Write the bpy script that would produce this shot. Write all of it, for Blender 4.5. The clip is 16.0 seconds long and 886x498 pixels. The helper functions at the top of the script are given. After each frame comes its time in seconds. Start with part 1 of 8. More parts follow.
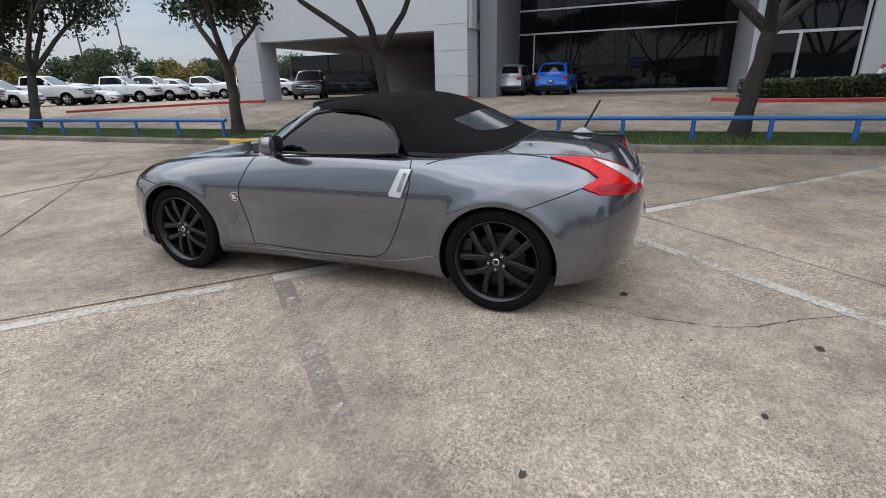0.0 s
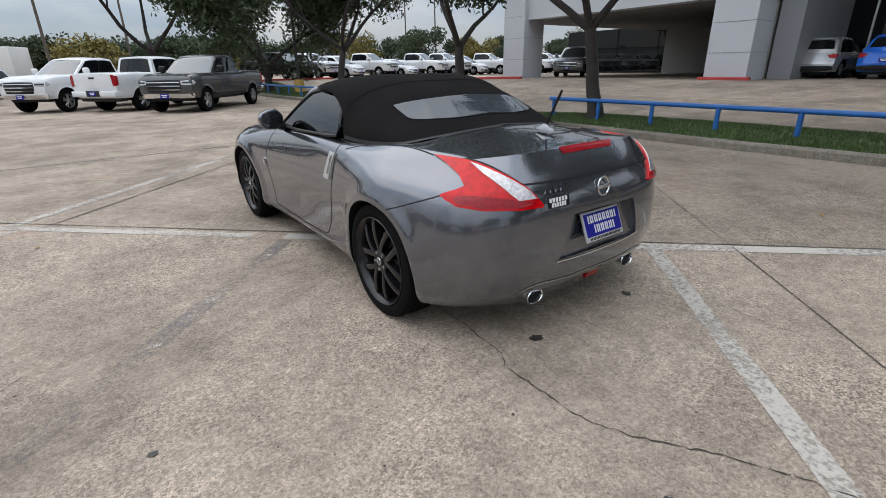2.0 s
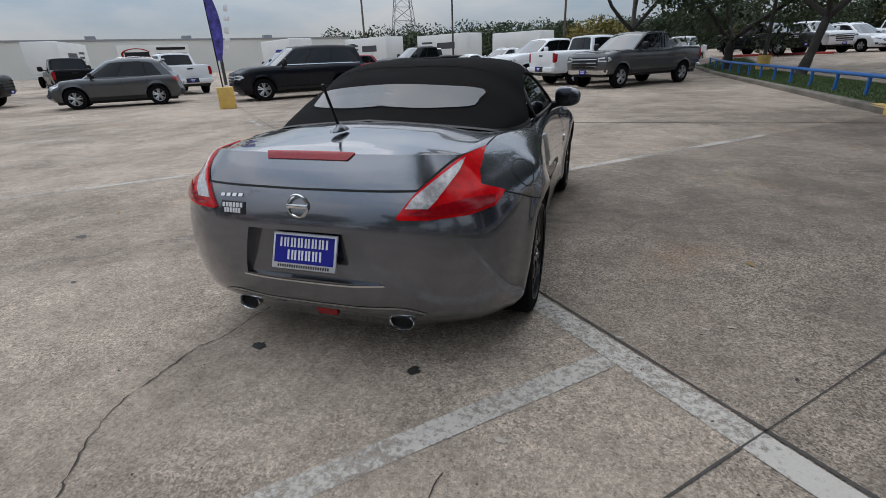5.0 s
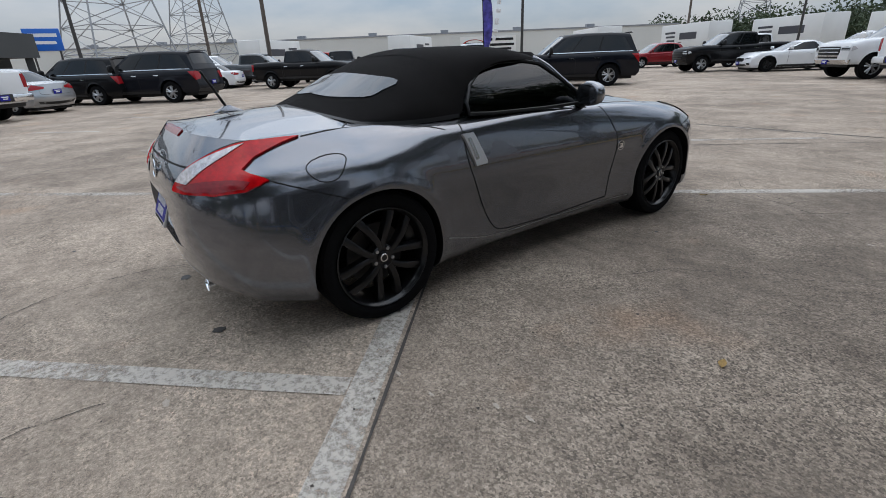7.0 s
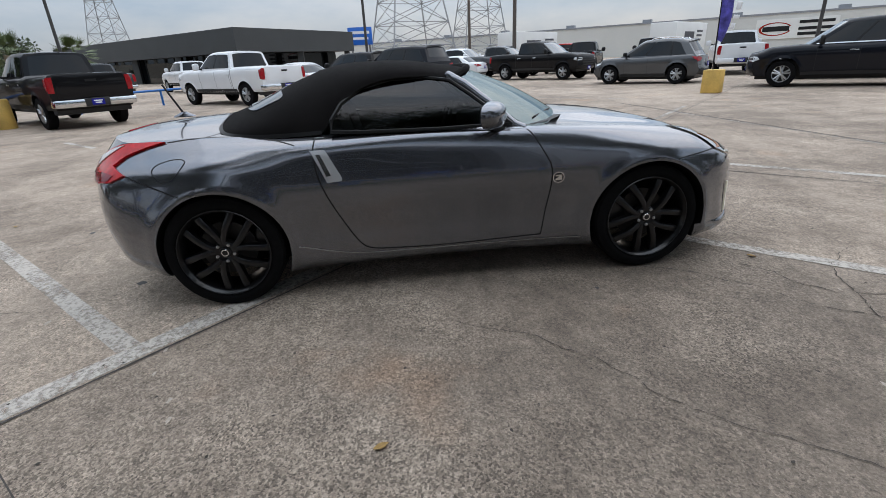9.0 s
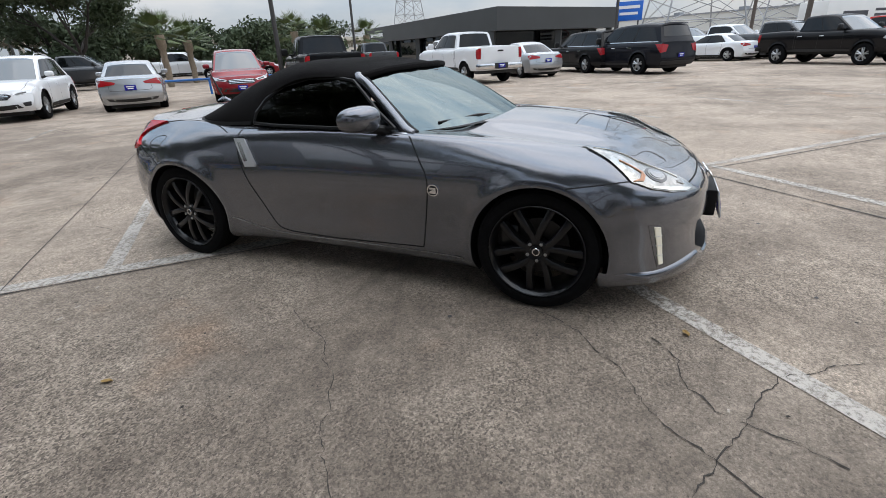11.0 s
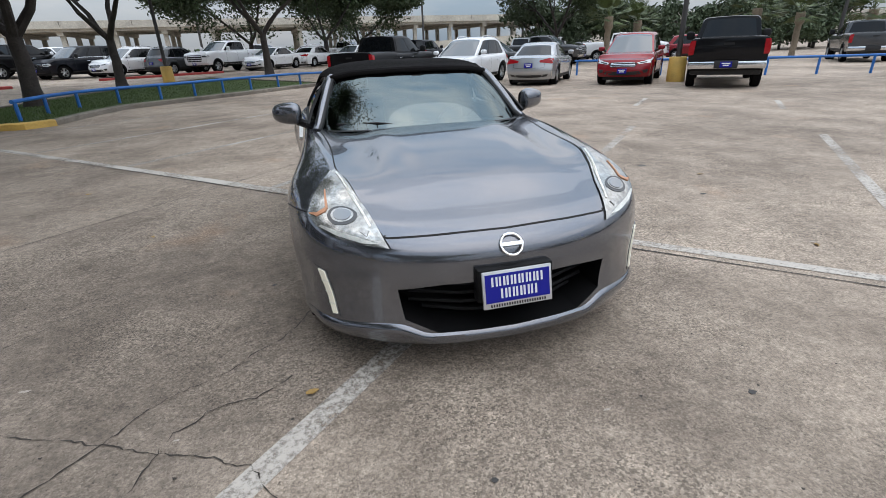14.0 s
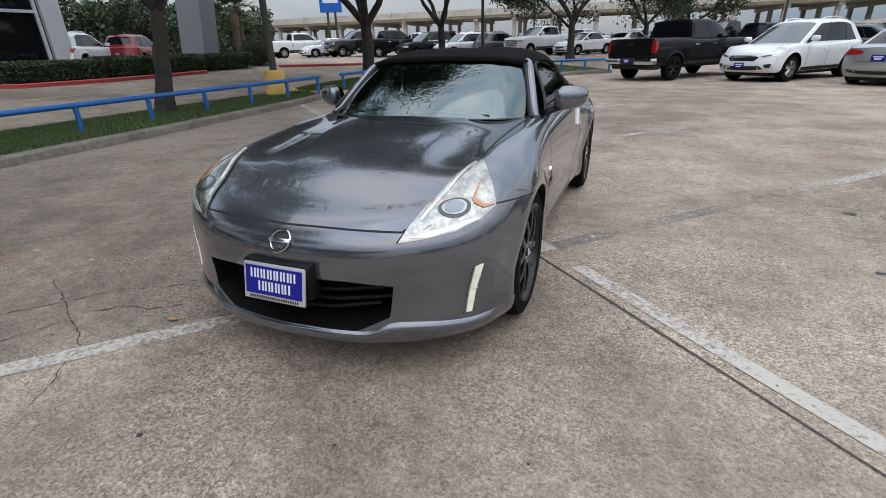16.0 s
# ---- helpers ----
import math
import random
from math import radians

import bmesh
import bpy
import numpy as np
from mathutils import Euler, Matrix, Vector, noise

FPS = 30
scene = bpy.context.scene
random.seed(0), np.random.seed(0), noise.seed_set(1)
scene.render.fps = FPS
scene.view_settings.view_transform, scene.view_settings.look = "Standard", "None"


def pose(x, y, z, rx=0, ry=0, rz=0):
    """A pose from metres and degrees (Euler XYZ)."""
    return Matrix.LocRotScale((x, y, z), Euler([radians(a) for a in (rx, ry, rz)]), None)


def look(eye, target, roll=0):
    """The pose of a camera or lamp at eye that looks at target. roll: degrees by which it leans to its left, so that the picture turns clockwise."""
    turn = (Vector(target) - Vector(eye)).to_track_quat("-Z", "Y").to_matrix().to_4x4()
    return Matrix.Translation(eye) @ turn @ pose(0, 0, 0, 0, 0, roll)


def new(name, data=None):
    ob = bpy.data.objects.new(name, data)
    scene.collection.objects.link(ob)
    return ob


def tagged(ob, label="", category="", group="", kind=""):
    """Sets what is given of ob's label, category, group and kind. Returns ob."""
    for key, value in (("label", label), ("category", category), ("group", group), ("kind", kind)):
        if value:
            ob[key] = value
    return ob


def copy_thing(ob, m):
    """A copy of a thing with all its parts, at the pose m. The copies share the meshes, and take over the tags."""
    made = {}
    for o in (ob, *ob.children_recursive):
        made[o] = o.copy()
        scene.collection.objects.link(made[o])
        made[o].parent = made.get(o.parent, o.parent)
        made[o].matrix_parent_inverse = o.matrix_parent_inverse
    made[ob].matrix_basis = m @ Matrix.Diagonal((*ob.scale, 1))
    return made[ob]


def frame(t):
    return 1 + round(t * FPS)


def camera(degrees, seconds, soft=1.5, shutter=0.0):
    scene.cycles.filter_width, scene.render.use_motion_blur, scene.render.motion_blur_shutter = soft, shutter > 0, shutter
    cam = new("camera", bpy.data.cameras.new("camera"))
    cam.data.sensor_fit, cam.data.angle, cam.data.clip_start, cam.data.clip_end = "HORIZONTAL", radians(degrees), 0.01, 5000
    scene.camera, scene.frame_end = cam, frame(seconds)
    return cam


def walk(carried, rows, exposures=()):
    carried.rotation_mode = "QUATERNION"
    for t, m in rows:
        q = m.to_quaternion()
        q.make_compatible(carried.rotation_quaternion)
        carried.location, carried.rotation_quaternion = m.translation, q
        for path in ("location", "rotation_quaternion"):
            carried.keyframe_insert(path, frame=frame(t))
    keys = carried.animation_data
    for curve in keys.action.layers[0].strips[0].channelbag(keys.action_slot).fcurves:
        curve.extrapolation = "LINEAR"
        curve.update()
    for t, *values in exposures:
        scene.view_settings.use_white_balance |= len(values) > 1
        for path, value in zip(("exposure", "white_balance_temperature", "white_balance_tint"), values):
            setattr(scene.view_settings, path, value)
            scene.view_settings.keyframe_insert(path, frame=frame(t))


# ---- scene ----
cam = camera(86.4, 16.0, 0.5)
WALK = [
    (0, (-3.508, -1.938, 1.363), (-1.745, -1.260, 0.704), -1.60),
    (0.5, (-3.292, -2.438, 1.364), (-1.629, -1.539, 0.713), -1.35),
    (1, (-2.954, -2.843, 1.356), (-1.431, -1.731, 0.690), -1.14),
    (1.5, (-2.539, -3.194, 1.347), (-1.206, -1.875, 0.650), -1.07),
    (2, (-2.075, -3.488, 1.356), (-0.966, -1.986, 0.638), -0.96),
    (2.5, (-1.577, -3.720, 1.378), (-0.714, -2.070, 0.647), -0.82),
    (3, (-1.064, -3.902, 1.397), (-0.462, -2.147, 0.649), -0.95),
    (3.5, (-0.509, -3.969, 1.399), (-0.193, -2.147, 0.636), -1.37),
    (4, (0.056, -3.971, 1.386), (0.067, -2.124, 0.619), -1.89),
    (4.5, (0.611, -3.857, 1.362), (0.317, -2.032, 0.600), -2.11),
    (5, (1.156, -3.672, 1.330), (0.574, -1.914, 0.574), -2.16),
    (5.2, (1.360, -3.579, 1.317), (0.669, -1.861, 0.562), -2.13),
    (5.6, (1.766, -3.390, 1.292), (0.861, -1.773, 0.541), -2.14),
    (6, (2.126, -3.144, 1.273), (1.024, -1.654, 0.521), -2.15),
    (6.5, (2.513, -2.766, 1.255), (1.194, -1.464, 0.503), -2.20),
    (6.9, (2.773, -2.414, 1.249), (1.307, -1.279, 0.498), -2.31),
    (7.3, (2.990, -2.026, 1.250), (1.403, -1.065, 0.504), -2.49),
    (7.5, (3.097, -1.829, 1.247), (1.456, -0.959, 0.506), -2.64),
    (8, (3.332, -1.318, 1.259), (1.585, -0.681, 0.525), -2.89),
    (8.5, (3.489, -0.809, 1.285), (1.677, -0.393, 0.549), -2.89),
    (9, (3.536, -0.287, 1.309), (1.690, -0.099, 0.563), -2.79),
    (9.2, (3.534, -0.081, 1.310), (1.682, 0.013, 0.559), -2.82),
    (9.6, (3.536, 0.337, 1.322), (1.688, 0.246, 0.563), -2.81),
    (10, (3.493, 0.755, 1.331), (1.667, 0.477, 0.565), -2.85),
    (10.5, (3.371, 1.270, 1.340), (1.601, 0.756, 0.565), -2.87),
    (10.9, (3.219, 1.670, 1.345), (1.518, 0.963, 0.566), -2.82),
    (11.3, (3.015, 2.052, 1.351), (1.409, 1.152, 0.569), -2.65),
    (11.5, (2.922, 2.255, 1.353), (1.374, 1.258, 0.572), -2.61),
    (12, (2.613, 2.703, 1.360), (1.233, 1.486, 0.577), -2.23),
    (12.5, (2.212, 3.080, 1.380), (1.040, 1.663, 0.594), -2.13),
    (13, (1.758, 3.411, 1.389), (0.813, 1.833, 0.601), -2.22),
    (13.5, (1.242, 3.651, 1.390), (0.538, 1.950, 0.610), -2.51),
    (14, (0.738, 3.816, 1.389), (0.284, 2.033, 0.605), -2.16),
    (14.5, (0.204, 3.882, 1.376), (0.023, 2.055, 0.583), -2.13),
    (15, (-0.333, 3.890, 1.368), (-0.232, 2.060, 0.568), -2.13),
    (15.5, (-0.817, 3.761, 1.376), (-0.427, 1.976, 0.561), -1.39),
    (16, (-1.334, 3.533, 1.346), (-0.631, 1.838, 0.551), -1.84),
]
walk(cam, [(t, look(eye, aim, lean)) for t, eye, aim, lean in WALK],
     [(0, 0.14, 6670, 12), (2.5, 0.01, 6650, 12), (4, -0.19, 6570, 12), (5, -0.29, 6470, 12), (7.5, -0.14, 6430, 12), (9, 0.02, 6470, 12), (11.5, 0.20, 6590, 12), (12.5, 0.21, 6580, 12), (14, 0.08, 6520, 12), (16, 0.02, 6530, 12)])

# world, sun and exposure: a bright, thinly overcast day
world = bpy.data.worlds.new("overcast")
scene.world = world
world.use_nodes = True
wt = world.node_tree
wt.nodes.clear()
w_out = wt.nodes.new("ShaderNodeOutputWorld")
w_bg = wt.nodes.new("ShaderNodeBackground")
w_sky = wt.nodes.new("ShaderNodeTexSky")
w_sky.sky_type = 'NISHITA'
w_sky.sun_disc = False
w_sky.sun_elevation, w_sky.sun_rotation = radians(63), radians(315)
w_sky.dust_density, w_sky.air_density = 2.0, 1.0
w_co = wt.nodes.new("ShaderNodeTexCoord")
w_map = wt.nodes.new("ShaderNodeMapping")
w_map.inputs["Scale"].default_value = (1.4, 1.4, 4.2)
w_noise = wt.nodes.new("ShaderNodeTexNoise")
w_noise.inputs["Scale"].default_value = 1.6
w_noise.inputs["Detail"].default_value = 6
w_noise.inputs["Roughness"].default_value = 0.55
w_ramp = wt.nodes.new("ShaderNodeValToRGB")
w_ramp.color_ramp.elements[0].position, w_ramp.color_ramp.elements[0].color = 0.36, (3.6, 4.75, 6.0, 1)
w_ramp.color_ramp.elements[1].position, w_ramp.color_ramp.elements[1].color = 0.66, (7.55, 7.7, 7.85, 1)
w_mix = wt.nodes.new("ShaderNodeMix")
w_mix.data_type = 'RGBA'
w_mix.inputs["Factor"].default_value = 0.80
w_bg.inputs["Strength"].default_value = 0.128
wt.links.new(w_co.outputs["Generated"], w_map.inputs["Vector"])
wt.links.new(w_map.outputs["Vector"], w_noise.inputs["Vector"])
wt.links.new(w_noise.outputs["Fac"], w_ramp.inputs["Fac"])
# an overcast dome: brighter overhead, with the veiled sun's glow
w_sep = wt.nodes.new("ShaderNodeSeparateXYZ")
w_rise = wt.nodes.new("ShaderNodeMapRange")
w_rise.inputs["To Min"].default_value, w_rise.inputs["To Max"].default_value = 0.55, 2.5
w_dot = wt.nodes.new("ShaderNodeVectorMath")
w_dot.operation = 'DOT_PRODUCT'
w_dot.inputs[1].default_value = (-0.34, 0.30, 0.89)
w_glow = wt.nodes.new("ShaderNodeMapRange")
w_glow.inputs["From Min"].default_value, w_glow.inputs["From Max"].default_value = -0.6, 1.0
w_glow.inputs["To Min"].default_value, w_glow.inputs["To Max"].default_value = 0.86, 1.10
w_mul = wt.nodes.new("ShaderNodeMath")
w_mul.operation = 'MULTIPLY'
w_scale = wt.nodes.new("ShaderNodeVectorMath")
w_scale.operation = 'SCALE'
wt.links.new(w_co.outputs["Generated"], w_sep.inputs["Vector"])
wt.links.new(w_sep.outputs["Z"], w_rise.inputs["Value"])
wt.links.new(w_co.outputs["Generated"], w_dot.inputs[0])
wt.links.new(w_dot.outputs["Value"], w_glow.inputs["Value"])
wt.links.new(w_rise.outputs["Result"], w_mul.inputs[0])
wt.links.new(w_glow.outputs["Result"], w_mul.inputs[1])
wt.links.new(w_ramp.outputs["Color"], w_scale.inputs[0])
wt.links.new(w_mul.outputs["Value"], w_scale.inputs["Scale"])
wt.links.new(w_sky.outputs["Color"], w_mix.inputs["A"])
wt.links.new(w_scale.outputs["Vector"], w_mix.inputs["B"])
wt.links.new(w_mix.outputs["Result"], w_bg.inputs["Color"])
wt.links.new(w_bg.outputs["Background"], w_out.inputs["Surface"])

sun = new("sun", bpy.data.lights.new("sun", 'SUN'))
sun.data.energy, sun.data.angle, sun.data.color = 0.8, radians(90), (1.0, 0.975, 0.94)
sun.matrix_world = look((-7, 7, 20), (0, 0, 0))


# ---- materials ----
def material(name, colour=(0.5, 0.5, 0.5), rough=0.5, metal=0.0, coat=0.0, grain=0.0, scale=20.0, stain=0.0, stain_scale=1.0,
             bump=0.0, spec=0.5, per_piece=0.0, trans=0.0, emit=0.0, rough_var=0.0):
    """A Principled surface with grain, stains and relief at real-world size."""
    m = bpy.data.materials.new(name)
    m.use_nodes = True
    nt = m.node_tree
    p = nt.nodes["Principled BSDF"]
    p.inputs["Base Color"].default_value = (*colour, 1)
    p.inputs["Roughness"].default_value = rough
    p.inputs["Metallic"].default_value = metal
    p.inputs["Coat Weight"].default_value = coat
    p.inputs["Coat Roughness"].default_value = 0.04
    p.inputs["Specular IOR Level"].default_value = spec
    p.inputs["Transmission Weight"].default_value = trans
    if emit:
        p.inputs["Emission Color"].default_value = (*colour, 1)
        p.inputs["Emission Strength"].default_value = emit
    co = nt.nodes.new("ShaderNodeTexCoord")
    out = None
    if grain or stain or per_piece:
        value = None
        terms = []
        if grain:
            n = nt.nodes.new("ShaderNodeTexNoise")
            n.inputs["Scale"].default_value, n.inputs["Detail"].default_value = scale, 8
            n.inputs["Roughness"].default_value = 0.65
            nt.links.new(co.outputs["Object"], n.inputs["Vector"])
            terms.append((n.outputs["Fac"], grain))
        if stain:
            n = nt.nodes.new("ShaderNodeTexNoise")
            n.inputs["Scale"].default_value, n.inputs["Detail"].default_value = stain_scale, 5
            nt.links.new(co.outputs["Object"], n.inputs["Vector"])
            terms.append((n.outputs["Fac"], stain))
        if per_piece:
            n = nt.nodes.new("ShaderNodeObjectInfo")
            terms.append((n.outputs["Random"], per_piece))
        for socket, amount in terms:
            mr = nt.nodes.new("ShaderNodeMapRange")
            mr.inputs["From Min"].default_value, mr.inputs["From Max"].default_value = 0.25, 0.75
            mr.inputs["To Min"].default_value, mr.inputs["To Max"].default_value = 1 - amount, 1 + amount
            nt.links.new(socket, mr.inputs["Value"])
            if value is None:
                value = mr.outputs["Result"]
            else:
                mu = nt.nodes.new("ShaderNodeMath")
                mu.operation = 'MULTIPLY'
                nt.links.new(value, mu.inputs[0])
                nt.links.new(mr.outputs["Result"], mu.inputs[1])
                value = mu.outputs["Value"]
        vm = nt.nodes.new("ShaderNodeVectorMath")
        vm.operation = 'SCALE'
        vm.inputs[0].default_value = colour
        nt.links.new(value, vm.inputs["Scale"])
        nt.links.new(vm.outputs["Vector"], p.inputs["Base Color"])
    if bump:
        n = nt.nodes.new("ShaderNodeTexNoise")
        n.inputs["Scale"].default_value, n.inputs["Detail"].default_value = scale * 1.7, 6
        nt.links.new(co.outputs["Object"], n.inputs["Vector"])
        b = nt.nodes.new("ShaderNodeBump")
        b.inputs["Strength"].default_value, b.inputs["Distance"].default_value = bump, 0.01
        nt.links.new(n.outputs["Fac"], b.inputs["Height"])
        nt.links.new(b.outputs["Normal"], p.inputs["Normal"])
    if rough_var:
        n = nt.nodes.new("ShaderNodeTexNoise")
        n.inputs["Scale"].default_value = 2.3
        nt.links.new(co.outputs["Object"], n.inputs["Vector"])
        mr = nt.nodes.new("ShaderNodeMapRange")
        mr.inputs["To Min"].default_value, mr.inputs["To Max"].default_value = max(0, rough - rough_var), rough + rough_var
        nt.links.new(n.outputs["Fac"], mr.inputs["Value"])
        nt.links.new(mr.outputs["Result"], p.inputs["Roughness"])
    return m


def node(nt, kind, **values):
    n = nt.nodes.new(kind)
    for key, value in values.items():
        n.inputs[key.replace("_", " ")].default_value = value
    return n


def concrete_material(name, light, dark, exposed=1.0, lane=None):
    """Weathered concrete: worn pebbles, cloudy stains, rusty patches. lane: (corner, along, across), where older,
    dirtier slabs begin, darkened further for tree and building shade.
    """
    m = bpy.data.materials.new(name)
    m.use_nodes = True
    nt = m.node_tree
    p = nt.nodes["Principled BSDF"]
    co = nt.nodes.new("ShaderNodeTexCoord")

    def noise_tex(scale, detail, rough=0.6):
        n = node(nt, "ShaderNodeTexNoise", Scale=scale, Detail=detail, Roughness=rough)
        nt.links.new(co.outputs["Object"], n.inputs["Vector"])
        return n.outputs["Fac"]

    def remap(socket, a, b, lo, hi):
        r = node(nt, "ShaderNodeMapRange", From_Min=a, From_Max=b, To_Min=lo, To_Max=hi)
        nt.links.new(socket, r.inputs["Value"])
        return r.outputs["Result"]

    def times(a, b, op='MULTIPLY'):
        q = nt.nodes.new("ShaderNodeMath")
        q.operation = op
        for i, v in enumerate((a, b)):
            if isinstance(v, (int, float)):
                q.inputs[i].default_value = v
            else:
                nt.links.new(v, q.inputs[i])
        return q.outputs["Value"]
    tone = times(times(noise_tex(0.22, 4.0, 0.55), 0.5), times(noise_tex(1.3, 8.0, 0.66), 0.5), 'ADD')
    ramp = nt.nodes.new("ShaderNodeValToRGB")
    ramp.color_ramp.elements[0].position, ramp.color_ramp.elements[0].color = 0.41, (*dark, 1)
    ramp.color_ramp.elements[1].position, ramp.color_ramp.elements[1].color = 0.58, (*light, 1)
    nt.links.new(tone, ramp.inputs["Fac"])
    rust = nt.nodes.new("ShaderNodeMix")
    rust.data_type = 'RGBA'
    rust.inputs["B"].default_value = (light[0] * 1.0, light[1] * 0.80, light[2] * 0.66, 1)
    nt.links.new(remap(noise_tex(0.8, 6.0, 0.6), 0.60, 0.80, 0.0, 0.8), rust.inputs["Factor"])
    nt.links.new(ramp.outputs["Color"], rust.inputs["A"])
    # grain, mottling, pebbles where the paste has worn away, dark grit
    worn = remap(noise_tex(0.6, 7.0, 0.62), 0.38, 0.64, 0.15 * exposed, exposed)
    peb = node(nt, "ShaderNodeTexVoronoi", Scale=120.0)
    nt.links.new(co.outputs["Object"], peb.inputs["Vector"])
    sep = nt.nodes.new("ShaderNodeSeparateColor")
    nt.links.new(peb.outputs["Color"], sep.inputs["Color"])
    pebble = times(times(remap(sep.outputs["Red"], 0.0, 1.0, -0.62, 0.62), worn), 1.0, 'ADD')
    grain = remap(noise_tex(190.0, 4.0, 0.7), 0.3, 0.7, 0.70, 1.30)
    mottle = times(remap(noise_tex(11.0, 7.0, 0.7), 0.30, 0.70, 0.72, 1.26), remap(noise_tex(48.0, 5.0, 0.75), 0.34, 0.64, 0.70, 1.26))
    grit = remap(noise_tex(60.0, 3.0, 0.6), 0.32, 0.40, 0.55, 1.0)
    value = times(times(times(pebble, grain), mottle), grit)
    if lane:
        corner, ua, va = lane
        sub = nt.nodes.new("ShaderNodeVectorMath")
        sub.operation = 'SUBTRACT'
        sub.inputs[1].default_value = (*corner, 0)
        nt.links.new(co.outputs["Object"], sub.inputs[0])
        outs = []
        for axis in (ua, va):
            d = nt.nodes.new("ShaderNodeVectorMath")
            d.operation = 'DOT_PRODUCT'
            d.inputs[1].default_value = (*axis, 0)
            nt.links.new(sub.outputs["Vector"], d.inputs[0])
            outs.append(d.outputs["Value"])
        # dirtier slabs, with tree and building shade painted into the same factor
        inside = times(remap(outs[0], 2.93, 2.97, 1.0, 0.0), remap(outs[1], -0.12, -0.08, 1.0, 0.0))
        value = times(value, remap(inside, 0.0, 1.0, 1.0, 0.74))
    vm = nt.nodes.new("ShaderNodeVectorMath")
    vm.operation = 'SCALE'
    nt.links.new(rust.outputs["Result"], vm.inputs[0])
    nt.links.new(value, vm.inputs["Scale"])
    nt.links.new(vm.outputs["Vector"], p.inputs["Base Color"])
    p.inputs["Roughness"].default_value = 0.85
    p.inputs["Specular IOR Level"].default_value = 0.3
    b = node(nt, "ShaderNodeBump", Strength=0.7, Distance=0.004)
    nt.links.new(value, b.inputs["Height"])
    nt.links.new(b.outputs["Normal"], p.inputs["Normal"])
    return m


def paint_line_material(name, colour, under, cover):
    """Traffic paint, worn through to the concrete in flecks."""
    m = bpy.data.materials.new(name)
    m.use_nodes = True
    nt = m.node_tree
    p = nt.nodes["Principled BSDF"]
    co = nt.nodes.new("ShaderNodeTexCoord")
    a = node(nt, "ShaderNodeTexNoise", Scale=30.0, Detail=9.0, Roughness=0.80)
    c = node(nt, "ShaderNodeTexNoise", Scale=1.1, Detail=3.0)
    for n in (a, c):
        nt.links.new(co.outputs["Object"], n.inputs["Vector"])
    mu = nt.nodes.new("ShaderNodeMath")
    mu.operation = 'ADD'
    nt.links.new(a.outputs["Fac"], mu.inputs[0])
    dim = nt.nodes.new("ShaderNodeMath")
    dim.operation = 'MULTIPLY_ADD'
    dim.inputs[1].default_value, dim.inputs[2].default_value = 0.55, 0.225
    nt.links.new(c.outputs["Fac"], dim.inputs[0])
    nt.links.new(dim.outputs["Value"], mu.inputs[1])
    r = nt.nodes.new("ShaderNodeValToRGB")
    r.color_ramp.elements[0].position, r.color_ramp.elements[0].color = 0.5 - cover * 0.16, (0, 0, 0, 1)
    r.color_ramp.elements[1].position, r.color_ramp.elements[1].color = 0.60 - cover * 0.16, (1, 1, 1, 1)
    hv = nt.nodes.new("ShaderNodeMath")
    hv.operation = 'MULTIPLY'
    hv.inputs[1].default_value = 0.5
    nt.links.new(mu.outputs["Value"], hv.inputs[0])
    nt.links.new(hv.outputs["Value"], r.inputs["Fac"])
    mx = nt.nodes.new("ShaderNodeMix")
    mx.data_type = 'RGBA'
    mx.inputs["A"].default_value, mx.inputs["B"].default_value = (*under, 1), (*colour, 1)
    g = node(nt, "ShaderNodeTexNoise", Scale=90.0, Detail=5.0, Roughness=0.7)
    nt.links.new(co.outputs["Object"], g.inputs["Vector"])
    nt.links.new(g.outputs["Fac"], mx.inputs["Factor"])
    nt.links.new(mx.outputs["Result"], p.inputs["Base Color"])
    p.inputs["Roughness"].default_value = 0.75
    # bare concrete shows where the film is gone
    bare = nt.nodes.new("ShaderNodeBsdfTransparent")
    film = nt.nodes.new("ShaderNodeMixShader")
    nt.links.new(r.outputs["Color"], film.inputs["Fac"])
    nt.links.new(bare.outputs["BSDF"], film.inputs[1])
    nt.links.new(p.outputs["BSDF"], film.inputs[2])
    nt.links.new(film.outputs["Shader"], nt.nodes["Material Output"].inputs["Surface"])
    return m


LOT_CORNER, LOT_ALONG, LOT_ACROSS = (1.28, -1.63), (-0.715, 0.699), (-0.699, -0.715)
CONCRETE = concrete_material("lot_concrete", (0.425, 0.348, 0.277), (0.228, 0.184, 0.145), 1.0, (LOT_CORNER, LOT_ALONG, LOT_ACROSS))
KERB = concrete_material("kerb_concrete", (0.23, 0.205, 0.17), (0.12, 0.105, 0.088), 0.5)
DARK_JOINT = material("stained_bridge_joint", (0.16, 0.15, 0.13), 0.9, grain=0.3, scale=2)
PAINT_W = paint_line_material("white_line_paint", (0.53, 0.49, 0.44), (0.42, 0.38, 0.33), 0.44)
PAINT_E = paint_line_material("stall_end_paint", (0.57, 0.535, 0.485), (0.42, 0.38, 0.33), 0.52)
PAINT_OLD = paint_line_material("faded_line_paint", (0.56, 0.52, 0.465), (0.42, 0.375, 0.325), 0.25)
PAINT_TAR = paint_line_material("blacked_out_line", (0.25, 0.225, 0.215), (0.21, 0.185, 0.17), 0.15)
PAINT_Y = paint_line_material("yellow_line_paint", (0.55, 0.42, 0.18), (0.33, 0.29, 0.22), 0.5)
JOINT = material("joint_tar", (0.06, 0.053, 0.047), 0.8, grain=0.5, scale=30)
CRACK = material("crack_dirt", (0.045, 0.038, 0.032), 0.9, grain=0.4, scale=40)
OIL = material("oil_stain", (0.035, 0.032, 0.03), 0.55, grain=0.4, scale=30)
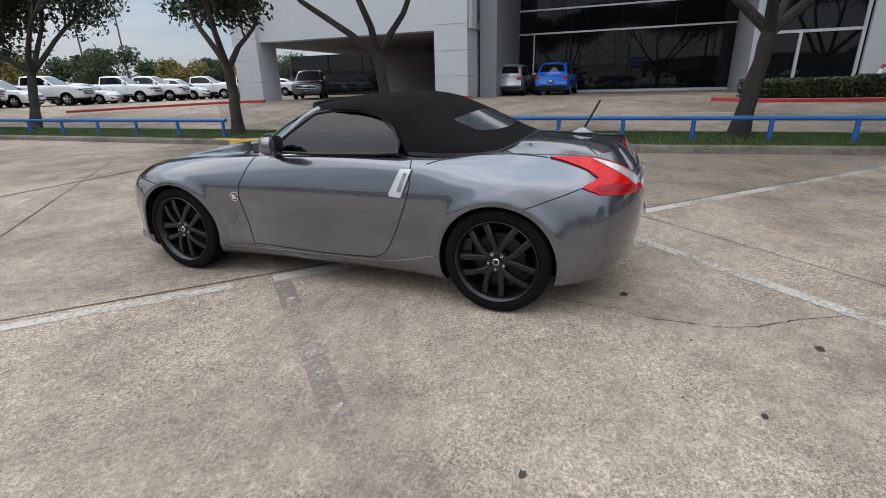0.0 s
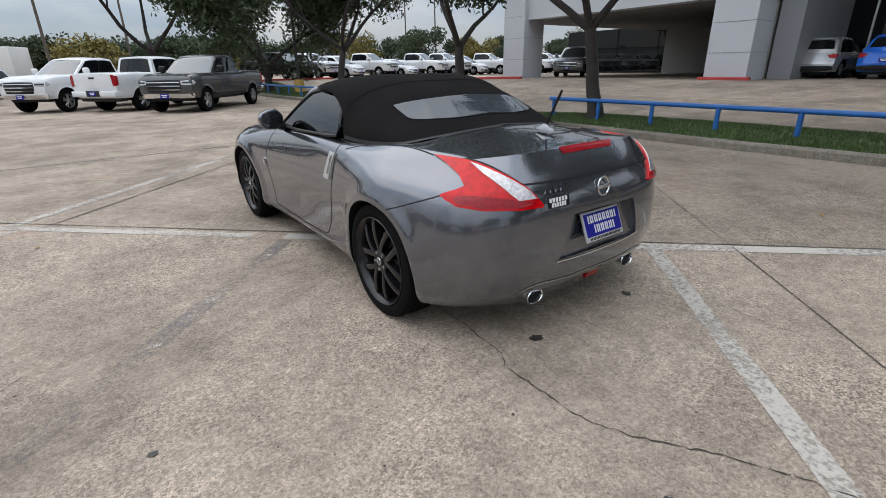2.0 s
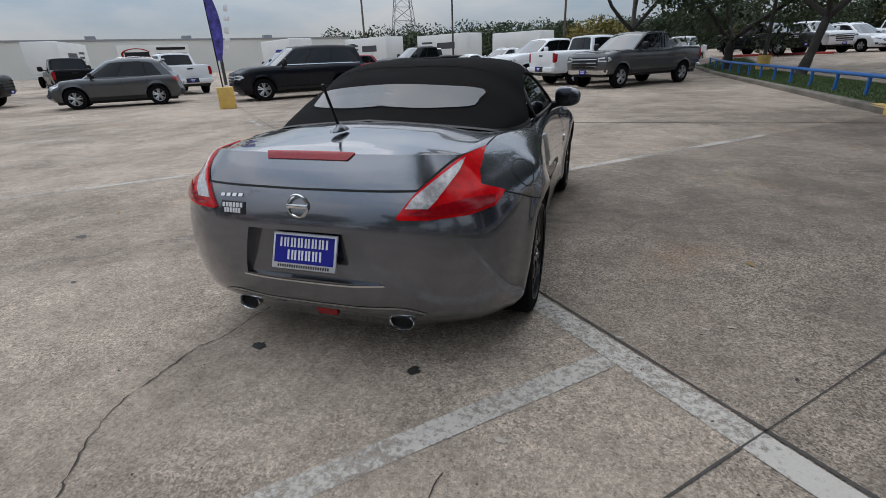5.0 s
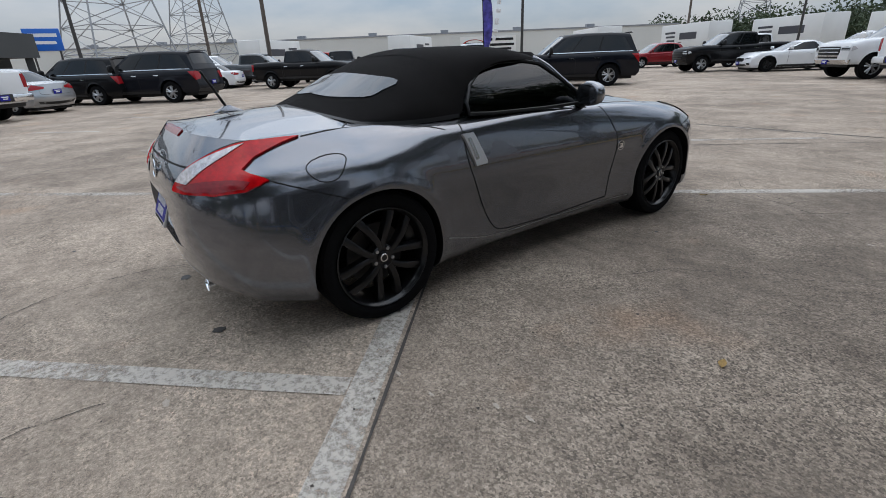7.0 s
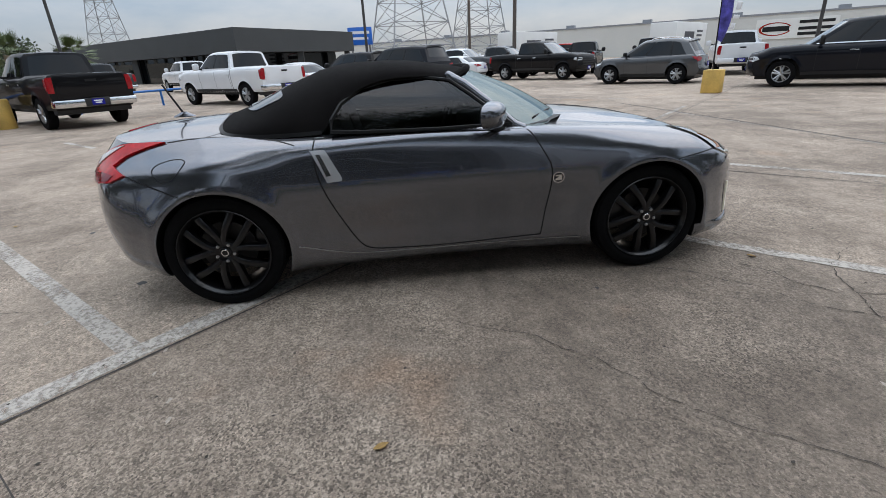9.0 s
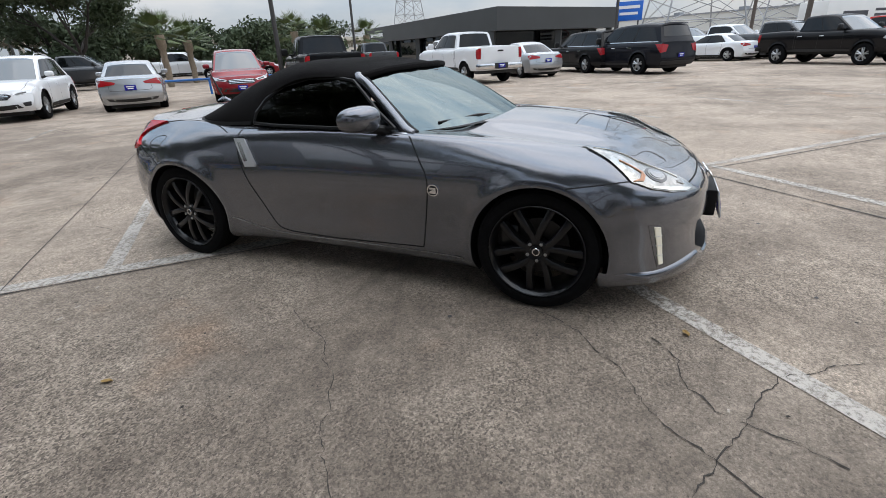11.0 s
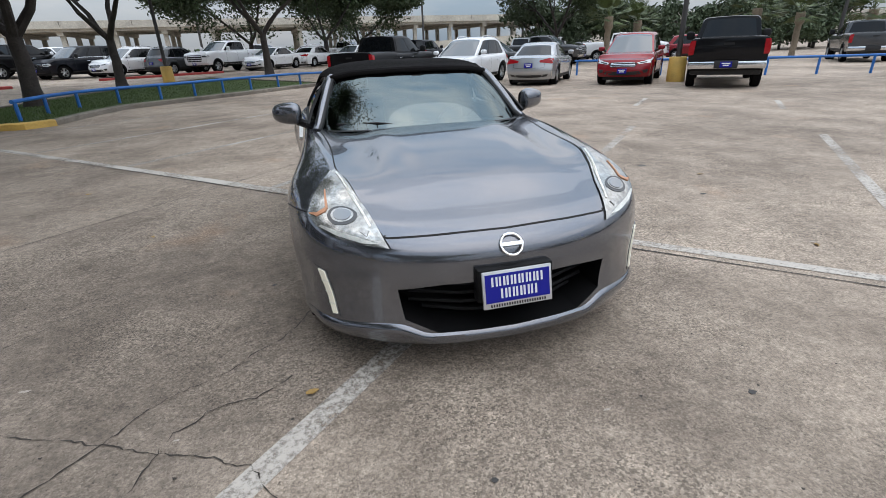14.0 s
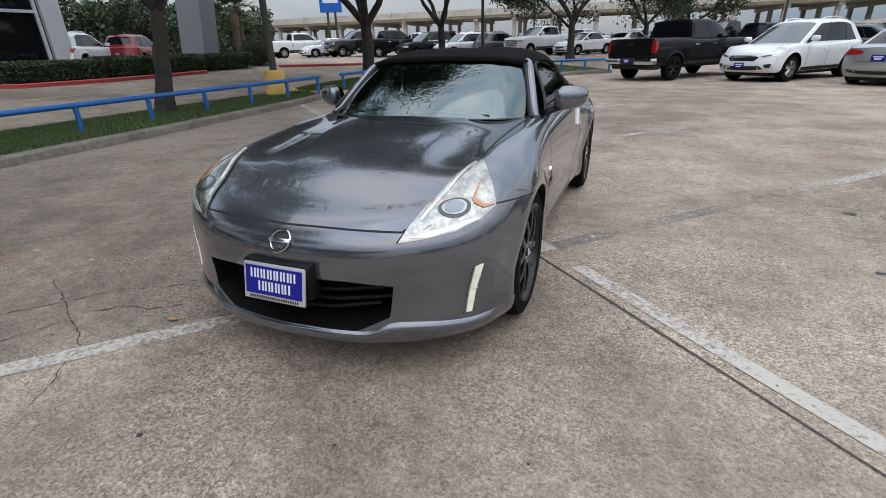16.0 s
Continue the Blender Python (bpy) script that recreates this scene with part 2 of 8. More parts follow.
YELLOW = material("yellow_kerb_paint", (0.62, 0.40, 0.10), 0.6, grain=0.18, scale=30, stain=0.25, stain_scale=2)
RED = material("red_kerb_paint", (0.42, 0.05, 0.045), 0.6, grain=0.2, scale=20, stain=0.2, stain_scale=1.5)
BLUE = material("blue_rail_paint", (0.016, 0.125, 0.40), 0.42, grain=0.12, scale=18, stain=0.15, stain_scale=1.2)
GRASS = material("turf", (0.052, 0.080, 0.020), 0.9, grain=0.6, scale=45, stain=0.3, stain_scale=1.6, bump=0.6)
BLADES = material("grass_blades", (0.060, 0.100, 0.024), 0.7, grain=0.4, scale=3.0)
BARK = material("bark", (0.042, 0.035, 0.031), 0.9, grain=0.45, scale=22, stain=0.3, stain_scale=3, bump=0.8)
LEAF = material("oak_leaf", (0.042, 0.065, 0.024), 0.6, grain=0.5, scale=1.4)
LEAF_Y = material("autumn_leaf", (0.17, 0.14, 0.03), 0.65, grain=0.5, scale=0.9)
LEAF_D = material("far_leaf", (0.048, 0.07, 0.032), 0.75, grain=0.5, scale=0.25)
PANEL = material("white_wall_panel", (0.50, 0.52, 0.55), 0.45, stain=0.04, stain_scale=0.6, grain=0.02, scale=8)
PANEL_G = material("grey_wall_panel", (0.24, 0.25, 0.265), 0.5, stain=0.06, stain_scale=0.6)
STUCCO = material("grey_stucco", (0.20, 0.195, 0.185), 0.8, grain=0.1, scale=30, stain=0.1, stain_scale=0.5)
DARK_CLAD = material("dark_fascia", (0.035, 0.038, 0.039), 0.55, stain=0.15, stain_scale=0.3, grain=0.05, scale=8)
GLASS_WALL = material("tinted_curtain_glass", (0.006, 0.007, 0.008), 0.02, spec=0.32)
ALU = material("aluminium_mullion", (0.62, 0.63, 0.64), 0.4, metal=0.6)
OVER = concrete_material("bridge_concrete", (0.52, 0.49, 0.42), (0.40, 0.37, 0.32), 0.2)
STEEL = material("galvanised_steel", (0.30, 0.31, 0.32), 0.5, metal=0.4, grain=0.1, scale=6)
WOODPOLE = material("creosoted_pole", (0.11, 0.09, 0.075), 0.9, grain=0.3, scale=12)
LAMP_POLE = material("bronze_lamp_post", (0.045, 0.042, 0.04), 0.5, grain=0.1, scale=10)

TYRE = material("tyre_rubber", (0.006, 0.006, 0.0065), 0.85, grain=0.25, scale=40, spec=0.08)
TRIM = material("black_trim", (0.009, 0.009, 0.0095), 0.45, spec=0.3)
CHROME = material("chrome", (0.72, 0.73, 0.74), 0.14, metal=1.0)
ALLOY = material("alloy_rim", (0.42, 0.43, 0.44), 0.32, metal=0.85)
CAR_GLASS = material("dark_car_glass", (0.005, 0.006, 0.007), 0.03, spec=0.4)
LIGHT_GLASS = material("pale_windscreen_glass", (0.07, 0.085, 0.095), 0.04, spec=0.9, coat=0.25)
RED_LENS = material("red_lamp_lens", (0.56, 0.004, 0.007), 0.15, coat=0.35, spec=0.2, grain=0.35, scale=26)
CLEAR_LENS = material("clear_lamp_lens", (0.62, 0.64, 0.66), 0.12, metal=0.3, coat=0.8)
SIGN_BLUE = material("blue_sign_face", (0.012, 0.12, 0.50), 0.35, stain=0.1, stain_scale=0.5)
PLATE_BLUE = material("blue_plate", (0.012, 0.014, 0.24), 0.5, spec=0.2)
PLATE_WHITE = material("plate_white", (0.75, 0.75, 0.76), 0.45)


def body_paint(name, colour, metal=0.0):
    dark = max(colour) < 0.03
    return material(name, colour, 0.5 if dark else 0.25, metal=metal, coat=0.42 if dark else 0.6, stain=0.05, stain_scale=1.5, spec=0.05 if dark else 0.2)


P_WHITE = body_paint("white_body_paint", (0.72, 0.73, 0.74))
P_BLACK = body_paint("black_body_paint", (0.006, 0.006, 0.007))
P_NAVY = body_paint("navy_body_paint", (0.006, 0.007, 0.011))
P_GREY = body_paint("grey_body_paint", (0.085, 0.088, 0.092), 0.5)
P_SILVER = body_paint("silver_body_paint", (0.42, 0.43, 0.44), 0.6)
P_RED = body_paint("red_body_paint", (0.22, 0.012, 0.018), 0.2)
P_BRIGHT = body_paint("bright_red_body_paint", (0.5, 0.03, 0.02))
P_BLUE = body_paint("blue_body_paint", (0.012, 0.12, 0.52), 0.2)


# ---- mesh helpers ----
def part(name, bm, mat, parent=None, label="", smooth=True):
    me = bpy.data.meshes.new(name)
    bm.to_mesh(me)
    bm.free()
    for mm in (mat if isinstance(mat, (list, tuple)) else [mat]):
        me.materials.append(mm)
    if smooth:
        me.shade_smooth()
        me.set_sharp_from_angle(angle=radians(38))
    ob = new(name, me)
    if parent:
        ob.parent = parent
    return tagged(ob, label)


def thing(name, m, label, category, group="", kind=""):
    ob = new(name)
    ob.matrix_world = m
    ob.empty_display_size = 0.2
    return tagged(ob, label, category, group, kind)


def box(bm, x0, x1, y0, y1, z0, z1, bevel=0.0, m=None):
    vs = [bm.verts.new((x, y, z)) for z in (z0, z1) for y in (y0, y1) for x in (x0, x1)]
    fs = [bm.faces.new([vs[i] for i in q]) for q in ((0, 2, 3, 1), (4, 5, 7, 6), (0, 1, 5, 4), (2, 6, 7, 3), (0, 4, 6, 2), (1, 3, 7, 5))]
    if bevel:
        es = {e for f in fs for e in f.edges}
        r = bmesh.ops.bevel(bm, geom=list(es), offset=bevel, segments=2, affect='EDGES', profile=0.5)
        vs = list({v for f in r["faces"] for v in f.verts} | {v for v in vs if v.is_valid})
    if m is not None:
        bmesh.ops.transform(bm, matrix=m, verts=[v for v in vs if v.is_valid])
    return vs


def tube(bm, a, b, r0, r1=None, sides=8, cap=True):
    r1 = r0 if r1 is None else r1
    a, b = Vector(a), Vector(b)
    d = (b - a)
    q = d.to_track_quat('Z', 'Y').to_matrix()
    rings = []
    for c, r in ((a, r0), (b, r1)):
        rings.append([bm.verts.new(c + q @ Vector((r * math.cos(2 * math.pi * i / sides), r * math.sin(2 * math.pi * i / sides), 0))) for i in range(sides)])
    for i in range(sides):
        j = (i + 1) % sides
        bm.faces.new((rings[0][i], rings[0][j], rings[1][j], rings[1][i]))
    if cap:
        bm.faces.new(list(reversed(rings[0])))
        bm.faces.new(rings[1])


def polytube(bm, pts, radii, sides=8):
    """A tube along a bent line, with a radius at each point."""
    pts = [Vector(p) for p in pts]
    rings = []
    up = Vector((0.3, 0.2, 1)).normalized()
    for i, p in enumerate(pts):
        d = (pts[min(i + 1, len(pts) - 1)] - pts[max(i - 1, 0)]).normalized()
        u = d.cross(up)
        if u.length < 0.05:
            u = d.cross(Vector((1, 0, 0)))
        u.normalize()
        v = d.cross(u)
        rings.append([bm.verts.new(p + radii[i] * (math.cos(2 * math.pi * k / sides) * u + math.sin(2 * math.pi * k / sides) * v)) for k in range(sides)])
    for a, b in zip(rings, rings[1:]):
        for k in range(sides):
            j = (k + 1) % sides
            bm.faces.new((a[k], a[j], b[j], b[k]))
    bm.faces.new(rings[0][::-1])
    bm.faces.new(rings[-1])


def lathe(bm, profile, axis='X', centre=(0, 0, 0), segs=32):
    """Turns a profile of (along, radius) round an axis through centre."""
    rings = []
    for a, r in profile:
        ring = []
        for i in range(segs):
            c, s = r * math.cos(2 * math.pi * i / segs), r * math.sin(2 * math.pi * i / segs)
            p = {'X': (a, c, s), 'Y': (c, a, s), 'Z': (c, s, a)}[axis]
            ring.append(bm.verts.new(Vector(centre) + Vector(p)))
        rings.append(ring)
    for a, b in zip(rings, rings[1:]):
        for i in range(segs):
            j = (i + 1) % segs
            bm.faces.new((a[i], a[j], b[j], b[i]))
    bmesh.ops.recalc_face_normals(bm, faces=bm.faces[:])


def fresh():
    return bmesh.new()


def smooth_step(a, b, v):
    v = min(1.0, max(0.0, (v - a) / (b - a)))
    return v * v * (3 - 2 * v)


def ground_z(x, y):
    """The lot is level; the drive beyond the islands climbs to the showroom and to the stock rows."""
    rise = 0.66 * min(1.0, max(0.0, (x - 10.2) / 9.5))
    back = 0.66 * smooth_step(24, 34, y) * smooth_step(5.5, 9.5, x)
    south = 0.40 * smooth_step(-22, -33, y) * smooth_step(-12, -4, x)
    return max(rise, back, south)

# ---- the ground ----
def axis_steps(lo, hi, inner_lo, inner_hi, fine, coarse):
    vals, v = [], lo
    while v < hi:
        vals.append(v)
        v += fine if inner_lo <= v < inner_hi else coarse
    return vals + [hi]


bm = fresh()
gx = axis_steps(-1400, 1400, -40, 40, 1.0, 68)
gy = axis_steps(-1400, 1400, -60, 60, 1.0, 67)
grid = [[bm.verts.new((x, y, ground_z(x, y))) for x in gx] for y in gy]
for r0, r1 in zip(grid, grid[1:]):
    for i in range(len(gx) - 1):
        bm.faces.new((r0[i], r0[i + 1], r1[i + 1], r1[i]))
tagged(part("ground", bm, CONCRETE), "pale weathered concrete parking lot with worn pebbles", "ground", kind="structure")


def ribbon(bm, pts, width, lift, jitter=0.0, seed=0):
    """A flat band along a line on the ground."""
    rnd = random.Random(seed)
    pts = [Vector((p[0], p[1], 0)) for p in pts]
    left, right = [], []
    for i, p in enumerate(pts):
        d = (pts[min(i + 1, len(pts) - 1)] - pts[max(i - 1, 0)]).normalized()
        n = Vector((-d.y, d.x, 0))
        w = width * 0.5 * (1 + jitter * rnd.uniform(-1, 1))
        for side, store in ((1, left), (-1, right)):
            q = p + n * w * side
            store.append(bm.verts.new((q.x, q.y, ground_z(q.x, q.y) + lift)))
    for i in range(len(pts) - 1):
        bm.faces.new((right[i], right[i + 1], left[i + 1], left[i]))


def along(a, b, step=0.5):
    n = max(2, int(math.dist(a, b) / step))
    return [(a[0] + (b[0] - a[0]) * i / n, a[1] + (b[1] - a[1]) * i / n) for i in range(n + 1)]


def wander(pts, amount, seed, step=0.09):
    """A ragged line through the points, as cracks run."""
    rnd = random.Random(seed)
    out = []
    for a, b in zip(pts, pts[1:]):
        for p in along(a, b, step)[:-1]:
            out.append((p[0] + rnd.uniform(-amount, amount), p[1] + rnd.uniform(-amount, amount)))
    return out + [pts[-1]]


D0 = Vector(LOT_ALONG)      # along the stall ends
D1 = Vector(LOT_ACROSS)     # along the stalls
C0 = Vector(LOT_CORNER)     # a stall corner beside the car


def lot(u, v):
    """u metres along the stall ends, v metres along the stalls, from the corner C0."""
    p = C0 + D0 * u + D1 * v
    return (p.x, p.y)


# PAINT AND JOINTS
def painted(name, pts, width, mat, label, category, lift=0.004, jitter=0.03, seed=1):
    bm = fresh()
    ribbon(bm, pts, width, lift, jitter, seed)
    return tagged(part(name, bm, mat, smooth=False), label, category, kind="structure")


painted("stall_end_line", along(lot(-8.5, -0.10), lot(-3, -0.05)) + along(lot(-2.5, -0.04), lot(3.0, 0.0)), 0.135, PAINT_E, "worn white line along the stall ends", "road marking")
painted("stall_end_line", along(lot(3.3, 0.01), lot(12.2, 0.08)), 0.10, PAINT_W, "worn white line along the stall ends", "road marking")
for u, v0, v1, m in ((-0.06, 0.05, 5.6, PAINT_W), (-2.95, 0.05, 6.2, PAINT_W), (-5.68, 0.05, 5.9, PAINT_W), (-8.6, 0.05, 5.8, PAINT_W), (2.92, 2.65, 5.5, PAINT_OLD),
                     (2.97, -6.4, -1.7, PAINT_W), (5.78, -5.0, 0.0, PAINT_W), (5.62, 0.1, 5.5, PAINT_W), (8.08, 3.0, 5.2, PAINT_OLD), (11.2, 2.5, 5.2, PAINT_OLD), (14.0, 2.0, 5.2, PAINT_OLD)):
    painted("stall_line", along(lot(u, v0), lot(u, v1)), 0.115, m, "worn white stall line on the concrete", "road marking", seed=int(u * 10) + 60)
painted("blacked_out_line", along(lot(2.95, 0.1), lot(2.92, 2.7)), 0.13, PAINT_TAR, "old stall line painted over in grey", "road marking")
painted("far_line", along((-7.2, 5.97), (1.0, 6.37)), 0.05, PAINT_OLD, "thin white line by a slab joint", "road marking", seed=8)
for k in range(7):
    a, b = lot(-3.2 + 2.85 * k, 8.55), lot(-3.2 + 2.85 * k, 10.3)
    painted("stall_line", along(a, b), 0.11, PAINT_W, "white line between the parked cars", "road marking", seed=90 + k)
for pts, seed in (([lot(-14, -0.115), lot(22, -0.115)], 2), ([lot(-0.54, -12), lot(-0.60, -4.8), lot(-0.69, 0.5), lot(-0.74, 9)], 3), ([lot(5.35, -9.0), lot(5.42, 0.0)], 4), ([(-9, 5.94), (-7.2, 6.03), (1.0, 6.43), (7.2, 6.68)], 5), ([lot(5.9, -6.5), lot(5.95, -12)], 6), ([lot(-14, 5.75), lot(22, 5.75)], 7)):
    line = []
    for a, b in zip(pts, pts[1:]):
        line += along(a, b, 0.3)
    painted("slab_joint", line, {2: 0.013, 4: 0.016, 5: 0.036}.get(seed, 0.008), JOINT, "dark tar joint between concrete slabs", "slab joint", 0.005, 0.45, seed)

# CRACKS, OIL AND LITTER
CRACKS = [[(1.36, 0.0), (1.59, 0.38), (1.88, 0.63), (2.07, 0.69), (2.28, 0.90), (2.5, 1.2), (2.95, 1.45)],
          [(0.91, 1.27), (1.06, 1.53), (1.27, 1.75), (1.44, 1.84), (1.59, 1.94), (1.9, 2.3)],
          [(0.98, 1.90), (1.13, 2.0), (1.32, 2.03), (1.45, 2.14), (1.6, 2.5)],
          [(-0.59, -1.5), (-0.61, -1.7), (-0.65, -2.0), (-0.71, -2.25), (-0.70, -2.5), (-0.63, -2.75), (-0.4, -3.1), (-0.2, -3.6)],
          [(2.2, 1.9), (1.8, 2.06), (1.70, 2.09), (1.51, 2.2), (1.25, 2.31), (1.14, 2.39), (0.9, 2.75)],
          [(0.77, -2.55), (0.72, -2.70), (0.74, -2.85)],
          [(-2.6, -0.75), (-2.75, -1.0), (-2.7, -1.25)]]
for i, pts in enumerate(CRACKS):
    bm = fresh()
    ribbon(bm, wander(wander(pts, 0.022, 50 + i, 0.12), 0.007, 80 + i, 0.025), (0.0028, 0.0048, 0.0048, 0.0042, 0.0042, 0.003, 0.003)[i], 0.004, 0.95, i)
    tagged(part("crack", bm, CRACK, smooth=False), "ragged hairline crack in the concrete", "crack", kind="structure")


def blot(name, x, y, r, mat, label, category, seed, flat=1.0):
    rnd = random.Random(seed)
    bm = fresh()
    n = 18
    c = bm.verts.new((x, y, ground_z(x, y) + 0.0045))
    ring = []
    for i in range(n):
        a = 2 * math.pi * i / n
        rr = r * rnd.uniform(0.65, 1.2)
        ring.append(bm.verts.new((x + rr * math.cos(a), y + rr * flat * math.sin(a), ground_z(x, y) + 0.004)))
    for i in range(n):
        bm.faces.new((c, ring[i], ring[(i + 1) % n]))
    return tagged(part(name, bm, mat, smooth=False), label, category, kind="structure")


for i, (x, y, r) in enumerate(((-0.39, -2.03, 0.042), (0.444, -2.02, 0.038), (-2.14, -1.70, 0.02), (1.13, 0.87, 0.016), (-3.0, -1.0, 0.05), (-0.8, -3.0, 0.03), (-1.5, -2.6, 0.02), (2.0, -3.3, 0.02), (-0.9, 2.6, 0.02), (0.3, 2.7, 0.015), (-2.8, 0.2, 0.03), (3.1, 0.3, 0.02))):
    blot("oil_spot", x, y, r, OIL, "small dark oil spot on concrete", "stain", 70 + i, 0.8)
# flecks of the old white under the blacked-out line, and light scars on the slabs
for i, (u, v, r) in enumerate(((2.94, 0.45, 0.05), (2.95, 0.72, 0.04), (2.93, 1.05, 0.035), (2.94, 1.22, 0.06), (2.93, 1.42, 0.035), (2.92, 1.75, 0.045), (2.93, 2.1, 0.04))):
    x, y = lot(u, v)
    blot("paint_fleck", x, y, r * 0.8, PAINT_OLD, "fleck of old white paint", "road marking", 140 + i, 0.7)
SCAR = material("pale_scrape", (0.44, 0.38, 0.32), 0.85, grain=0.3, scale=90)
scar_rnd = random.Random(9)
for i in range(26):
    a, d = scar_rnd.uniform(0, 6.28), scar_rnd.uniform(2.0, 4.5)
    x, y = d * math.cos(a), d * math.sin(a)
    if abs(x) < 1.05 and abs(y) < 2.25:
        continue
    blot("pale_scrape", x, y, scar_rnd.uniform(0.012, 0.032), SCAR, "small pale scrape in the concrete", "scrape", 160 + i, 0.4)
rnd = random.Random(33)
bm = fresh()
for i in range(520):
    a, d = rnd.uniform(0, 6.28), 1.5 + 7.5 * rnd.random()
    x, y = d * math.cos(a), d * math.sin(a)
    if abs(x) < 0.95 and abs(y) < 2.15:
        continue
    r = rnd.uniform(0.003, 0.009)
    vs = [bm.verts.new((x + r * math.cos(k * 1.57 + a) * rnd.uniform(0.6, 1.4), y + r * math.sin(k * 1.57 + a) * rnd.uniform(0.6, 1.4), 0.004 + rnd.uniform(0, 0.004))) for k in range(4)]
    bm.faces.new(vs)
tagged(part("grit", bm, CRACK, smooth=False), "scattered dark grit and twigs", "litter", kind="stuff")
DRY = material("dry_leaf", (0.32, 0.20, 0.06), 0.7, grain=0.3, scale=80)
for i, (x, y, a) in enumerate(((0.905, 2.035, 20), (2.18, -0.41, 110), (-2.6, 1.5, 60), (-1.2, -3.9, 10), (2.6, 2.2, 80), (3.3, -2.2, 30), (-3.3, -0.4, 140))):
    bm = fresh()
    prev = None
    for k in range(7):
        f = k / 6
        w = 0.016 * math.sin(math.pi * (0.05 + 0.9 * f))
        row = [bm.verts.new((-0.03 + 0.06 * f, -w, 0.008 + 0.01 * f)), bm.verts.new((-0.03 + 0.06 * f, 0, 0.004 + 0.004 * f)), bm.verts.new((-0.03 + 0.06 * f, w, 0.010))]
        if prev:
            for j in range(2):
                bm.faces.new((prev[j], prev[j + 1], row[j + 1], row[j]))
        prev = row
    leaf = part("fallen_leaf", bm, DRY, label="curled yellow leaf lying on the concrete")
    leaf.matrix_world = pose(x, y, ground_z(x, y), 0, 0, a)
    tagged(leaf, category="leaf", group="fallen leaves")

# the raised islands: kerb, turf
def island(name, near, far, z, nose=()):
    """near and far edges as lines from one end to the other; a kerb round it and turf inside."""
    group = thing(name, Matrix(), "planted island with a rough concrete kerb and turf", "kerb", kind="structure")
    loop = near + far[::-1]
    inner = []
    n = len(loop)
    turn = sum(loop[i - 1][0] * loop[i][1] - loop[i][0] * loop[i - 1][1] for i in range(n))
    for i, p in enumerate(loop):
        d = (Vector(loop[(i + 1) % n]) - Vector(loop[i - 1])).normalized()
        inner.append(Vector(p) + Vector((-d.y, d.x)) * (0.17 if turn > 0 else -0.17))
    bm = fresh()
    rows = []
    for p, q in zip(loop, inner):
        p = Vector(p)
        g = ground_z(p.x, p.y)
        e = p.lerp(q, 0.22)
        rows.append([bm.verts.new((p.x, p.y, g - 0.05)), bm.verts.new((p.x, p.y, g + z - 0.03)), bm.verts.new((e.x, e.y, g + z)), bm.verts.new((q.x, q.y, g + z)), bm.verts.new((q.x, q.y, g - 0.02))])
    for i in range(n):
        a, b = rows[i], rows[(i + 1) % n]
        for k in range(4):
            bm.faces.new((a[k], b[k], b[k + 1], a[k + 1]))
    bmesh.ops.recalc_face_normals(bm, faces=bm.faces[:])
    part("kerb", bm, KERB, group)
    bm = fresh()
    half = len(near)
    lefts, rights = inner[:half], inner[half:][::-1]
    prev = None
    for a, b in zip(lefts, rights):
        row = [bm.verts.new((*(a.lerp(b, k / 4)), ground_z(*a.lerp(b, k / 4)) + z - 0.03 + 0.05 * math.sin(math.pi * k / 4))) for k in range(5)]
        if prev:
            for k in range(4):
                bm.faces.new((prev[k], prev[k + 1], row[k + 1], row[k]))
        prev = row
    bmesh.ops.recalc_face_normals(bm, faces=bm.faces[:])
    part("turf", bm, GRASS, group, "short green turf")
    return group


def edge_line(pts, step=0.6):
    out = []
    for a, b in zip(pts, pts[1:]):
        out += along(a, b, step)[:-1]
    return out + [pts[-1]]


def matched(near, far, n):
    def pick(line, k):
        seg = [math.dist(a, b) for a, b in zip(line, line[1:])]
        s = sum(seg) * k / n
        for (a, b), length in zip(zip(line, line[1:]), seg):
            if s <= length:
                f = s / length if length else 0
                return (a[0] + (b[0] - a[0]) * f, a[1] + (b[1] - a[1]) * f)
            s -= length
        return line[-1]
    return [pick(near, k) for k in range(n + 1)], [pick(far, k) for k in range(n + 1)]


NEAR_A = [(7.6, 5.55), (6.95, 5.35), (6.66, 4.7), (6.6, 3.0), (6.48, 0.0), (6.6, -3.0), (6.78, -5.0), (7.0, -7.4), (7.2, -8.3), (7.7, -8.75)]
FAR_A = [(8.2, 5.5), (9.0, 5.1), (9.4, 4.4), (9.5, 3.0), (9.6, 0.0), (9.6, -3.0), (9.6, -5.0), (9.6, -7.4), (9.3, -8.3), (8.6, -8.75)]
NEAR_B = [(7.8, 7.05), (6.75, 6.85), (6.35, 7.4), (6.35, 9.5), (6.4, 12), (6.45, 20), (6.6, 31)]
FAR_B = [(8.2, 7.15), (8.8, 7.4), (9.1, 8.0), (9.25, 9.5), (9.3, 12), (9.3, 20), (9.4, 31)]
NEAR_C = [(8.3, -9.3), (7.1, -9.25), (6.66, -9.7), (6.5, -11.5), (6.2, -13.0), (4.8, -14.5), (3.1, -16.2), (1.6, -18.0), (0.0, -19.6)]
FAR_C = [(8.9, -9.5), (9.6, -10.0), (10.2, -11.5), (10.4, -15.0), (10.2, -20), (9.0, -24), (6.0, -27)]
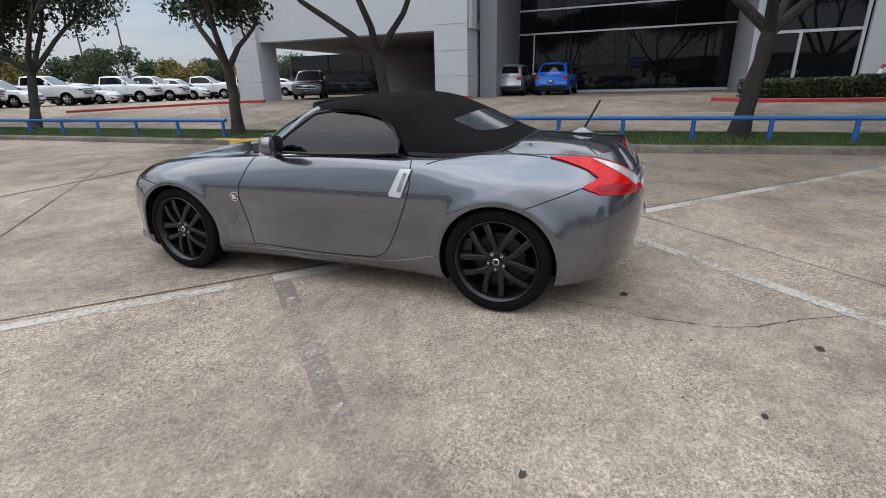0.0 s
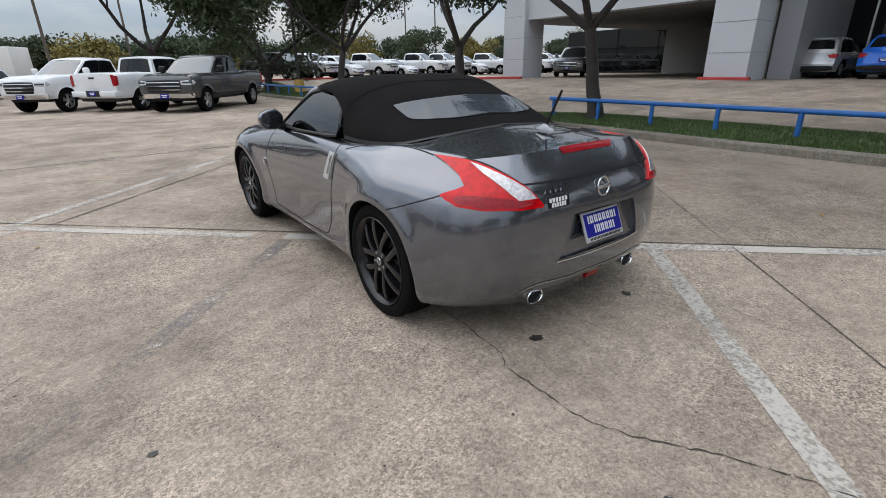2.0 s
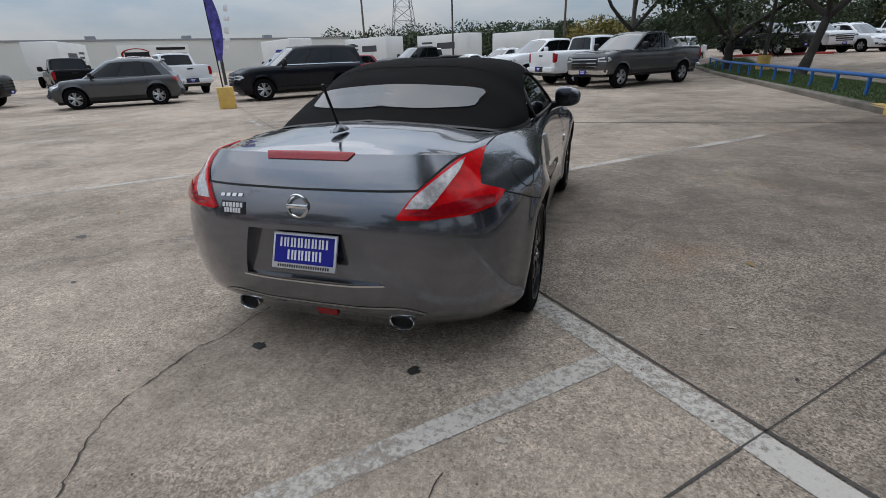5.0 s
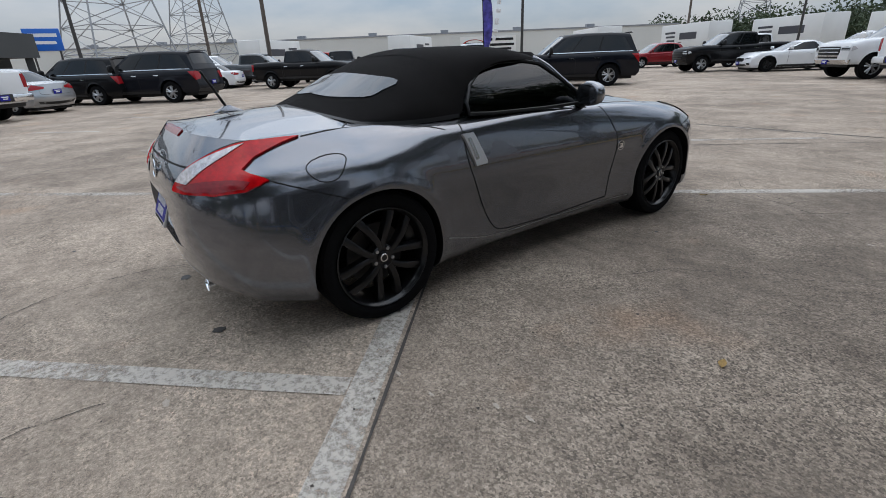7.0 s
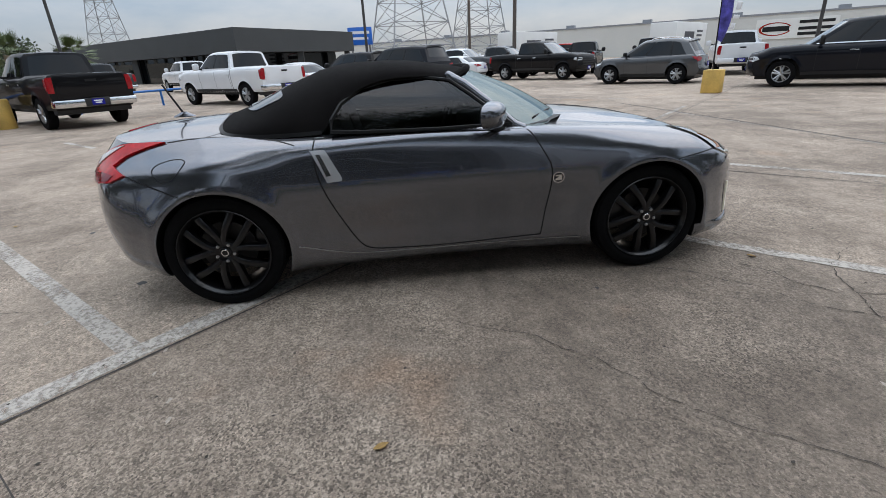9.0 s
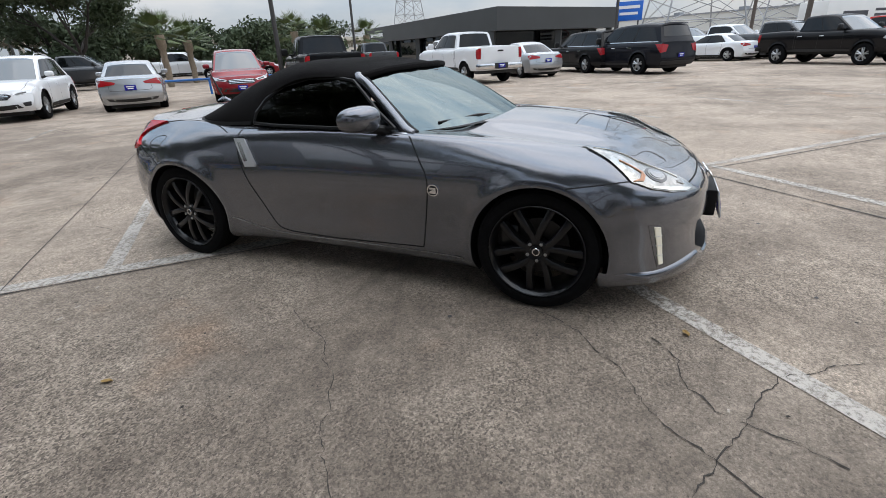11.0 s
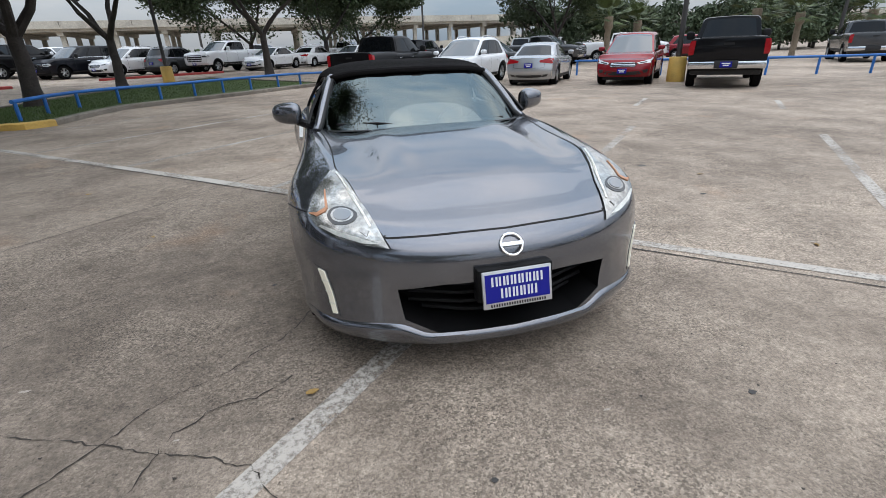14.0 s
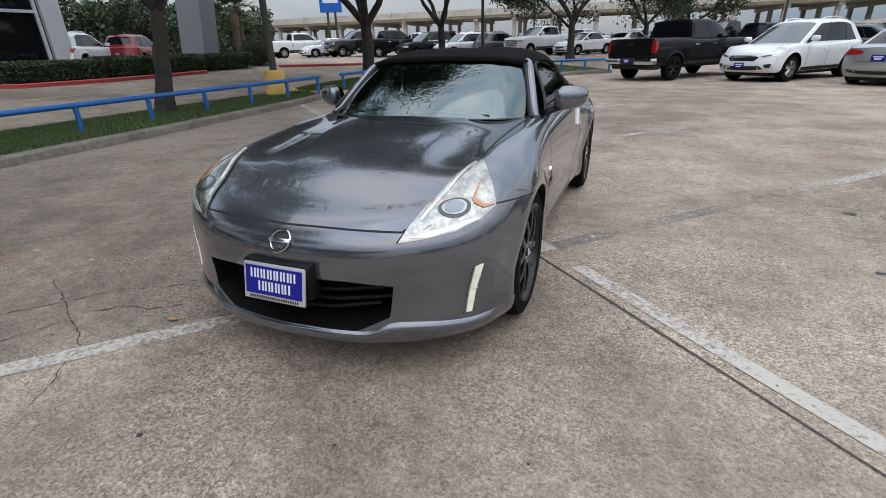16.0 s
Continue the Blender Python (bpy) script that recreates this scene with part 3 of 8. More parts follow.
for near, far, count in ((NEAR_A, FAR_A, 44), (NEAR_B, FAR_B, 60), (NEAR_C, FAR_C, 40)):
    a, b = matched(near, far, count)
    island("kerbed_island", a, b, 0.14)
    # short blades standing in the turf
    rnd = random.Random(count)
    verts, faces = [], []
    for _ in range(30000):
        i, f, v = rnd.randrange(count), rnd.random(), rnd.uniform(0.09, 0.91)
        p = Vector(a[i]).lerp(Vector(a[i + 1]), f).lerp(Vector(b[i]).lerp(Vector(b[i + 1]), f), v)
        z = ground_z(p.x, p.y) + 0.10 + 0.05 * math.sin(math.pi * v)
        t, w, h = rnd.uniform(0, 6.28), rnd.uniform(0.006, 0.012), rnd.uniform(0.035, 0.075)
        k = len(verts)
        verts += [(p.x - w * math.cos(t), p.y - w * math.sin(t), z), (p.x + w * math.cos(t), p.y + w * math.sin(t), z), (p.x + rnd.uniform(-0.03, 0.03), p.y + rnd.uniform(-0.03, 0.03), z + h)]
        faces.append((k, k + 1, k + 2))
    me = bpy.data.meshes.new("grass")
    me.from_pydata(verts, [], faces)
    me.materials.append(BLADES)
    tagged(new("grass", me), "short green grass blades on a kerbed island", "grass", kind="stuff")

# blue pipe rails on the islands and at the stall noses
def pipe_rail(posts, top=0.46, base=0.12, label="low blue painted steel pipe rail on square posts"):
    rail = thing("pipe_rail", Matrix(), label, "railing", "blue pipe rails")
    for i, (x, y) in enumerate(posts):
        g = ground_z(x, y) + base
        bm = fresh()
        tube(bm, (x, y, g - 0.04), (x, y, g + top), 0.045, sides=10)
        part("post", bm, BLUE, rail)
    bm = fresh()
    pts = [(x, y, ground_z(x, y) + base + top) for x, y in posts]
    d0 = (Vector(pts[0]) - Vector(pts[1])).normalized() * 0.12
    d1 = (Vector(pts[-1]) - Vector(pts[-2])).normalized() * 0.12
    pts = [tuple(Vector(pts[0]) + d0)] + pts + [tuple(Vector(pts[-1]) + d1)]
    polytube(bm, pts, [0.047] * len(pts), 12)
    part("top_rail", bm, BLUE, rail)
    return rail


pipe_rail([(7.72 - 0.02 * k, 4.9 - 1.355 * k) for k in range(11)])
pipe_rail([(7.05, 8.6 + 1.7 * k) for k in range(13)])
pipe_rail([(7.45, -9.9), (7.5, -11.4), (7.3, -12.8), (6.6, -13.9), (5.6, -14.7), (4.7, -15.5), (3.9, -16.5), (3.0, -17.4), (2.0, -18.3), (1.1, -18.8), (0.1, -18.9)])
pipe_rail([(-16.2, -11.6), (-17.6, -10.7), (-19.0, -9.8), (-20.4, -8.9)], 0.62, 0.0, "pale blue pipe rail at the stall noses")
pipe_rail([(-11.3, -17.1), (-12.5, -15.8), (-13.7, -14.4), (-14.9, -13.0)], 0.62, 0.0, "pale blue pipe rail at the stall noses")

# yellow noses of the islands
def painted_nose(pts, label):
    bm = fresh()
    rows = []
    for p in pts:
        x, y, nx, ny = p
        g = ground_z(x, y)
        rows.append([bm.verts.new((x - nx * 0.012, y - ny * 0.012, g - 0.02)), bm.verts.new((x - nx * 0.012, y - ny * 0.012, g + 0.125)),
                     bm.verts.new((x + nx * 0.05, y + ny * 0.05, g + 0.148)), bm.verts.new((x + nx * 0.2, y + ny * 0.2, g + 0.148))])
    for a, b in zip(rows, rows[1:]):
        for k in range(3):
            bm.faces.new((a[k], b[k], b[k + 1], a[k + 1]))
    bmesh.ops.recalc_face_normals(bm, faces=bm.faces[:])
    return tagged(part("painted_kerb", bm, YELLOW), label, "kerb", kind="structure")


def nose_run(line):
    out = []
    for i, p in enumerate(line):
        a, b = Vector(line[max(0, i - 1)]), Vector(line[min(len(line) - 1, i + 1)])
        d = (b - a).normalized()
        out.append((p[0], p[1], -d.y, d.x))
    return out


painted_nose(nose_run([(6.38, 8.4), (6.35, 7.4), (6.75, 6.85), (7.8, 7.05), (8.2, 7.15), (8.8, 7.4), (9.1, 8.0)]), "yellow painted kerb end of the island")
painted_nose(nose_run([(6.66, -9.7), (7.1, -9.25), (8.3, -9.3), (8.9, -9.5), (9.6, -10.0)][::-1])[::-1], "yellow painted kerb end of the island")

# ---- trees ----
def leaf_cards(verts, faces, centre, spread, count, size, rnd):
    for _ in range(count):
        d = Vector((rnd.gauss(0, 1), rnd.gauss(0, 1), rnd.gauss(0, 0.8)))
        d = d.normalized() * (rnd.random() ** 0.45)
        c = Vector(centre) + Vector((d.x * spread[0], d.y * spread[1], d.z * spread[2]))
        u = Vector((rnd.gauss(0, 1), rnd.gauss(0, 1), rnd.gauss(0, 1))).normalized()
        v = u.cross(Vector((rnd.gauss(0, 1), rnd.gauss(0, 1), rnd.gauss(0, 1)))).normalized()
        s = size * rnd.uniform(0.6, 1.35)
        k = len(verts)
        verts += [c - u * s, c + v * s * 0.45, c + u * s, c - v * s * 0.45]
        faces.append((k, k + 1, k + 2, k + 3))


def leaf_mesh(name, verts, faces, mat, parent, label=""):
    me = bpy.data.meshes.new(name)
    me.from_pydata([tuple(v) for v in verts], [], faces)
    me.materials.append(mat)
    ob = new(name, me)
    ob.parent = parent
    return tagged(ob, label)


def oak(x, y, height, trunk_r, crown, seed, leaves=2600, leaf=0.075, fork=2.0, lean=(0, 0), label="spreading live oak with dark twisting limbs", dense=1.0, leaf_mat=None, group="island oaks", low=False):
    rnd = random.Random(seed)
    tree = thing("oak_tree", Matrix.Translation((x, y, ground_z(x, y) + 0.1)), label, "tree", group)
    bm = fresh()
    top = Vector((lean[0], lean[1], fork))
    n = 7
    pts, rad = [], []
    for i in range(n + 1):
        f = i / n
        pts.append((top.x * f + rnd.uniform(-1, 1) * 0.03, top.y * f + rnd.uniform(-1, 1) * 0.03, fork * f))
        rad.append(trunk_r * (1.55 - 2.2 * f if f < 0.2 else 1.12 - 0.30 * f))
    pts[-1] = tuple(top)
    polytube(bm, pts, rad, 12)
    tips = []

    def limb(start, direction, length, r, depth):
        p, d = Vector(start), Vector(direction).normalized()
        line, rads = [p.copy()], [r]
        steps = 5
        for i in range(steps):
            d = (d + Vector((rnd.uniform(-1, 1), rnd.uniform(-1, 1), rnd.uniform(-0.35, 0.75))) * 0.26).normalized()
            p = p + d * length / steps
            line.append(p.copy())
            rads.append(r * (1 - 0.55 * (i + 1) / steps))
        polytube(bm, line, rads, 8 if depth < 2 else 5)
        if low:
            tips.extend((line[2], line[4]) if depth else (line[4],))
            tips.append(line[3] - Vector((0, 0, 0.7)))
        if depth >= 3:
            tips.append(line[-1])
            return
        if depth >= 1:
            tips.append(line[-1])
        for i in range(3 if depth < 2 else 2):
            at = line[rnd.choice((3, 4, 5))]
            nd = d + Vector((rnd.uniform(-1, 1), rnd.uniform(-1, 1), rnd.uniform(-0.2, 0.8))) * 0.85
            limb(at, nd, length * rnd.uniform(0.55, 0.78), rads[-1] * 0.85, depth + 1)

    k = rnd.choice((3, 4))
    a0 = rnd.uniform(0, 6.28)
    reach = crown * 0.52
    for i in range(k):
        a = a0 + i * 2 * math.pi / k + rnd.uniform(-0.3, 0.3)
        limb(top - Vector((0, 0, 0.1)), (math.cos(a) * 0.85, math.sin(a) * 0.85, 0.85), reach * rnd.uniform(0.85, 1.15), trunk_r * 0.62, 0)
    part("trunk", bm, BARK, tree)
    verts, faces = [], []
    per = max(4, int(leaves / max(1, len(tips))))
    for t in tips:
        s = crown * 0.14
        z = min(t.z, height)
        leaf_cards(verts, faces, (t.x, t.y, z - s * 0.35), (s * 1.4, s * 1.4, s * 0.95), int(per * rnd.uniform(0.5, 2.0) * dense), leaf, rnd)
    leaf_mesh("crown", verts, faces, leaf_mat or LEAF, tree)
    return tree


def far_tree(x, y, height, width, seed, mat, trunk=True, count=4600, leaf=0.22, group="background trees"):
    rnd = random.Random(seed)
    g = ground_z(x, y)
    tree = thing("broadleaf_tree", Matrix.Translation((x, y, g)), "leafy broad tree standing in the distance", "tree", group)
    bm = fresh()
    polytube(bm, [(0, 0, 0), (rnd.uniform(-.2, .2), 0, height * 0.25), (rnd.uniform(-.4, .4), rnd.uniform(-.4, .4), height * 0.6)], [height * 0.03, height * 0.024, height * 0.01], 7)
    for i in range(5):
        a = rnd.uniform(0, 6.28)
        polytube(bm, [(0, 0, height * 0.25), (math.cos(a) * width * 0.2, math.sin(a) * width * 0.2, height * 0.5), (math.cos(a) * width * 0.36, math.sin(a) * width * 0.36, height * 0.68)], [height * 0.014, height * 0.01, height * 0.004], 5)
    part("trunk", bm, BARK, tree)
    verts, faces = [], []
    for i in range(16):
        a, r = rnd.uniform(0, 6.28), width * 0.36 * math.sqrt(rnd.random())
        c = (r * math.cos(a), r * math.sin(a), height * rnd.uniform(0.28, 0.9) - r * 0.2)
        s = width * rnd.uniform(0.12, 0.22)
        leaf_cards(verts, faces, c, (s, s, s * 0.75), count // 16, leaf, rnd)
    leaf_mesh("crown", verts, faces, mat, tree)
    return tree


def palm(x, y, height, seed):
    rnd = random.Random(seed)
    tree = thing("palm_tree", Matrix.Translation((x, y, ground_z(x, y))), "fan palm with a shaggy ringed trunk", "tree", "palms by the row")
    bm = fresh()
    n = 14
    polytube(bm, [(0.02 * math.sin(i), 0, height * i / n) for i in range(n + 1)], [0.17 + 0.025 * (i % 2) + (0.08 if i > n - 4 else 0) for i in range(n + 1)], 10)
    part("trunk", bm, material("palm_trunk", (0.20, 0.16, 0.115), 0.9, grain=0.4, scale=14, bump=0.6), tree)
    verts, faces = [], []
    for i in range(48):
        a, el = rnd.uniform(0, 6.28), rnd.uniform(-0.5, 1.2)
        d = Vector((math.cos(a) * math.cos(el), math.sin(a) * math.cos(el), math.sin(el)))
        side = Vector((-math.sin(a), math.cos(a), 0))
        base = Vector((0, 0, height)) + d * rnd.uniform(0.7, 0.9)
        for b in range(11):
            t = (b - 5) / 5 * 1.0
            tip = base + (d * math.cos(t) + side * math.sin(t)) * rnd.uniform(0.65, 0.85) + Vector((0, 0, -0.12 * abs(t)))
            w = side * 0.045 + Vector((0, 0, 0.01))
            k = len(verts)
            verts += [base - w, base + w, tip]
            faces.append((k, k + 1, k + 2))
        k = len(verts)
        verts += [Vector((0, 0, height)) - side * 0.02, Vector((0, 0, height)) + side * 0.02, base]
        faces.append((k, k + 1, k + 2))
    leaf_mesh("crown", verts, faces, material("palm_frond", (0.075, 0.105, 0.03), 0.6, grain=0.4, scale=3), tree)
    return tree


oak(8.4, -4.2, 7.5, 0.165, 8.5, 11, 42000, leaf=0.085, fork=2.15, lean=(-0.25, -0.2))
oak(7.9, 3.75, 7.0, 0.15, 6.5, 12, 22000, leaf=0.085, fork=2.1, lean=(-0.15, 0.25))
oak(7.45, 8.45, 7.0, 0.15, 6.0, 13, 24000, leaf=0.095, fork=1.9, lean=(0.1, 0.1))
oak(8.6, 19.5, 7.0, 0.17, 7.0, 14, 34000, leaf=0.1, fork=2.2, lean=(0.6, 0.3))
oak(7.4, 26.5, 8.0, 0.22, 9.0, 15, 52000, leaf=0.13, fork=1.5, label="large dense live oak with a low dark crown", low=True)
oak(9.0, -14.2, 7.5, 0.23, 10, 16, 60000, leaf=0.095, fork=2.1, lean=(-0.1, 0.1))
oak(9.0, -22.1, 7.5, 0.2, 7.5, 17, 42000, leaf=0.10, fork=2.2)
oak(2.9, -27.2, 7.0, 0.2, 7.0, 18, 42000, leaf=0.105, fork=2.2)
oak(-1.0, -38.8, 6.0, 0.2, 7.5, 19, 40000, leaf=0.13, fork=1.8, low=True)
oak(-4.2, -44.5, 5.6, 0.2, 7.5, 20, 36000, leaf=0.14, fork=1.7, low=True)
oak(5.0, -42.0, 6.5, 0.2, 8.5, 21, 36000, leaf=0.14, fork=1.8, low=True)
oak(-20.0, -36.0, 6.2, 0.2, 6.5, 23, 22000, leaf=0.13, fork=2.0)
oak(3.0, 37.0, 9.5, 0.25, 12.0, 22, 20000, leaf=0.13, fork=2.6)
for px, py, ph, ps in ((-17.5, -24.5, 2.8, 1), (-21.0, -26.5, 2.6, 2), (-25.5, -21.5, 2.9, 3), (-30.0, -22.5, 2.7, 4), (-34.0, -21.0, 2.7, 5)):
    palm(px, py, ph, ps)
rnd = random.Random(5)
for i in range(9):
    far_tree(-22 - 4.2 * i + rnd.uniform(-1, 1), -38 - rnd.uniform(0, 5), rnd.uniform(4.8, 6.2), rnd.uniform(7, 9), 40 + i, LEAF_D)
for i in range(22):
    far_tree(-8 + 4.2 * i + rnd.uniform(-1, 1), 60 + rnd.uniform(0, 14) - 0.35 * i, (rnd.uniform(4.6, 6.2) if i < 9 else rnd.uniform(5.5, 7.5)), rnd.uniform(7, 10), 60 + i, LEAF_Y if i % 4 == 2 else LEAF_D, leaf=0.21)
for i in range(6):
    far_tree(60 + 5 * i, -60 + rnd.uniform(0, 10), 6.5, 10, 90 + i, LEAF_D)

# the wood on the skyline: more leaves than anyone could count
rnd = random.Random(9)
verts, faces = [], []
for i in range(106):
    a = radians(-22 + 0.5 * i) + rnd.uniform(-0.004, 0.004)
    d = rnd.uniform(150, 175)
    h = rnd.uniform(7.0, 12)
    c = (-math.sin(a) * d, math.cos(a) * d, h * 0.5)
    leaf_cards(verts, faces, c, (5.5, 5.5, h * 0.5), 620, 0.5, rnd)
    leaf_cards(verts, faces, (c[0], c[1], h * 0.25), (6.5, 5.5, h * 0.25), 320, 0.5, rnd)
for i in range(170):
    a = radians(130 + 0.75 * i) + rnd.uniform(-0.004, 0.004)
    d = rnd.uniform(150, 170)
    h = rnd.uniform(2.2, 3.8)
    leaf_cards(verts, faces, (-math.sin(a) * d, math.cos(a) * d, h * 0.5), (6.0, 6.0, h * 0.5), 170, 0.7, rnd)
wood = leaf_mesh("distant_wood", verts, faces, LEAF_D, None, "dark wood along the horizon")
tagged(wood, category="woods", kind="stuff")


# ---- the showroom ----
def slab_box(name, x0, x1, y0, y1, z0, z1, mat, parent=None, label="", bevel=0.0):
    bm = fresh()
    box(bm, x0, x1, y0, y1, z0, z1, bevel)
    return part(name, bm, mat, parent, label, smooth=False)


PAD = 0.66
show = thing("showroom", Matrix(), "white panelled dealership showroom with a dark glass front", "building")
slab_box("facade_wall", 20.9, 21.7, 5.6, 20.6, 3.95, 9.5, PANEL, show, "white panel wall above the drive-through")
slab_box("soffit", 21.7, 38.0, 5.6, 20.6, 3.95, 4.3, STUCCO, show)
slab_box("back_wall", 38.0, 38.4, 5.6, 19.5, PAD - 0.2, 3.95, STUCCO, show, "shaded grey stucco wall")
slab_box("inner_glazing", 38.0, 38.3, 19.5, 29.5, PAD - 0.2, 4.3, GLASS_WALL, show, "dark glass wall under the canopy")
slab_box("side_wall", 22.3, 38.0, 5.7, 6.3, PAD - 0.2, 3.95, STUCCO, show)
for y0, y1 in ((5.75, 7.5), (18.6, 20.35)):
    col = slab_box("column", 20.6, 22.3, y0, y1, PAD - 0.2, 9.6, PANEL, show, "white panelled column")
    for z in (1.75, 2.95, 4.15, 5.35):
        bm = fresh()
        box(bm, 20.592, 22.308, y0 - 0.008, y1 + 0.008, z, z + 0.02)
        part("panel_joint", bm, PANEL_G, col, smooth=False)
slab_box("return_wall", 22.3, 28.0, 4.7, 5.6, PAD - 0.2, 9.5, PANEL_G, show)
# curtain wall: glass, rails
slab_box("glazing", 28.0, 28.2, -7.0, 4.7, PAD + 0.15, 9.5, GLASS_WALL, show, "dark tinted glass front")
slab_box("plinth", 27.95, 28.25, -7.0, 4.7, PAD - 0.2, PAD + 0.16, PANEL, show)
for z in (4.05, 5.35, 7.0):
    slab_box("mullion", 27.9, 28.0, -7.0, 4.7, z, z + 0.09, ALU, show)
for y in (3.75,):
    slab_box("mullion", 27.9, 28.0, y, y + 0.08, PAD + 0.15, 4.05, ALU, show)
for y in (-4.0, -1.2, 1.6):
    slab_box("mullion", 27.96, 28.0, y, y + 0.03, PAD + 0.15, 9.5, TRIM, show)
slab_box("fin_wall", 23.5, 28.4, -7.3, -7.02, PAD - 0.2, 9.5, PANEL, show)
slab_box("entry_glazing", 23.4, 23.6, -11.2, -7.3, PAD + 0.05, 9.5, GLASS_WALL, show, "dark glass entrance front")
slab_box("entry_frame", 23.3, 23.4, -8.85, -8.73, PAD, 3.1, PANEL, show)
slab_box("entry_frame", 23.3, 23.4, -11.1, -10.98, PAD, 9.5, PANEL, show)
for z in (3.1, 6.2):
    slab_box("entry_frame", 23.3, 23.4, -10.98, -7.3, z, z + 0.12, PANEL, show)
slab_box("end_pier", 23.2, 24.2, -12.0, -11.2, PAD - 0.2, 9.5, PANEL, show, "white panelled corner pier")
slab_box("roof", 20.9, 60, -12.0, 20.6, 9.5, 9.8, PANEL_G, show)
slab_box("end_wall", 24.2, 60, -11.7, -11.42, PAD - 0.2, 9.5, STUCCO, show)
slab_box("inner_wall", 59.7, 60, -10.4, 20.6, PAD - 0.2, 9.5, STUCCO, show)
# red kerbs and walks of the showroom
for name, pts in (("red_kerb", [(20.4, 7.6), (20.4, 5.5)]), ("red_kerb", [(19.7, 17.8), (19.2, 20.6), (15.5, 28.5)]), ("red_kerb", [(17.6, -4.9), (16.9, -6.2), (16.7, -9.0), (17.0, -13.5)]),
                  ("red_kerb", [(8.5, 33.2), (14.5, 33.2)]), ("red_kerb", [(17, -18.5), (14.5, -24.5)]), ("red_kerb", [(12.5, -29.5), (6, -31.5)])):
    bm = fresh()
    line = edge_line(pts, 0.5)
    rows = []
    for i, p in enumerate(line):
        a, b = Vector(line[max(0, i - 1)]), Vector(line[min(len(line) - 1, i + 1)])
        d = (b - a).normalized()
        nn = Vector((-d.y, d.x))
        g = ground_z(*p)
        rows.append([bm.verts.new((p[0] + nn.x * s, p[1] + nn.y * s, g + z)) for s, z in ((-0.1, -0.05), (-0.1, 0.11), (-0.07, 0.13), (0.07, 0.13), (0.1, 0.11), (0.1, -0.05))])
    for a, b in zip(rows, rows[1:]):
        for k in range(5):
            bm.faces.new((a[k], b[k], b[k + 1], a[k + 1]))
    for r in (rows[0], rows[-1]):
        bm.faces.new(r)
    bmesh.ops.recalc_face_normals(bm, faces=bm.faces[:])
    tagged(part(name, bm, RED), "red painted fire-lane kerb", "kerb", kind="structure")
painted("lane_line", along((14.2, -30), (14.2, 30), 1.0), 0.10, PAINT_Y, "faded yellow line along the drive", "road marking", 0.006)


HEDGE_CORE = material("hedge_core", (0.02, 0.028, 0.012), 0.9, grain=0.4, scale=20)


def hedge(x0, x1, y0, y1, h, seed):
    rnd = random.Random(seed)
    g = ground_z((x0 + x1) / 2, (y0 + y1) / 2)
    ob = thing("hedge", Matrix.Translation((0, 0, g)), "clipped dark green hedge behind a red kerb", "hedge")
    bm = fresh()
    box(bm, x0 + 0.15, x1 - 0.15, y0 + 0.15, y1 - 0.15, 0, h - 0.12, 0.1)
    part("core", bm, HEDGE_CORE, ob)
    verts, faces = [], []
    for i in range(int(900 * (y1 - y0))):
        f = rnd.random()
        p = Vector((rnd.uniform(x0, x1), rnd.uniform(y0, y1), rnd.uniform(0.05, h)))
        side = rnd.choice(("x", "x", "z", "z", "y"))
        if side == "x":
            p.x = x0 + rnd.uniform(0, 0.2)
        elif side == "z":
            p.z = h - rnd.uniform(0, 0.15)
        else:
            p.y = rnd.choice((y0, y1)) + rnd.uniform(-0.1, 0.1)
        u = Vector((rnd.gauss(0, 1), rnd.gauss(0, 1), rnd.gauss(0, 1))).normalized()
        v = u.cross(Vector((rnd.gauss(0, 1), rnd.gauss(0, 1), 1))).normalized()
        k = len(verts)
        verts += [p - u * 0.06, p + v * 0.03, p + u * 0.06, p - v * 0.03]
        faces.append((k, k + 1, k + 2, k + 3))
    leaf_mesh("leaves", verts, faces, LEAF, ob)


hedge(17.6, 19.0, -9.5, -6.0, 0.68, 3)
hedge(17.6, 19.0, -13.8, -9.7, 0.75, 4)
hedge(17.5, 19.0, -17.2, -14.0, 0.72, 5)


def shrub(x, y, r, seed):
    """A clipped round shrub of small leaves on a twiggy core."""
    rnd = random.Random(seed)
    ob = thing("round_shrub", Matrix.Translation((x, y, ground_z(x, y))), "round clipped dark green shrub by the drive", "shrub")
    bm = fresh()
    bmesh.ops.create_icosphere(bm, subdivisions=3, radius=r * 0.86)
    for v in bm.verts:
        v.co *= 1 + rnd.uniform(-0.06, 0.06)
        v.co.z = max(0.0, v.co.z * 0.95 + r * 0.8)
    part("core", bm, HEDGE_CORE, ob)
    verts, faces = [], []
    for i in range(2600):
        d = Vector((rnd.gauss(0, 1), rnd.gauss(0, 1), rnd.gauss(0, 1))).normalized() * r * rnd.uniform(0.82, 1.04)
        leaf_cards(verts, faces, (d.x, d.y, max(0.03, d.z * 0.95 + r * 0.8)), (0.02, 0.02, 0.02), 1, 0.05, rnd)
    leaf_mesh("leaves", verts, faces, LEAF, ob)


shrub(18.6, -18.7, 0.85, 61)
palm(20.6, -19.6, 2.6, 77)
palm(21.4, -20.8, 3.0, 78)
for i, (tx, ty, th) in enumerate(((46, -22, 6.2), (48, -27, 6.6), (46, -32, 6.0), (50, -37, 6.8), (48, -43, 6.2), (54, -19, 6.5), (56, -48, 7.0), (40, -41, 5.5))):
    far_tree(tx, ty, th, 9.5, 300 + i, LEAF_D, count=4200, leaf=0.24)

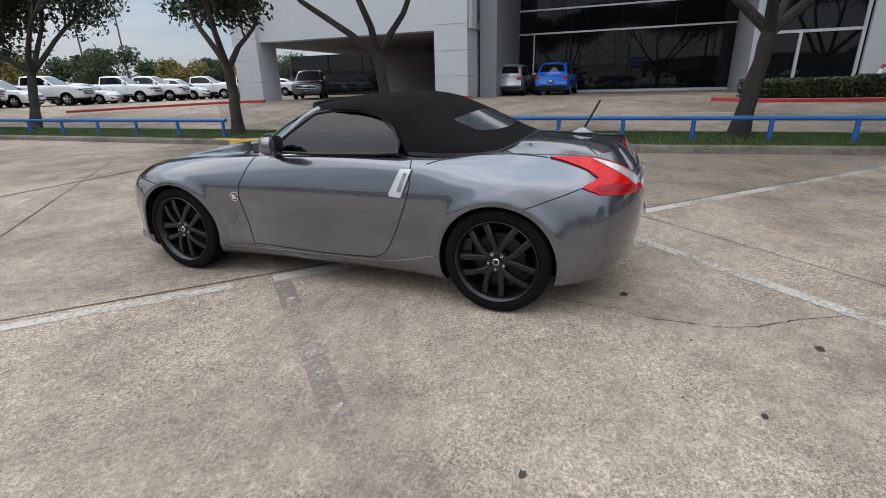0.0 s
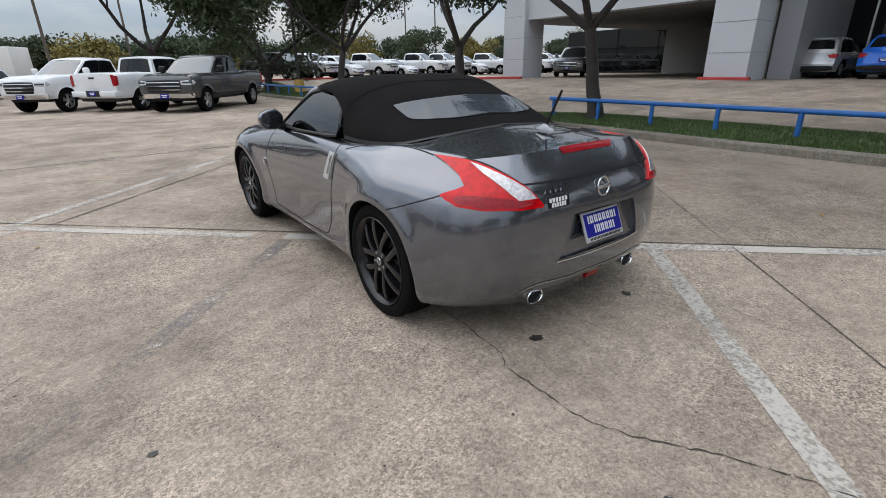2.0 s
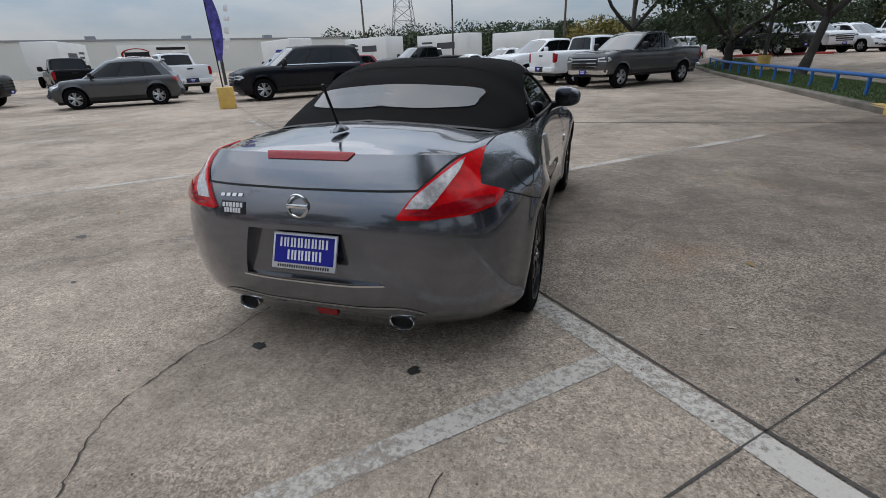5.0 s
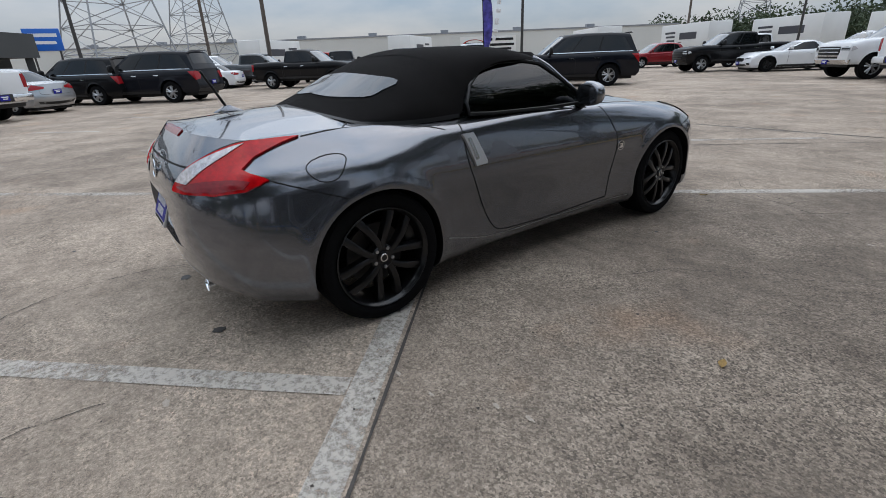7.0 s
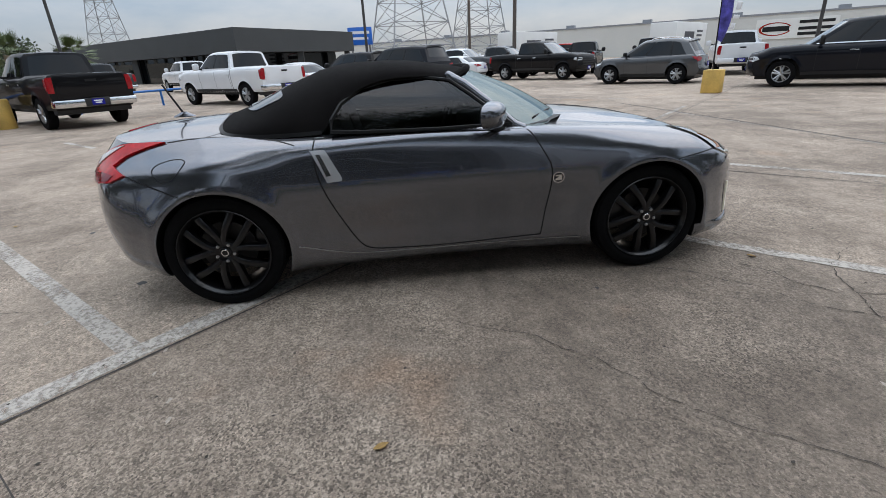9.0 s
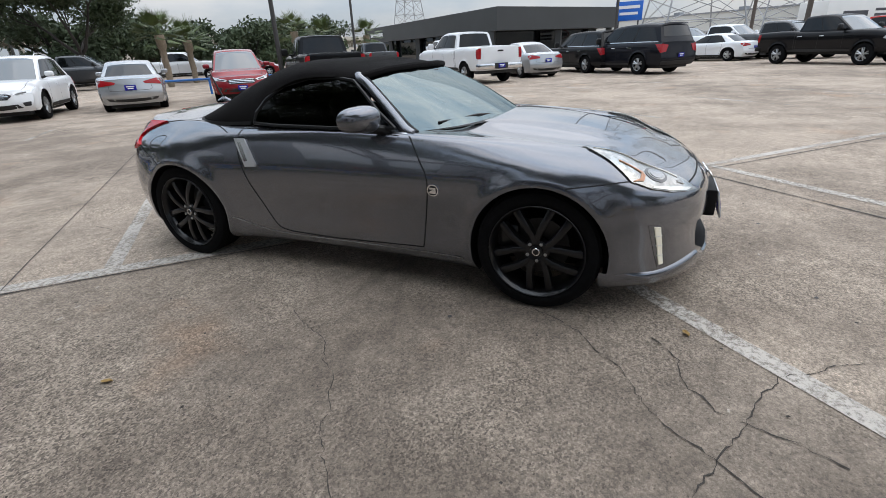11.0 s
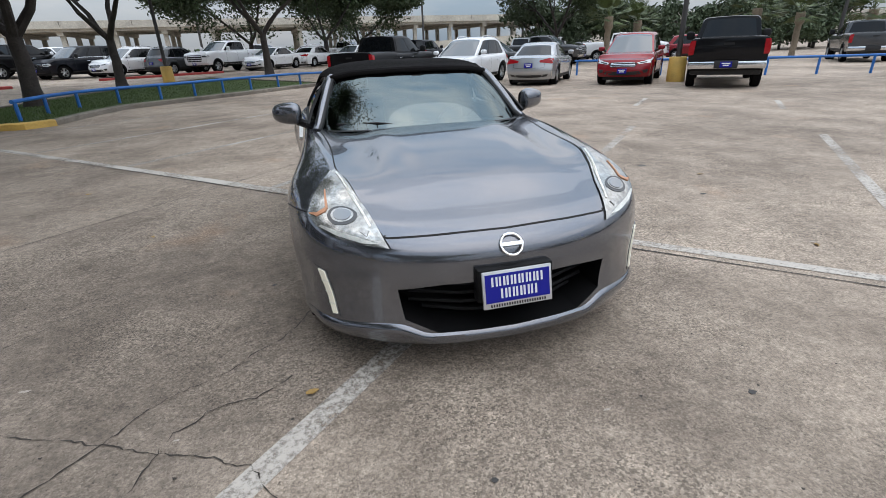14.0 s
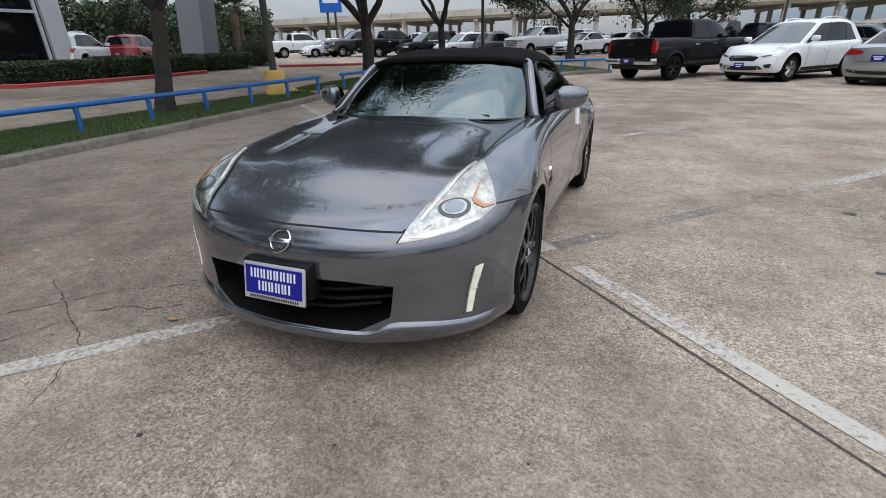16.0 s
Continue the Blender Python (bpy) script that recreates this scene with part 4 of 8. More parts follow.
# a tall grey sign pylon behind the hedge
pylon = thing("sign_pylon", Matrix.Translation((20.9, -17.0, PAD)) @ Matrix.Rotation(radians(7), 4, 'X'), "tall grey panelled sign pylon", "sign")
slab_box("shaft", -0.8, 0.8, -0.5, 0.5, -0.3, 10.0, PANEL_G, pylon)

# ---- the overpass ----
over = thing("overpass", Matrix.Translation((10, -114.6, 0)) @ pose(0, 0, 0, 0, 0, 5), "long pale concrete highway overpass on columns", "bridge")
slab_box("deck", -300, 300, -22, 0.35, 7.25, 7.65, OVER, over)
slab_box("parapet", -300, 300, 0.0, 0.3, 7.65, 8.6, OVER, over)
for y in (-0.6, -5.5, -10.5, -15.5, -20.5):
    slab_box("girder", -300, 300, y - 0.25, y + 0.25, 6.75, 7.25, OVER, over)
for i in range(66):
    x = -297 + i * 9
    for y in (-2.0, -11.0, -20.0):
        bm = fresh()
        box(bm, x - 0.42, x + 0.42, y - 0.42, y + 0.42, -1.0, 6.1, 0.08)
        part("column", bm, OVER, over)
    slab_box("pier_cap", x - 0.55, x + 0.55, -21.5, -0.7, 6.05, 6.75, OVER, over)
for i in range(49):
    x = -294 + i * 12.2
    bm = fresh()
    box(bm, x - 0.05, x + 0.05, 0.30, 0.33, 7.3, 8.6)
    part("joint", bm, DARK_JOINT, over)
ramp = thing("ramp_wall", Matrix.Translation((9, -106, 0)) @ pose(0, 0, 0, 0, 0, 5), "pale concrete retaining wall of a slip road", "wall")
bm = fresh()
vs = [(12, 0, -0.5), (-250, 0, -0.5), (-250, 0, 3.9), (-60, 0, 3.7), (12, 0, 1.0)]
f0 = [bm.verts.new(v) for v in vs]
f1 = [bm.verts.new((v[0], v[1] - 5, v[2])) for v in vs]
bm.faces.new(f0)
bm.faces.new(f1[::-1])
for i in range(5):
    bm.faces.new((f0[i], f1[i], f1[(i + 1) % 5], f0[(i + 1) % 5]))
bmesh.ops.recalc_face_normals(bm, faces=bm.faces[:])
part("wall", bm, OVER, ramp, smooth=False)

# ---- the dark low showroom across the lot ----
def low_building():
    b = thing("low_showroom", Matrix(), "low dark showroom with a deep charcoal fascia", "building")
    corner, right, left = Vector((-52.0, -15.2)), Vector((-69.0, -4.0)), Vector((-82.0, -50.5))
    back = right + left - corner
    for name, z0, z1, mat, grow in (("fascia", 2.95, 5.35, DARK_CLAD, 0.0), ("glazing", 0.0, 2.95, GLASS_WALL, -2.8)):
        c = (corner + right + left + back) / 4
        pts = [p + (c - p).normalized() * -grow for p in (corner, right, back, left)]
        bm = fresh()
        lo = [bm.verts.new((p.x, p.y, z0)) for p in pts]
        hi = [bm.verts.new((p.x, p.y, z1)) for p in pts]
        bm.faces.new(hi)
        bm.faces.new(lo[::-1])
        for i in range(4):
            bm.faces.new((lo[i], lo[(i + 1) % 4], hi[(i + 1) % 4], hi[i]))
        bmesh.ops.recalc_face_normals(bm, faces=bm.faces[:])
        part(name, bm, mat, b, smooth=False)
    for p in (corner.lerp(left, 0.02), corner.lerp(left, 0.25), corner.lerp(left, 0.5), corner.lerp(left, 0.75), corner.lerp(right, 0.5), corner.lerp(right, 0.97)):
        c = (corner + back) / 2
        q = p + (c - p).normalized() * 0.7
        slab_box("pillar", q.x - 0.35, q.x + 0.35, q.y - 0.35, q.y + 0.35, 0, 3.0, DARK_CLAD, b)
    # illegible sign letters near the far end of the fascia
    d = (left - corner).normalized()
    nrm = Vector((d.y, -d.x))
    if nrm.dot(-corner) < 0:
        nrm = -nrm
    for i in range(8):
        p = corner + d * (37.2 + i * 0.80) + nrm * 0.06
        bm = fresh()
        box(bm, -0.29, 0.29, -0.05, 0.05, 3.85, 4.4)
        bmesh.ops.transform(bm, matrix=Matrix.Translation((p.x, p.y, 0)) @ Matrix.Rotation(math.atan2(d.y, d.x), 4, 'Z'), verts=bm.verts[:])
        part("sign_bar", bm, PLATE_WHITE, b, smooth=False)
    return b


low_building()


def road_sign(x, y, rz, w, z0, z1, gap, label):
    """A tall sign: a blue panel with pale rows of lettering, on two posts."""
    t = thing("pole_sign", Matrix.Translation((x, y, 0)) @ pose(0, 0, 0, 0, 0, rz), label, "sign")
    for s in (-1, 1):
        bm = fresh()
        tube(bm, (s * gap, 0, 0), (s * gap, 0, z1 - 0.1), 0.11, sides=10)
        part("post", bm, LAMP_POLE, t)
    bm = fresh()
    box(bm, -w / 2, w / 2, -0.18, 0.18, z0, z1, 0.04)
    panel_part = part("panel", bm, SIGN_BLUE, t)
    for k, (f0, f1, hw) in enumerate(((0.62, 0.78, 0.40), (0.30, 0.44, 0.34))):
        for s in (-1, 1):
            bm = fresh()
            box(bm, -w * hw, w * hw, min(s * 0.18, s * 0.2), max(s * 0.18, s * 0.2), z0 + (z1 - z0) * f0, z0 + (z1 - z0) * f1)
            part("lettering_bar", bm, PLATE_WHITE, panel_part)
    return t


road_sign(-80.0, -3.4, 86, 3.8, 4.0, 6.6, 1.4, "blue roadside sign panel with white lettering on posts")
road_sign(26.6, -38.4, 32, 2.0, 4.4, 7.0, 0.35, "tall blue and white sign panel on two posts")

# the long white warehouse
ware = thing("warehouse", Matrix.Translation((-95, 62, 0)) @ pose(0, 0, 0, 0, 0, 52), "long low white metal warehouse", "building")
WARE = material("warehouse_sheet", (0.60, 0.59, 0.55), 0.6, stain=0.06, stain_scale=0.1, grain=0.03, scale=3)
slab_box("wall", -110, 60, 0, 30, -0.5, 6.2, WARE, ware)
slab_box("roof_edge", -110.2, 60.2, -0.15, 30.2, 6.2, 6.5, PANEL_G, ware)
for i in range(9):
    slab_box("roof_unit", -95 + i * 17, -93.2 + i * 17, 5, 6.5, 6.5, 7.3, PANEL_G, ware)

slab_box("sign_panel", 11.5, 24.0, -0.25, -0.02, 2.0, 5.4, material("sign_white", (0.74, 0.73, 0.69), 0.5, stain=0.05, stain_scale=0.4), ware, "white painted sign panel with red and dark marks")
bm = fresh()
prev = None
for i in range(29):
    a = radians(20 + 320 * i / 28)
    row = [bm.verts.new((14.6 + r * 2.6 * math.cos(a), -0.27, 3.7 + r * 1.15 * math.sin(a))) for r in (1.0, 0.90 - 0.06 * math.sin(i / 28 * math.pi))]
    if prev:
        bm.faces.new((prev[0], prev[1], row[1], row[0]))
    prev = row
bmesh.ops.solidify(bm, geom=bm.faces[:], thickness=0.01)
part("swoosh", bm, P_BRIGHT, ware)
slab_box("lettering_bar", 12.6, 16.8, -0.30, -0.25, 3.3, 4.15, TRIM, ware)
for z, x1 in ((4.45, 23.4), (3.35, 23.6), (2.45, 23.0)):
    slab_box("lettering_bar", 18.2, x1, -0.30, -0.25, z, z + 0.5, TRIM, ware)


def lattice_tower(x, y, h, w, rz):
    t = thing("pylon", Matrix.Translation((x, y, 0)) @ pose(0, 0, 0, 0, 0, rz), "tall galvanised lattice transmission tower", "pylon", "transmission towers")
    bm = fresh()
    levels = 9
    def corner(i, k):
        f = i / levels
        s = w * 0.5 * (1 - 0.72 * min(1, f * 1.3))
        return Vector(((-s, -s), (s, -s), (s, s), (-s, s))[k] + (h * f,))
    for k in range(4):
        for i in range(levels):
            tube(bm, corner(i, k), corner(i + 1, k), 0.13, sides=4, cap=False)
            tube(bm, corner(i, k), corner(i + 1, (k + 1) % 4), 0.07, sides=4, cap=False)
            tube(bm, corner(i, (k + 1) % 4), corner(i + 1, k), 0.07, sides=4, cap=False)
            tube(bm, corner(i + 1, k), corner(i + 1, (k + 1) % 4), 0.07, sides=4, cap=False)
    part("frame", bm, STEEL, t, smooth=False)


lattice_tower(-92, 5.5, 34, 13, 20)
lattice_tower(-112, 22, 34, 11, 10)
lattice_tower(-60, 150, 36, 9, 30)
lattice_tower(-150, -75, 36, 10, 0)


def pole(x, y, h, r, mat=None, label="tall dark lamp post", arms=0, base=False, lean=0.0):
    g = ground_z(x, y)
    p = thing("lamp_post" if mat is None else "utility_pole", Matrix.Translation((x, y, g)) @ pose(0, 0, 0, 0, lean, 0), label, "pole", "poles of the lot")
    bm = fresh()
    tube(bm, (0, 0, 0), (0, 0, h), r, r * 0.7, 10)
    part("shaft", bm, mat or LAMP_POLE, p)
    for i in range(arms):
        bm = fresh()
        s = -1 if i % 2 else 1
        box(bm, min(0.1 * s, 0.8 * s), max(0.1 * s, 0.8 * s), -0.16, 0.16, h - 0.15, h + 0.02, 0.03)
        part("lamp_head", bm, LAMP_POLE, p)
    if base:
        bm = fresh()
        lathe(bm, [(0, 0.0), (0, 0.30), (0.78, 0.29), (0.82, 0.26), (0.82, 0.0)], 'Z', segs=24)
        part("base", bm, YELLOW, p, "yellow painted concrete base")
    return p


pole(8.5, -8.0, 9, 0.10, base=True, arms=2, label="dark lamp post on a yellow concrete base")
pole(8.2, -26.9, 9, 0.10, base=True, arms=2, label="dark lamp post on a yellow concrete base")
pole(8.7, 25.0, 9, 0.10, base=True, arms=2, label="dark lamp post on a yellow concrete base")
pole(-11.9, -11.3, 9, 0.09, base=True, arms=2, label="dark lamp post on a yellow concrete base")
pole(-29.0, -19.0, 9, 0.10, arms=2)
pole(-34.1, -1.3, 10, 0.11, arms=2)
pole(-31.2, 8.9, 12, 0.14, WOODPOLE, "weathered wooden utility pole")
pole(-24.0, 25.2, 10, 0.11, arms=1)
pole(-44.0, 8.0, 12, 0.14, WOODPOLE, "weathered wooden utility pole")
pole(-30.0, 60.0, 12, 0.15, WOODPOLE, "weathered wooden utility pole")
pole(-14.0, 48.0, 10, 0.11, arms=1)
pole(-3.0, 52.0, 12, 0.13, WOODPOLE, "weathered wooden utility pole")
pole(4.0, 62.0, 12, 0.13, WOODPOLE, "weathered wooden utility pole")
pole(40.0, 62.0, 11, 0.12, WOODPOLE, "weathered wooden utility pole")
pole(44.0, 60.0, 11, 0.12, WOODPOLE, "weathered wooden utility pole")
pole(-14.0, -60.0, 12, 0.14, arms=2)
pole(-24.0, -52.0, 12, 0.14, arms=2)
pole(12.0, -60.0, 12, 0.14, arms=2)

# ---- parked vehicles ----
from mathutils.bvhtree import BVHTree


def curve_at(keys, t):
    """A smooth line through (position, value) keys."""
    if t <= keys[0][0]:
        return keys[0][1]
    if t >= keys[-1][0]:
        return keys[-1][1]
    for i in range(len(keys) - 1):
        if t <= keys[i + 1][0]:
            break
    x0, y0 = keys[i]
    x1, y1 = keys[i + 1]
    h = x1 - x0

    def slope(j):
        if j <= 0 or j >= len(keys) - 1:
            k = min(max(j, 1), len(keys) - 1)
            return (keys[k][1] - keys[k - 1][1]) / (keys[k][0] - keys[k - 1][0]) * 0.6
        return (keys[j + 1][1] - keys[j - 1][1]) / (keys[j + 1][0] - keys[j - 1][0])
    m0, m1 = slope(i) * h, slope(i + 1) * h
    s = (t - x0) / h
    return (2 * s ** 3 - 3 * s ** 2 + 1) * y0 + (s ** 3 - 2 * s ** 2 + s) * m0 + (-2 * s ** 3 + 3 * s ** 2) * y1 + (s ** 3 - s ** 2) * m1


def spline(points, n):
    """n points, evenly in length, on a smooth curve through the given ones."""
    pts = [Vector(p) for p in points]
    dense = []
    for i in range(len(pts) - 1):
        p0, p1, p2, p3 = pts[max(i - 1, 0)], pts[i], pts[i + 1], pts[min(i + 2, len(pts) - 1)]
        for k in range(24):
            t = k / 24
            dense.append(0.5 * ((2 * p1) + (p2 - p0) * t + (2 * p0 - 5 * p1 + 4 * p2 - p3) * t * t + (3 * p1 - p0 - 3 * p2 + p3) * t ** 3))
    dense.append(pts[-1])
    acc = [0.0]
    for a, b in zip(dense, dense[1:]):
        acc.append(acc[-1] + (b - a).length)
    out, j = [], 0
    for i in range(n):
        s = acc[-1] * i / (n - 1)
        while j < len(acc) - 2 and acc[j + 1] < s:
            j += 1
        f = (s - acc[j]) / max(1e-9, acc[j + 1] - acc[j])
        out.append(dense[j].lerp(dense[j + 1], f))
    return out


SKIN = None     # the surface that patches and seams lie on


def on_skin(p, lift):
    co, nrm, _, _ = SKIN.find_nearest(Vector(p))
    return co + nrm * lift, nrm


def patch(name, outline, mat, parent, lift=0.004, cuts=3, label="", smooth_outline=0, both=True, edge=True):
    """A shaped piece that lies on the skin of the car, on one side or mirrored on both; a list of two parents takes one each."""
    side = -1 if both else 1
    pts = [Vector((p[0] * side, p[1], p[2])) for p in outline]
    if smooth_outline:
        pts = spline(pts + [pts[0]], smooth_outline + 1)[:-1]
    bm = fresh()
    f = bm.faces.new([bm.verts.new(p) for p in pts])
    bmesh.ops.triangulate(bm, faces=[f], ngon_method='EAR_CLIP')
    for _ in range(cuts):
        bmesh.ops.subdivide_edges(bm, edges=[e for e in bm.edges if e.calc_length() > 0.02], cuts=1, use_grid_fill=True)
    bmesh.ops.triangulate(bm, faces=bm.faces[:])
    rim = [e for e in bm.edges if len(e.link_faces) == 1]
    for v in bm.verts:
        v.co = on_skin(v.co, lift)[0]
    if edge:
        r = bmesh.ops.extrude_edge_only(bm, edges=rim)
        for v in [g for g in r["geom"] if isinstance(g, bmesh.types.BMVert)]:
            v.co = on_skin(v.co, -0.002)[0]
    bmesh.ops.recalc_face_normals(bm, faces=bm.faces[:])
    c = bm.faces[:][0]
    if c.normal.dot(on_skin(c.calc_center_median(), 0)[1]) < 0:
        bmesh.ops.reverse_faces(bm, faces=bm.faces[:])
    made = []
    if both:
        other = bm.copy()
        for v in other.verts:
            v.co.x = -v.co.x
        bmesh.ops.reverse_faces(other, faces=other.faces[:])
        made.append(part(name, other, mat, parent[0] if isinstance(parent, list) else parent, label))
    made.append(part(name, bm, mat, parent[1] if isinstance(parent, list) else parent, label))
    return made


def seam(name, points, width, mat, parent, lift=0.0015, n=40, both=True, label=""):
    """A narrow band on the skin, such as the gap between two panels."""
    for side in ((1, -1) if both else (1,)):
        line = spline([(p[0] * side, p[1], p[2]) for p in points], n)
        bm = fresh()
        prev = None
        for i, p in enumerate(line):
            co, nrm = on_skin(p, lift)
            d = (line[min(i + 1, n - 1)] - line[max(i - 1, 0)]).normalized()
            w = nrm.cross(d).normalized() * width * 0.5
            row = (bm.verts.new(co - w), bm.verts.new(co + w))
            if prev:
                f = bm.faces.new((prev[0], prev[1], row[1], row[0]))
                f.normal_update()
                if f.normal.dot(nrm) < 0:
                    f.normal_flip()
            prev = row
        part(name, bm, mat, parent, label)


KINDS = {
    # half width, axles, wheel radius, floor, top line from tail to nose, fascia lines (height, set back), sweep of nose and tail, cabin
    "pickup": dict(hw=1.015, axles=(1.95, -1.78), r=0.41, floor=0.50, ends=(-2.90, 2.90), sweep=(0.15, 0.03), taper=(0.035, 0.012),
                   top=[(-2.9, 1.345), (-2.6, 1.365), (-1.06, 1.372), (-0.98, 1.335), (0.9, 1.315), (1.5, 1.33), (2.2, 1.30), (2.6, 1.265), (2.9, 1.21)],
                   nose=[(0.5, 0.08), (0.64, 0.0), (1.0, 0.0), (1.14, 0.03), (1.24, 0.10)], tail=[(0.5, 0.10), (0.7, 0.02), (1.3, 0.0), (1.37, 0.03)],
                   cab=dict(front=(1.45, 0.60), back=(-1.0, -0.86), z=(1.28, 1.945), w=(0.935, 0.78), bow=(0.13, 0.03), drop=(0.035, 0.05)), doors=(1.06, 0.02, -0.94)),
    "suv": dict(hw=1.025, axles=(1.66, -1.42), r=0.40, floor=0.34, ends=(-2.66, 2.66), sweep=(0.20, 0.09), taper=(0.04, 0.03),
                top=[(-2.66, 1.20), (-2.3, 1.235), (0.6, 1.215), (1.2, 1.215), (2.0, 1.165), (2.4, 1.10), (2.66, 1.0)],
                nose=[(0.3, 0.14), (0.55, 0.0), (0.85, 0.01), (1.0, 0.06), (1.1, 0.16)], tail=[(0.3, 0.14), (0.55, 0.0), (0.8, 0.03), (1.2, 0.09)],
                cab=dict(front=(1.28, 0.34), back=(-2.56, -2.26), z=(1.17, 1.90), w=(0.955, 0.77), bow=(0.15, 0.10), drop=(0.05, 0.05)), doors=(0.86, -0.15, -1.08)),
    "crossover": dict(hw=0.92, axles=(1.36, -1.32), r=0.355, floor=0.27, ends=(-2.24, 2.26), sweep=(0.24, 0.14), taper=(0.05, 0.045),
                      top=[(-2.24, 0.99), (-1.9, 1.055), (0.4, 1.005), (1.0, 1.005), (1.7, 0.955), (2.0, 0.89), (2.26, 0.78)],
                      nose=[(0.2, 0.16), (0.42, 0.0), (0.6, 0.02), (0.78, 0.10), (0.9, 0.22)], tail=[(0.2, 0.16), (0.45, 0.0), (0.7, 0.05), (1.05, 0.12)],
                      cab=dict(front=(1.20, 0.20), back=(-2.10, -1.66), z=(0.96, 1.63), w=(0.86, 0.67), bow=(0.16, 0.14), drop=(0.085, 0.05)), doors=(0.75, -0.18, -1.02)),
    "sedan": dict(hw=0.90, axles=(1.42, -1.38), r=0.335, floor=0.22, ends=(-2.34, 2.36), sweep=(0.26, 0.17), taper=(0.06, 0.055),
                  top=[(-2.34, 0.93), (-2.1, 1.0), (-1.6, 1.015), (0.5, 0.945), (1.0, 0.945), (1.8, 0.87), (2.1, 0.79), (2.36, 0.66)],
                  nose=[(0.2, 0.14), (0.36, 0.0), (0.52, 0.02), (0.68, 0.11), (0.8, 0.22)], tail=[(0.2, 0.16), (0.45, 0.0), (0.75, 0.04), (1.0, 0.10)],
                  cab=dict(front=(1.22, 0.22), back=(-1.88, -1.02), z=(0.90, 1.445), w=(0.84, 0.63), bow=(0.16, 0.16), drop=(0.07, 0.04)), doors=(0.80, -0.15, -1.0)),
    "coupe": dict(hw=0.955, axles=(1.50, -1.22), r=0.345, floor=0.21, ends=(-2.32, 2.46), sweep=(0.22, 0.12), taper=(0.05, 0.045),
                  top=[(-2.32, 0.96), (-2.1, 1.03), (-1.5, 1.035), (0.3, 0.95), (0.9, 0.945), (1.8, 0.90), (2.2, 0.82), (2.46, 0.68)],
                  nose=[(0.2, 0.14), (0.36, 0.0), (0.6, 0.01), (0.74, 0.07), (0.85, 0.18)], tail=[(0.2, 0.16), (0.45, 0.0), (0.9, 0.03), (1.03, 0.07)],
                  cab=dict(front=(1.05, 0.02), back=(-1.95, -0.85), z=(0.92, 1.38), w=(0.85, 0.62), bow=(0.16, 0.14), drop=(0.06, 0.04)), doors=(0.62, -0.58, -0.58)),
}


GAP = material("panel_gap", (0.006, 0.006, 0.006), 0.8)
CAR_RED = material("dark_red_car_lamp", (0.30, 0.008, 0.012), 0.2, coat=0.4, spec=0.3, grain=0.25, scale=25)
LOW_BLACK = material("textured_black_plastic", (0.018, 0.018, 0.019), 0.7, grain=0.2, scale=60)
DARK_LENS = material("smoked_lamp_inside", (0.05, 0.052, 0.055), 0.2, metal=0.4, coat=0.6)


def wheel_parts(parent, x, y, r, rim_mat, side):
    """A tyre with a spoked alloy rim, as parts of a car."""
    bm = fresh()
    w = 0.24
    lathe(bm, [(-w / 2, r * 0.62), (-w / 2, r * 0.93), (-w / 2 + 0.03, r), (w / 2 - 0.03, r), (w / 2, r * 0.93), (w / 2, r * 0.62)], 'X', (x, y, r), 26)
    wheel = part("wheel", bm, TYRE, parent, "black tyre")
    bm = fresh()
    o = x + side * w * 0.42
    lathe(bm, [(o - x - side * 0.06, r * 0.62), (o - x + side * 0.018, r * 0.67), (o - x, r * 0.60), (o - x - side * 0.04, r * 0.58)], 'X', (x, y, r), 26)
    for k in range(5):
        a = k * math.pi * 2 / 5 + math.pi / 2
        for da in (-0.20, 0.20):
            c0 = Vector((o - side * 0.005, y + 0.06 * r * math.cos(a), r + 0.06 * r * math.sin(a)))
            c1 = Vector((o, y + 0.61 * r * math.cos(a + da), r + 0.61 * r * math.sin(a + da)))
            tube(bm, c0, c1, 0.034, 0.026, 5)
    lathe(bm, [(o - x, 0.0), (o - x + side * 0.016, 0.05), (o - x, 0.075)], 'X', (x, y, r), 12)
    part("rim", bm, rim_mat, wheel)
    bm = fresh()
    lathe(bm, [(o - x - side * 0.07, 0.0), (o - x - side * 0.07, r * 0.62)], 'X', (x, y, r), 20)
    part("brake_disc", bm, TRIM, wheel)


